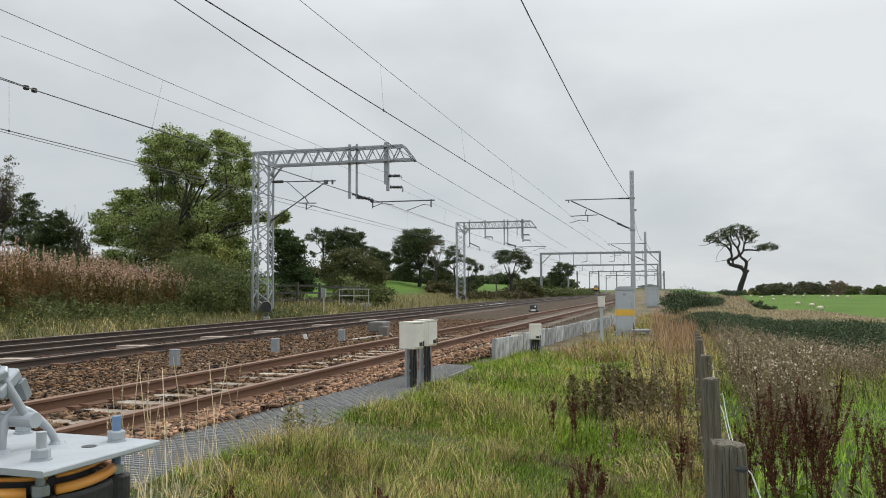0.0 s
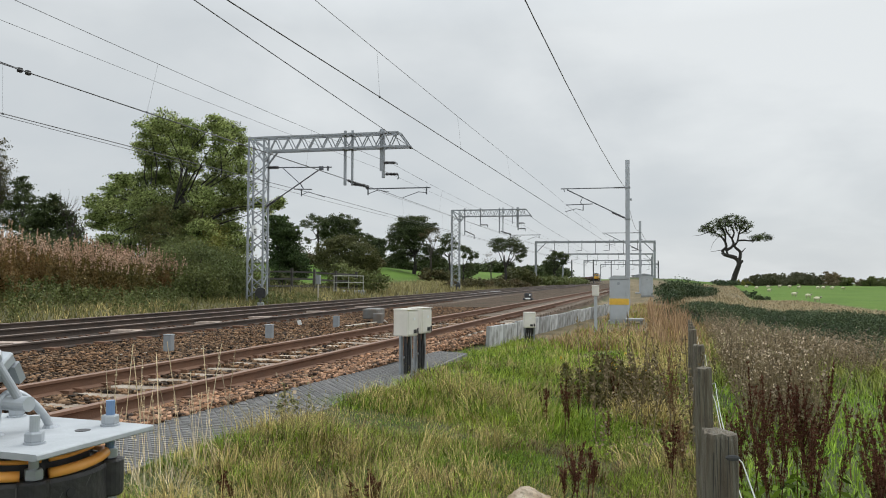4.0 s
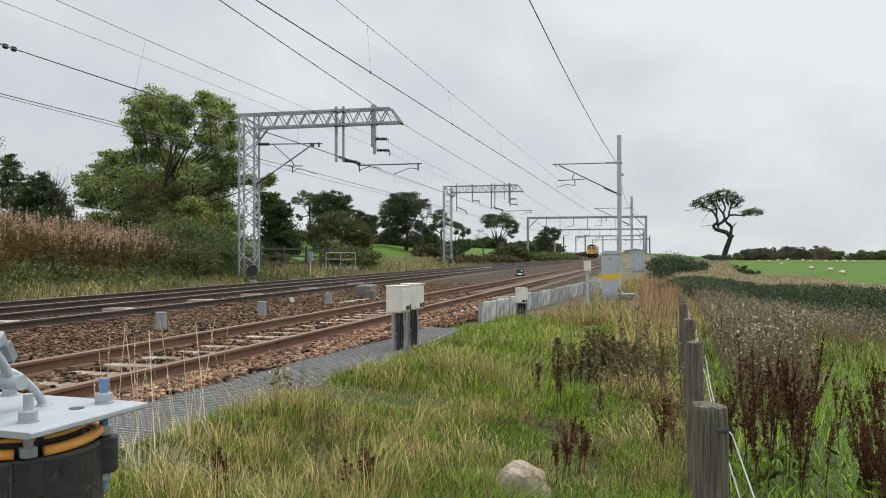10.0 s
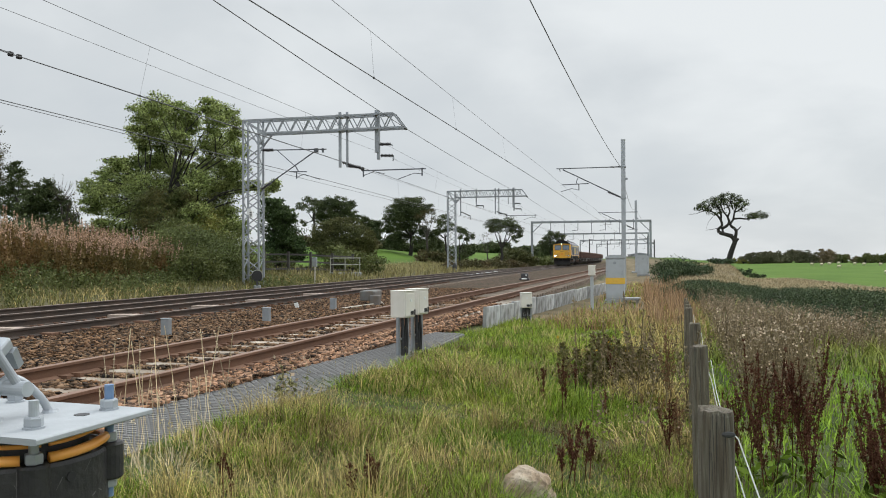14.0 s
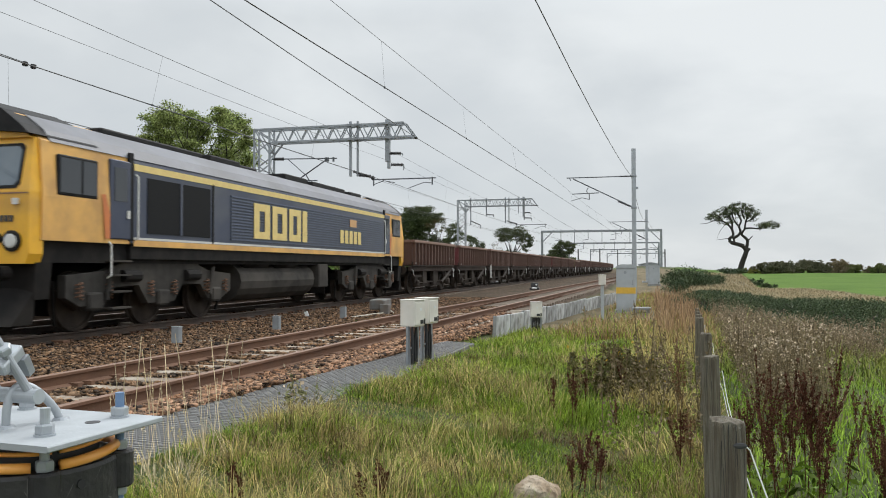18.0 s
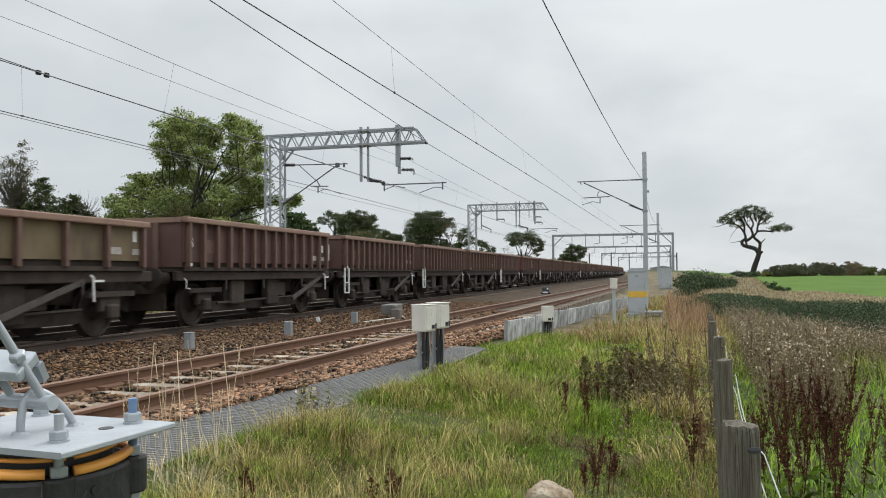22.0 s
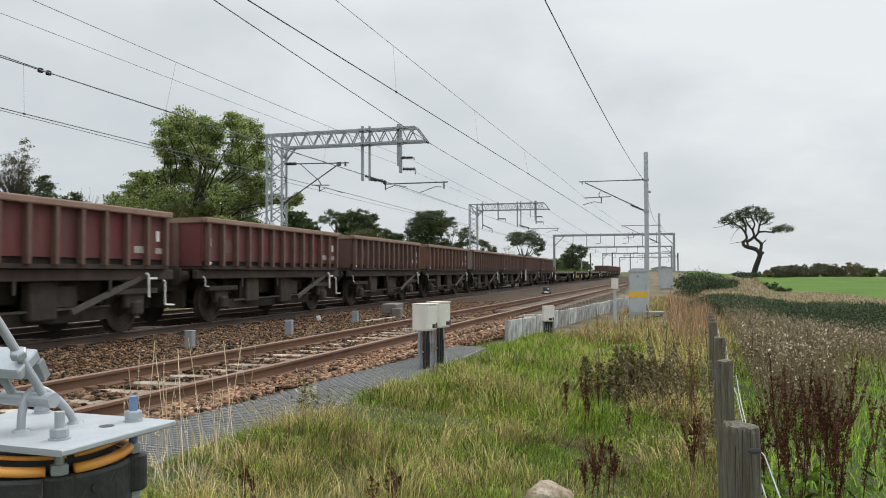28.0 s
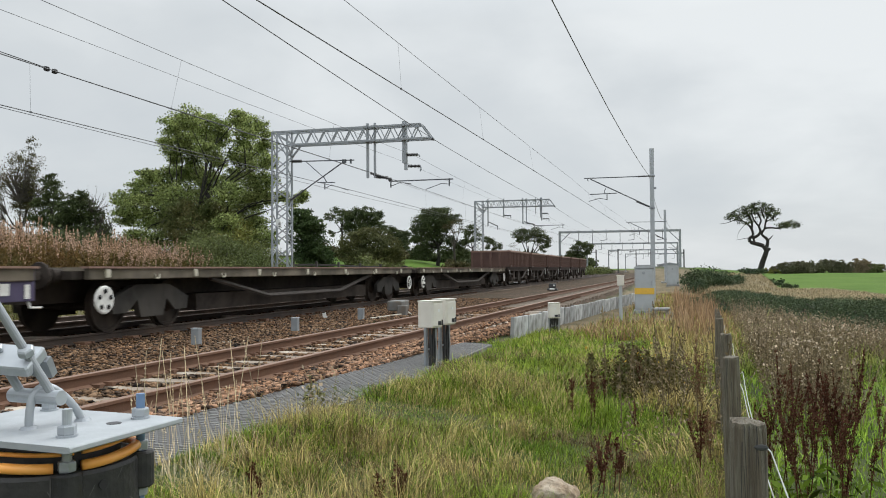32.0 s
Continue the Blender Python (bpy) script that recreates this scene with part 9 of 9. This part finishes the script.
            part("bogie_frame", Geo().add(p, [tuple(range(n)), tuple(range(2 * n - 1, n - 1, -1))] + [(i, n + i, n + (i + 1) % n, (i + 1) % n) for i in range(n)]), BOGIE_GREY, bogie)
        for a in (-0.9, 0.9):
            wheels_at(bogie, WHEEL_S, 0.46, y + a)
    return w


FRONT = {}     # vehicle: how far its front is behind the locomotive's nose
loco = build_locomotive()
FRONT[loco] = 0.0
PROTOS = [
    build_wagon(WAGON_COLOURS[0], False, "maroon open box wagon with rusted ribs and tan top rail", ribs=14),
    build_wagon(WAGON_COLOURS[0], True, "maroon open box wagon with white step ladders", ribs=15),
    build_wagon(WAGON_COLOURS[1], False, "faded bright red open box wagon with rusty ribs", ribs=13),
    build_wagon(WAGON_COLOURS[2], False, "rust-brown open box wagon with widely spaced ribs", ribs=11),
    build_wagon(WAGON_COLOURS[1], False, "dull red open box wagon with a chalk scrawl", ribs=10, scrawl=True),
    build_wagon(WAGON_COLOURS[3], True, "low-sided tan and olive box wagon with few ribs", ribs=8, low=0.20),
    build_wagon(WAGON_COLOURS[1], False, "patchy bright red box wagon with white end steps", ribs=13, hook=True),
    build_wagon(WAGON_COLOURS[4], False, "faded grey open box wagon with white end steps", ribs=13, hook=True),
    build_wagon(WAGON_COLOURS[5], False, "orange-brown open box wagon with tan top rail", ribs=12),
]
PITCH, RAKE = 8.68, 21.11
order = [0, 2, 1, 0, 3, 0, 2, 0, 0, 5, 0, 1, 1, 3, 1, 4, 1, 3, 0, 3, 1, 0, 1, 0, 0, 0, 3, 6, 6, 0, 8, 7, 0, 1, 0]
taken = set()
for i in range(35 + 6):
    back = RAKE + PITCH * i if i < 35 else 402.4 + PITCH * (i - 35)
    k = order[i] if i < 35 else 0
    if k in taken:
        ob = copy_thing(PROTOS[k], Matrix())
    else:
        ob = PROTOS[k]
        taken.add(k)
    FRONT[ob] = back
for back, length, kind, label in ((324.4, 19.0, "truss", "dark flat container wagon with white handbrake wheels"), (343.4, 20.0, "well", "empty dark flat wagon with purple ends and yellow canisters"),
                                  (363.5, 19.0, "truss", "empty dark flat wagon with pale deck edge"), (382.5, 19.0, "truss", "dark flat wagon at the end of the set")):
    FRONT[build_flat(length, label, kind == "truss")] = back


# ---- what moves ----
PASSED = ((0.0, 498.15), (18.2, 4.93), (19.6, -32.07), (20.0, -42.50), (21.7, -86.45), (22.3, -101.78), (24.0, -145.65), (25.3, -179.40), (27.5, -236.40), (28.4, -260.30), (30.0, -302.10), (32.0, -352.83))


def nose_y(t):
    """Where the locomotive's nose is along the track at t seconds: 27 m/s, easing to 25."""
    return next(a + (b - a) * (t - t0) / (t1 - t0) for (t0, a), (t1, b) in zip(PASSED, PASSED[1:]) if t0 <= t <= t1)


def motions():
    for ob, back in FRONT.items():
        walk(ob, [(t, pose(TRAIN_X + bend(nose_y(t) + back), nose_y(t) + back, 0)) for t in range(0, 33)])
    for k, (ob, x, y) in enumerate(SHEEP):
        run = lambda t: 0.12 * t + max(0.0, t - 8.2 - 0.15 * (k % 4)) * (2.9 if y > 150 else 2.4) + max(0.0, t - 14.0) * 4.5
        rows = []
        for t in (0, 4, 7, 8, 9, 10, 12, 14, 16, 18, 20, 24, 28, 32):
            px, py = x + run(t), y + 0.2 * run(t)
            rows.append((t, pose(px, py, ground_z(px, py), 0, 0, 11)))
        walk(ob, rows)


motions()
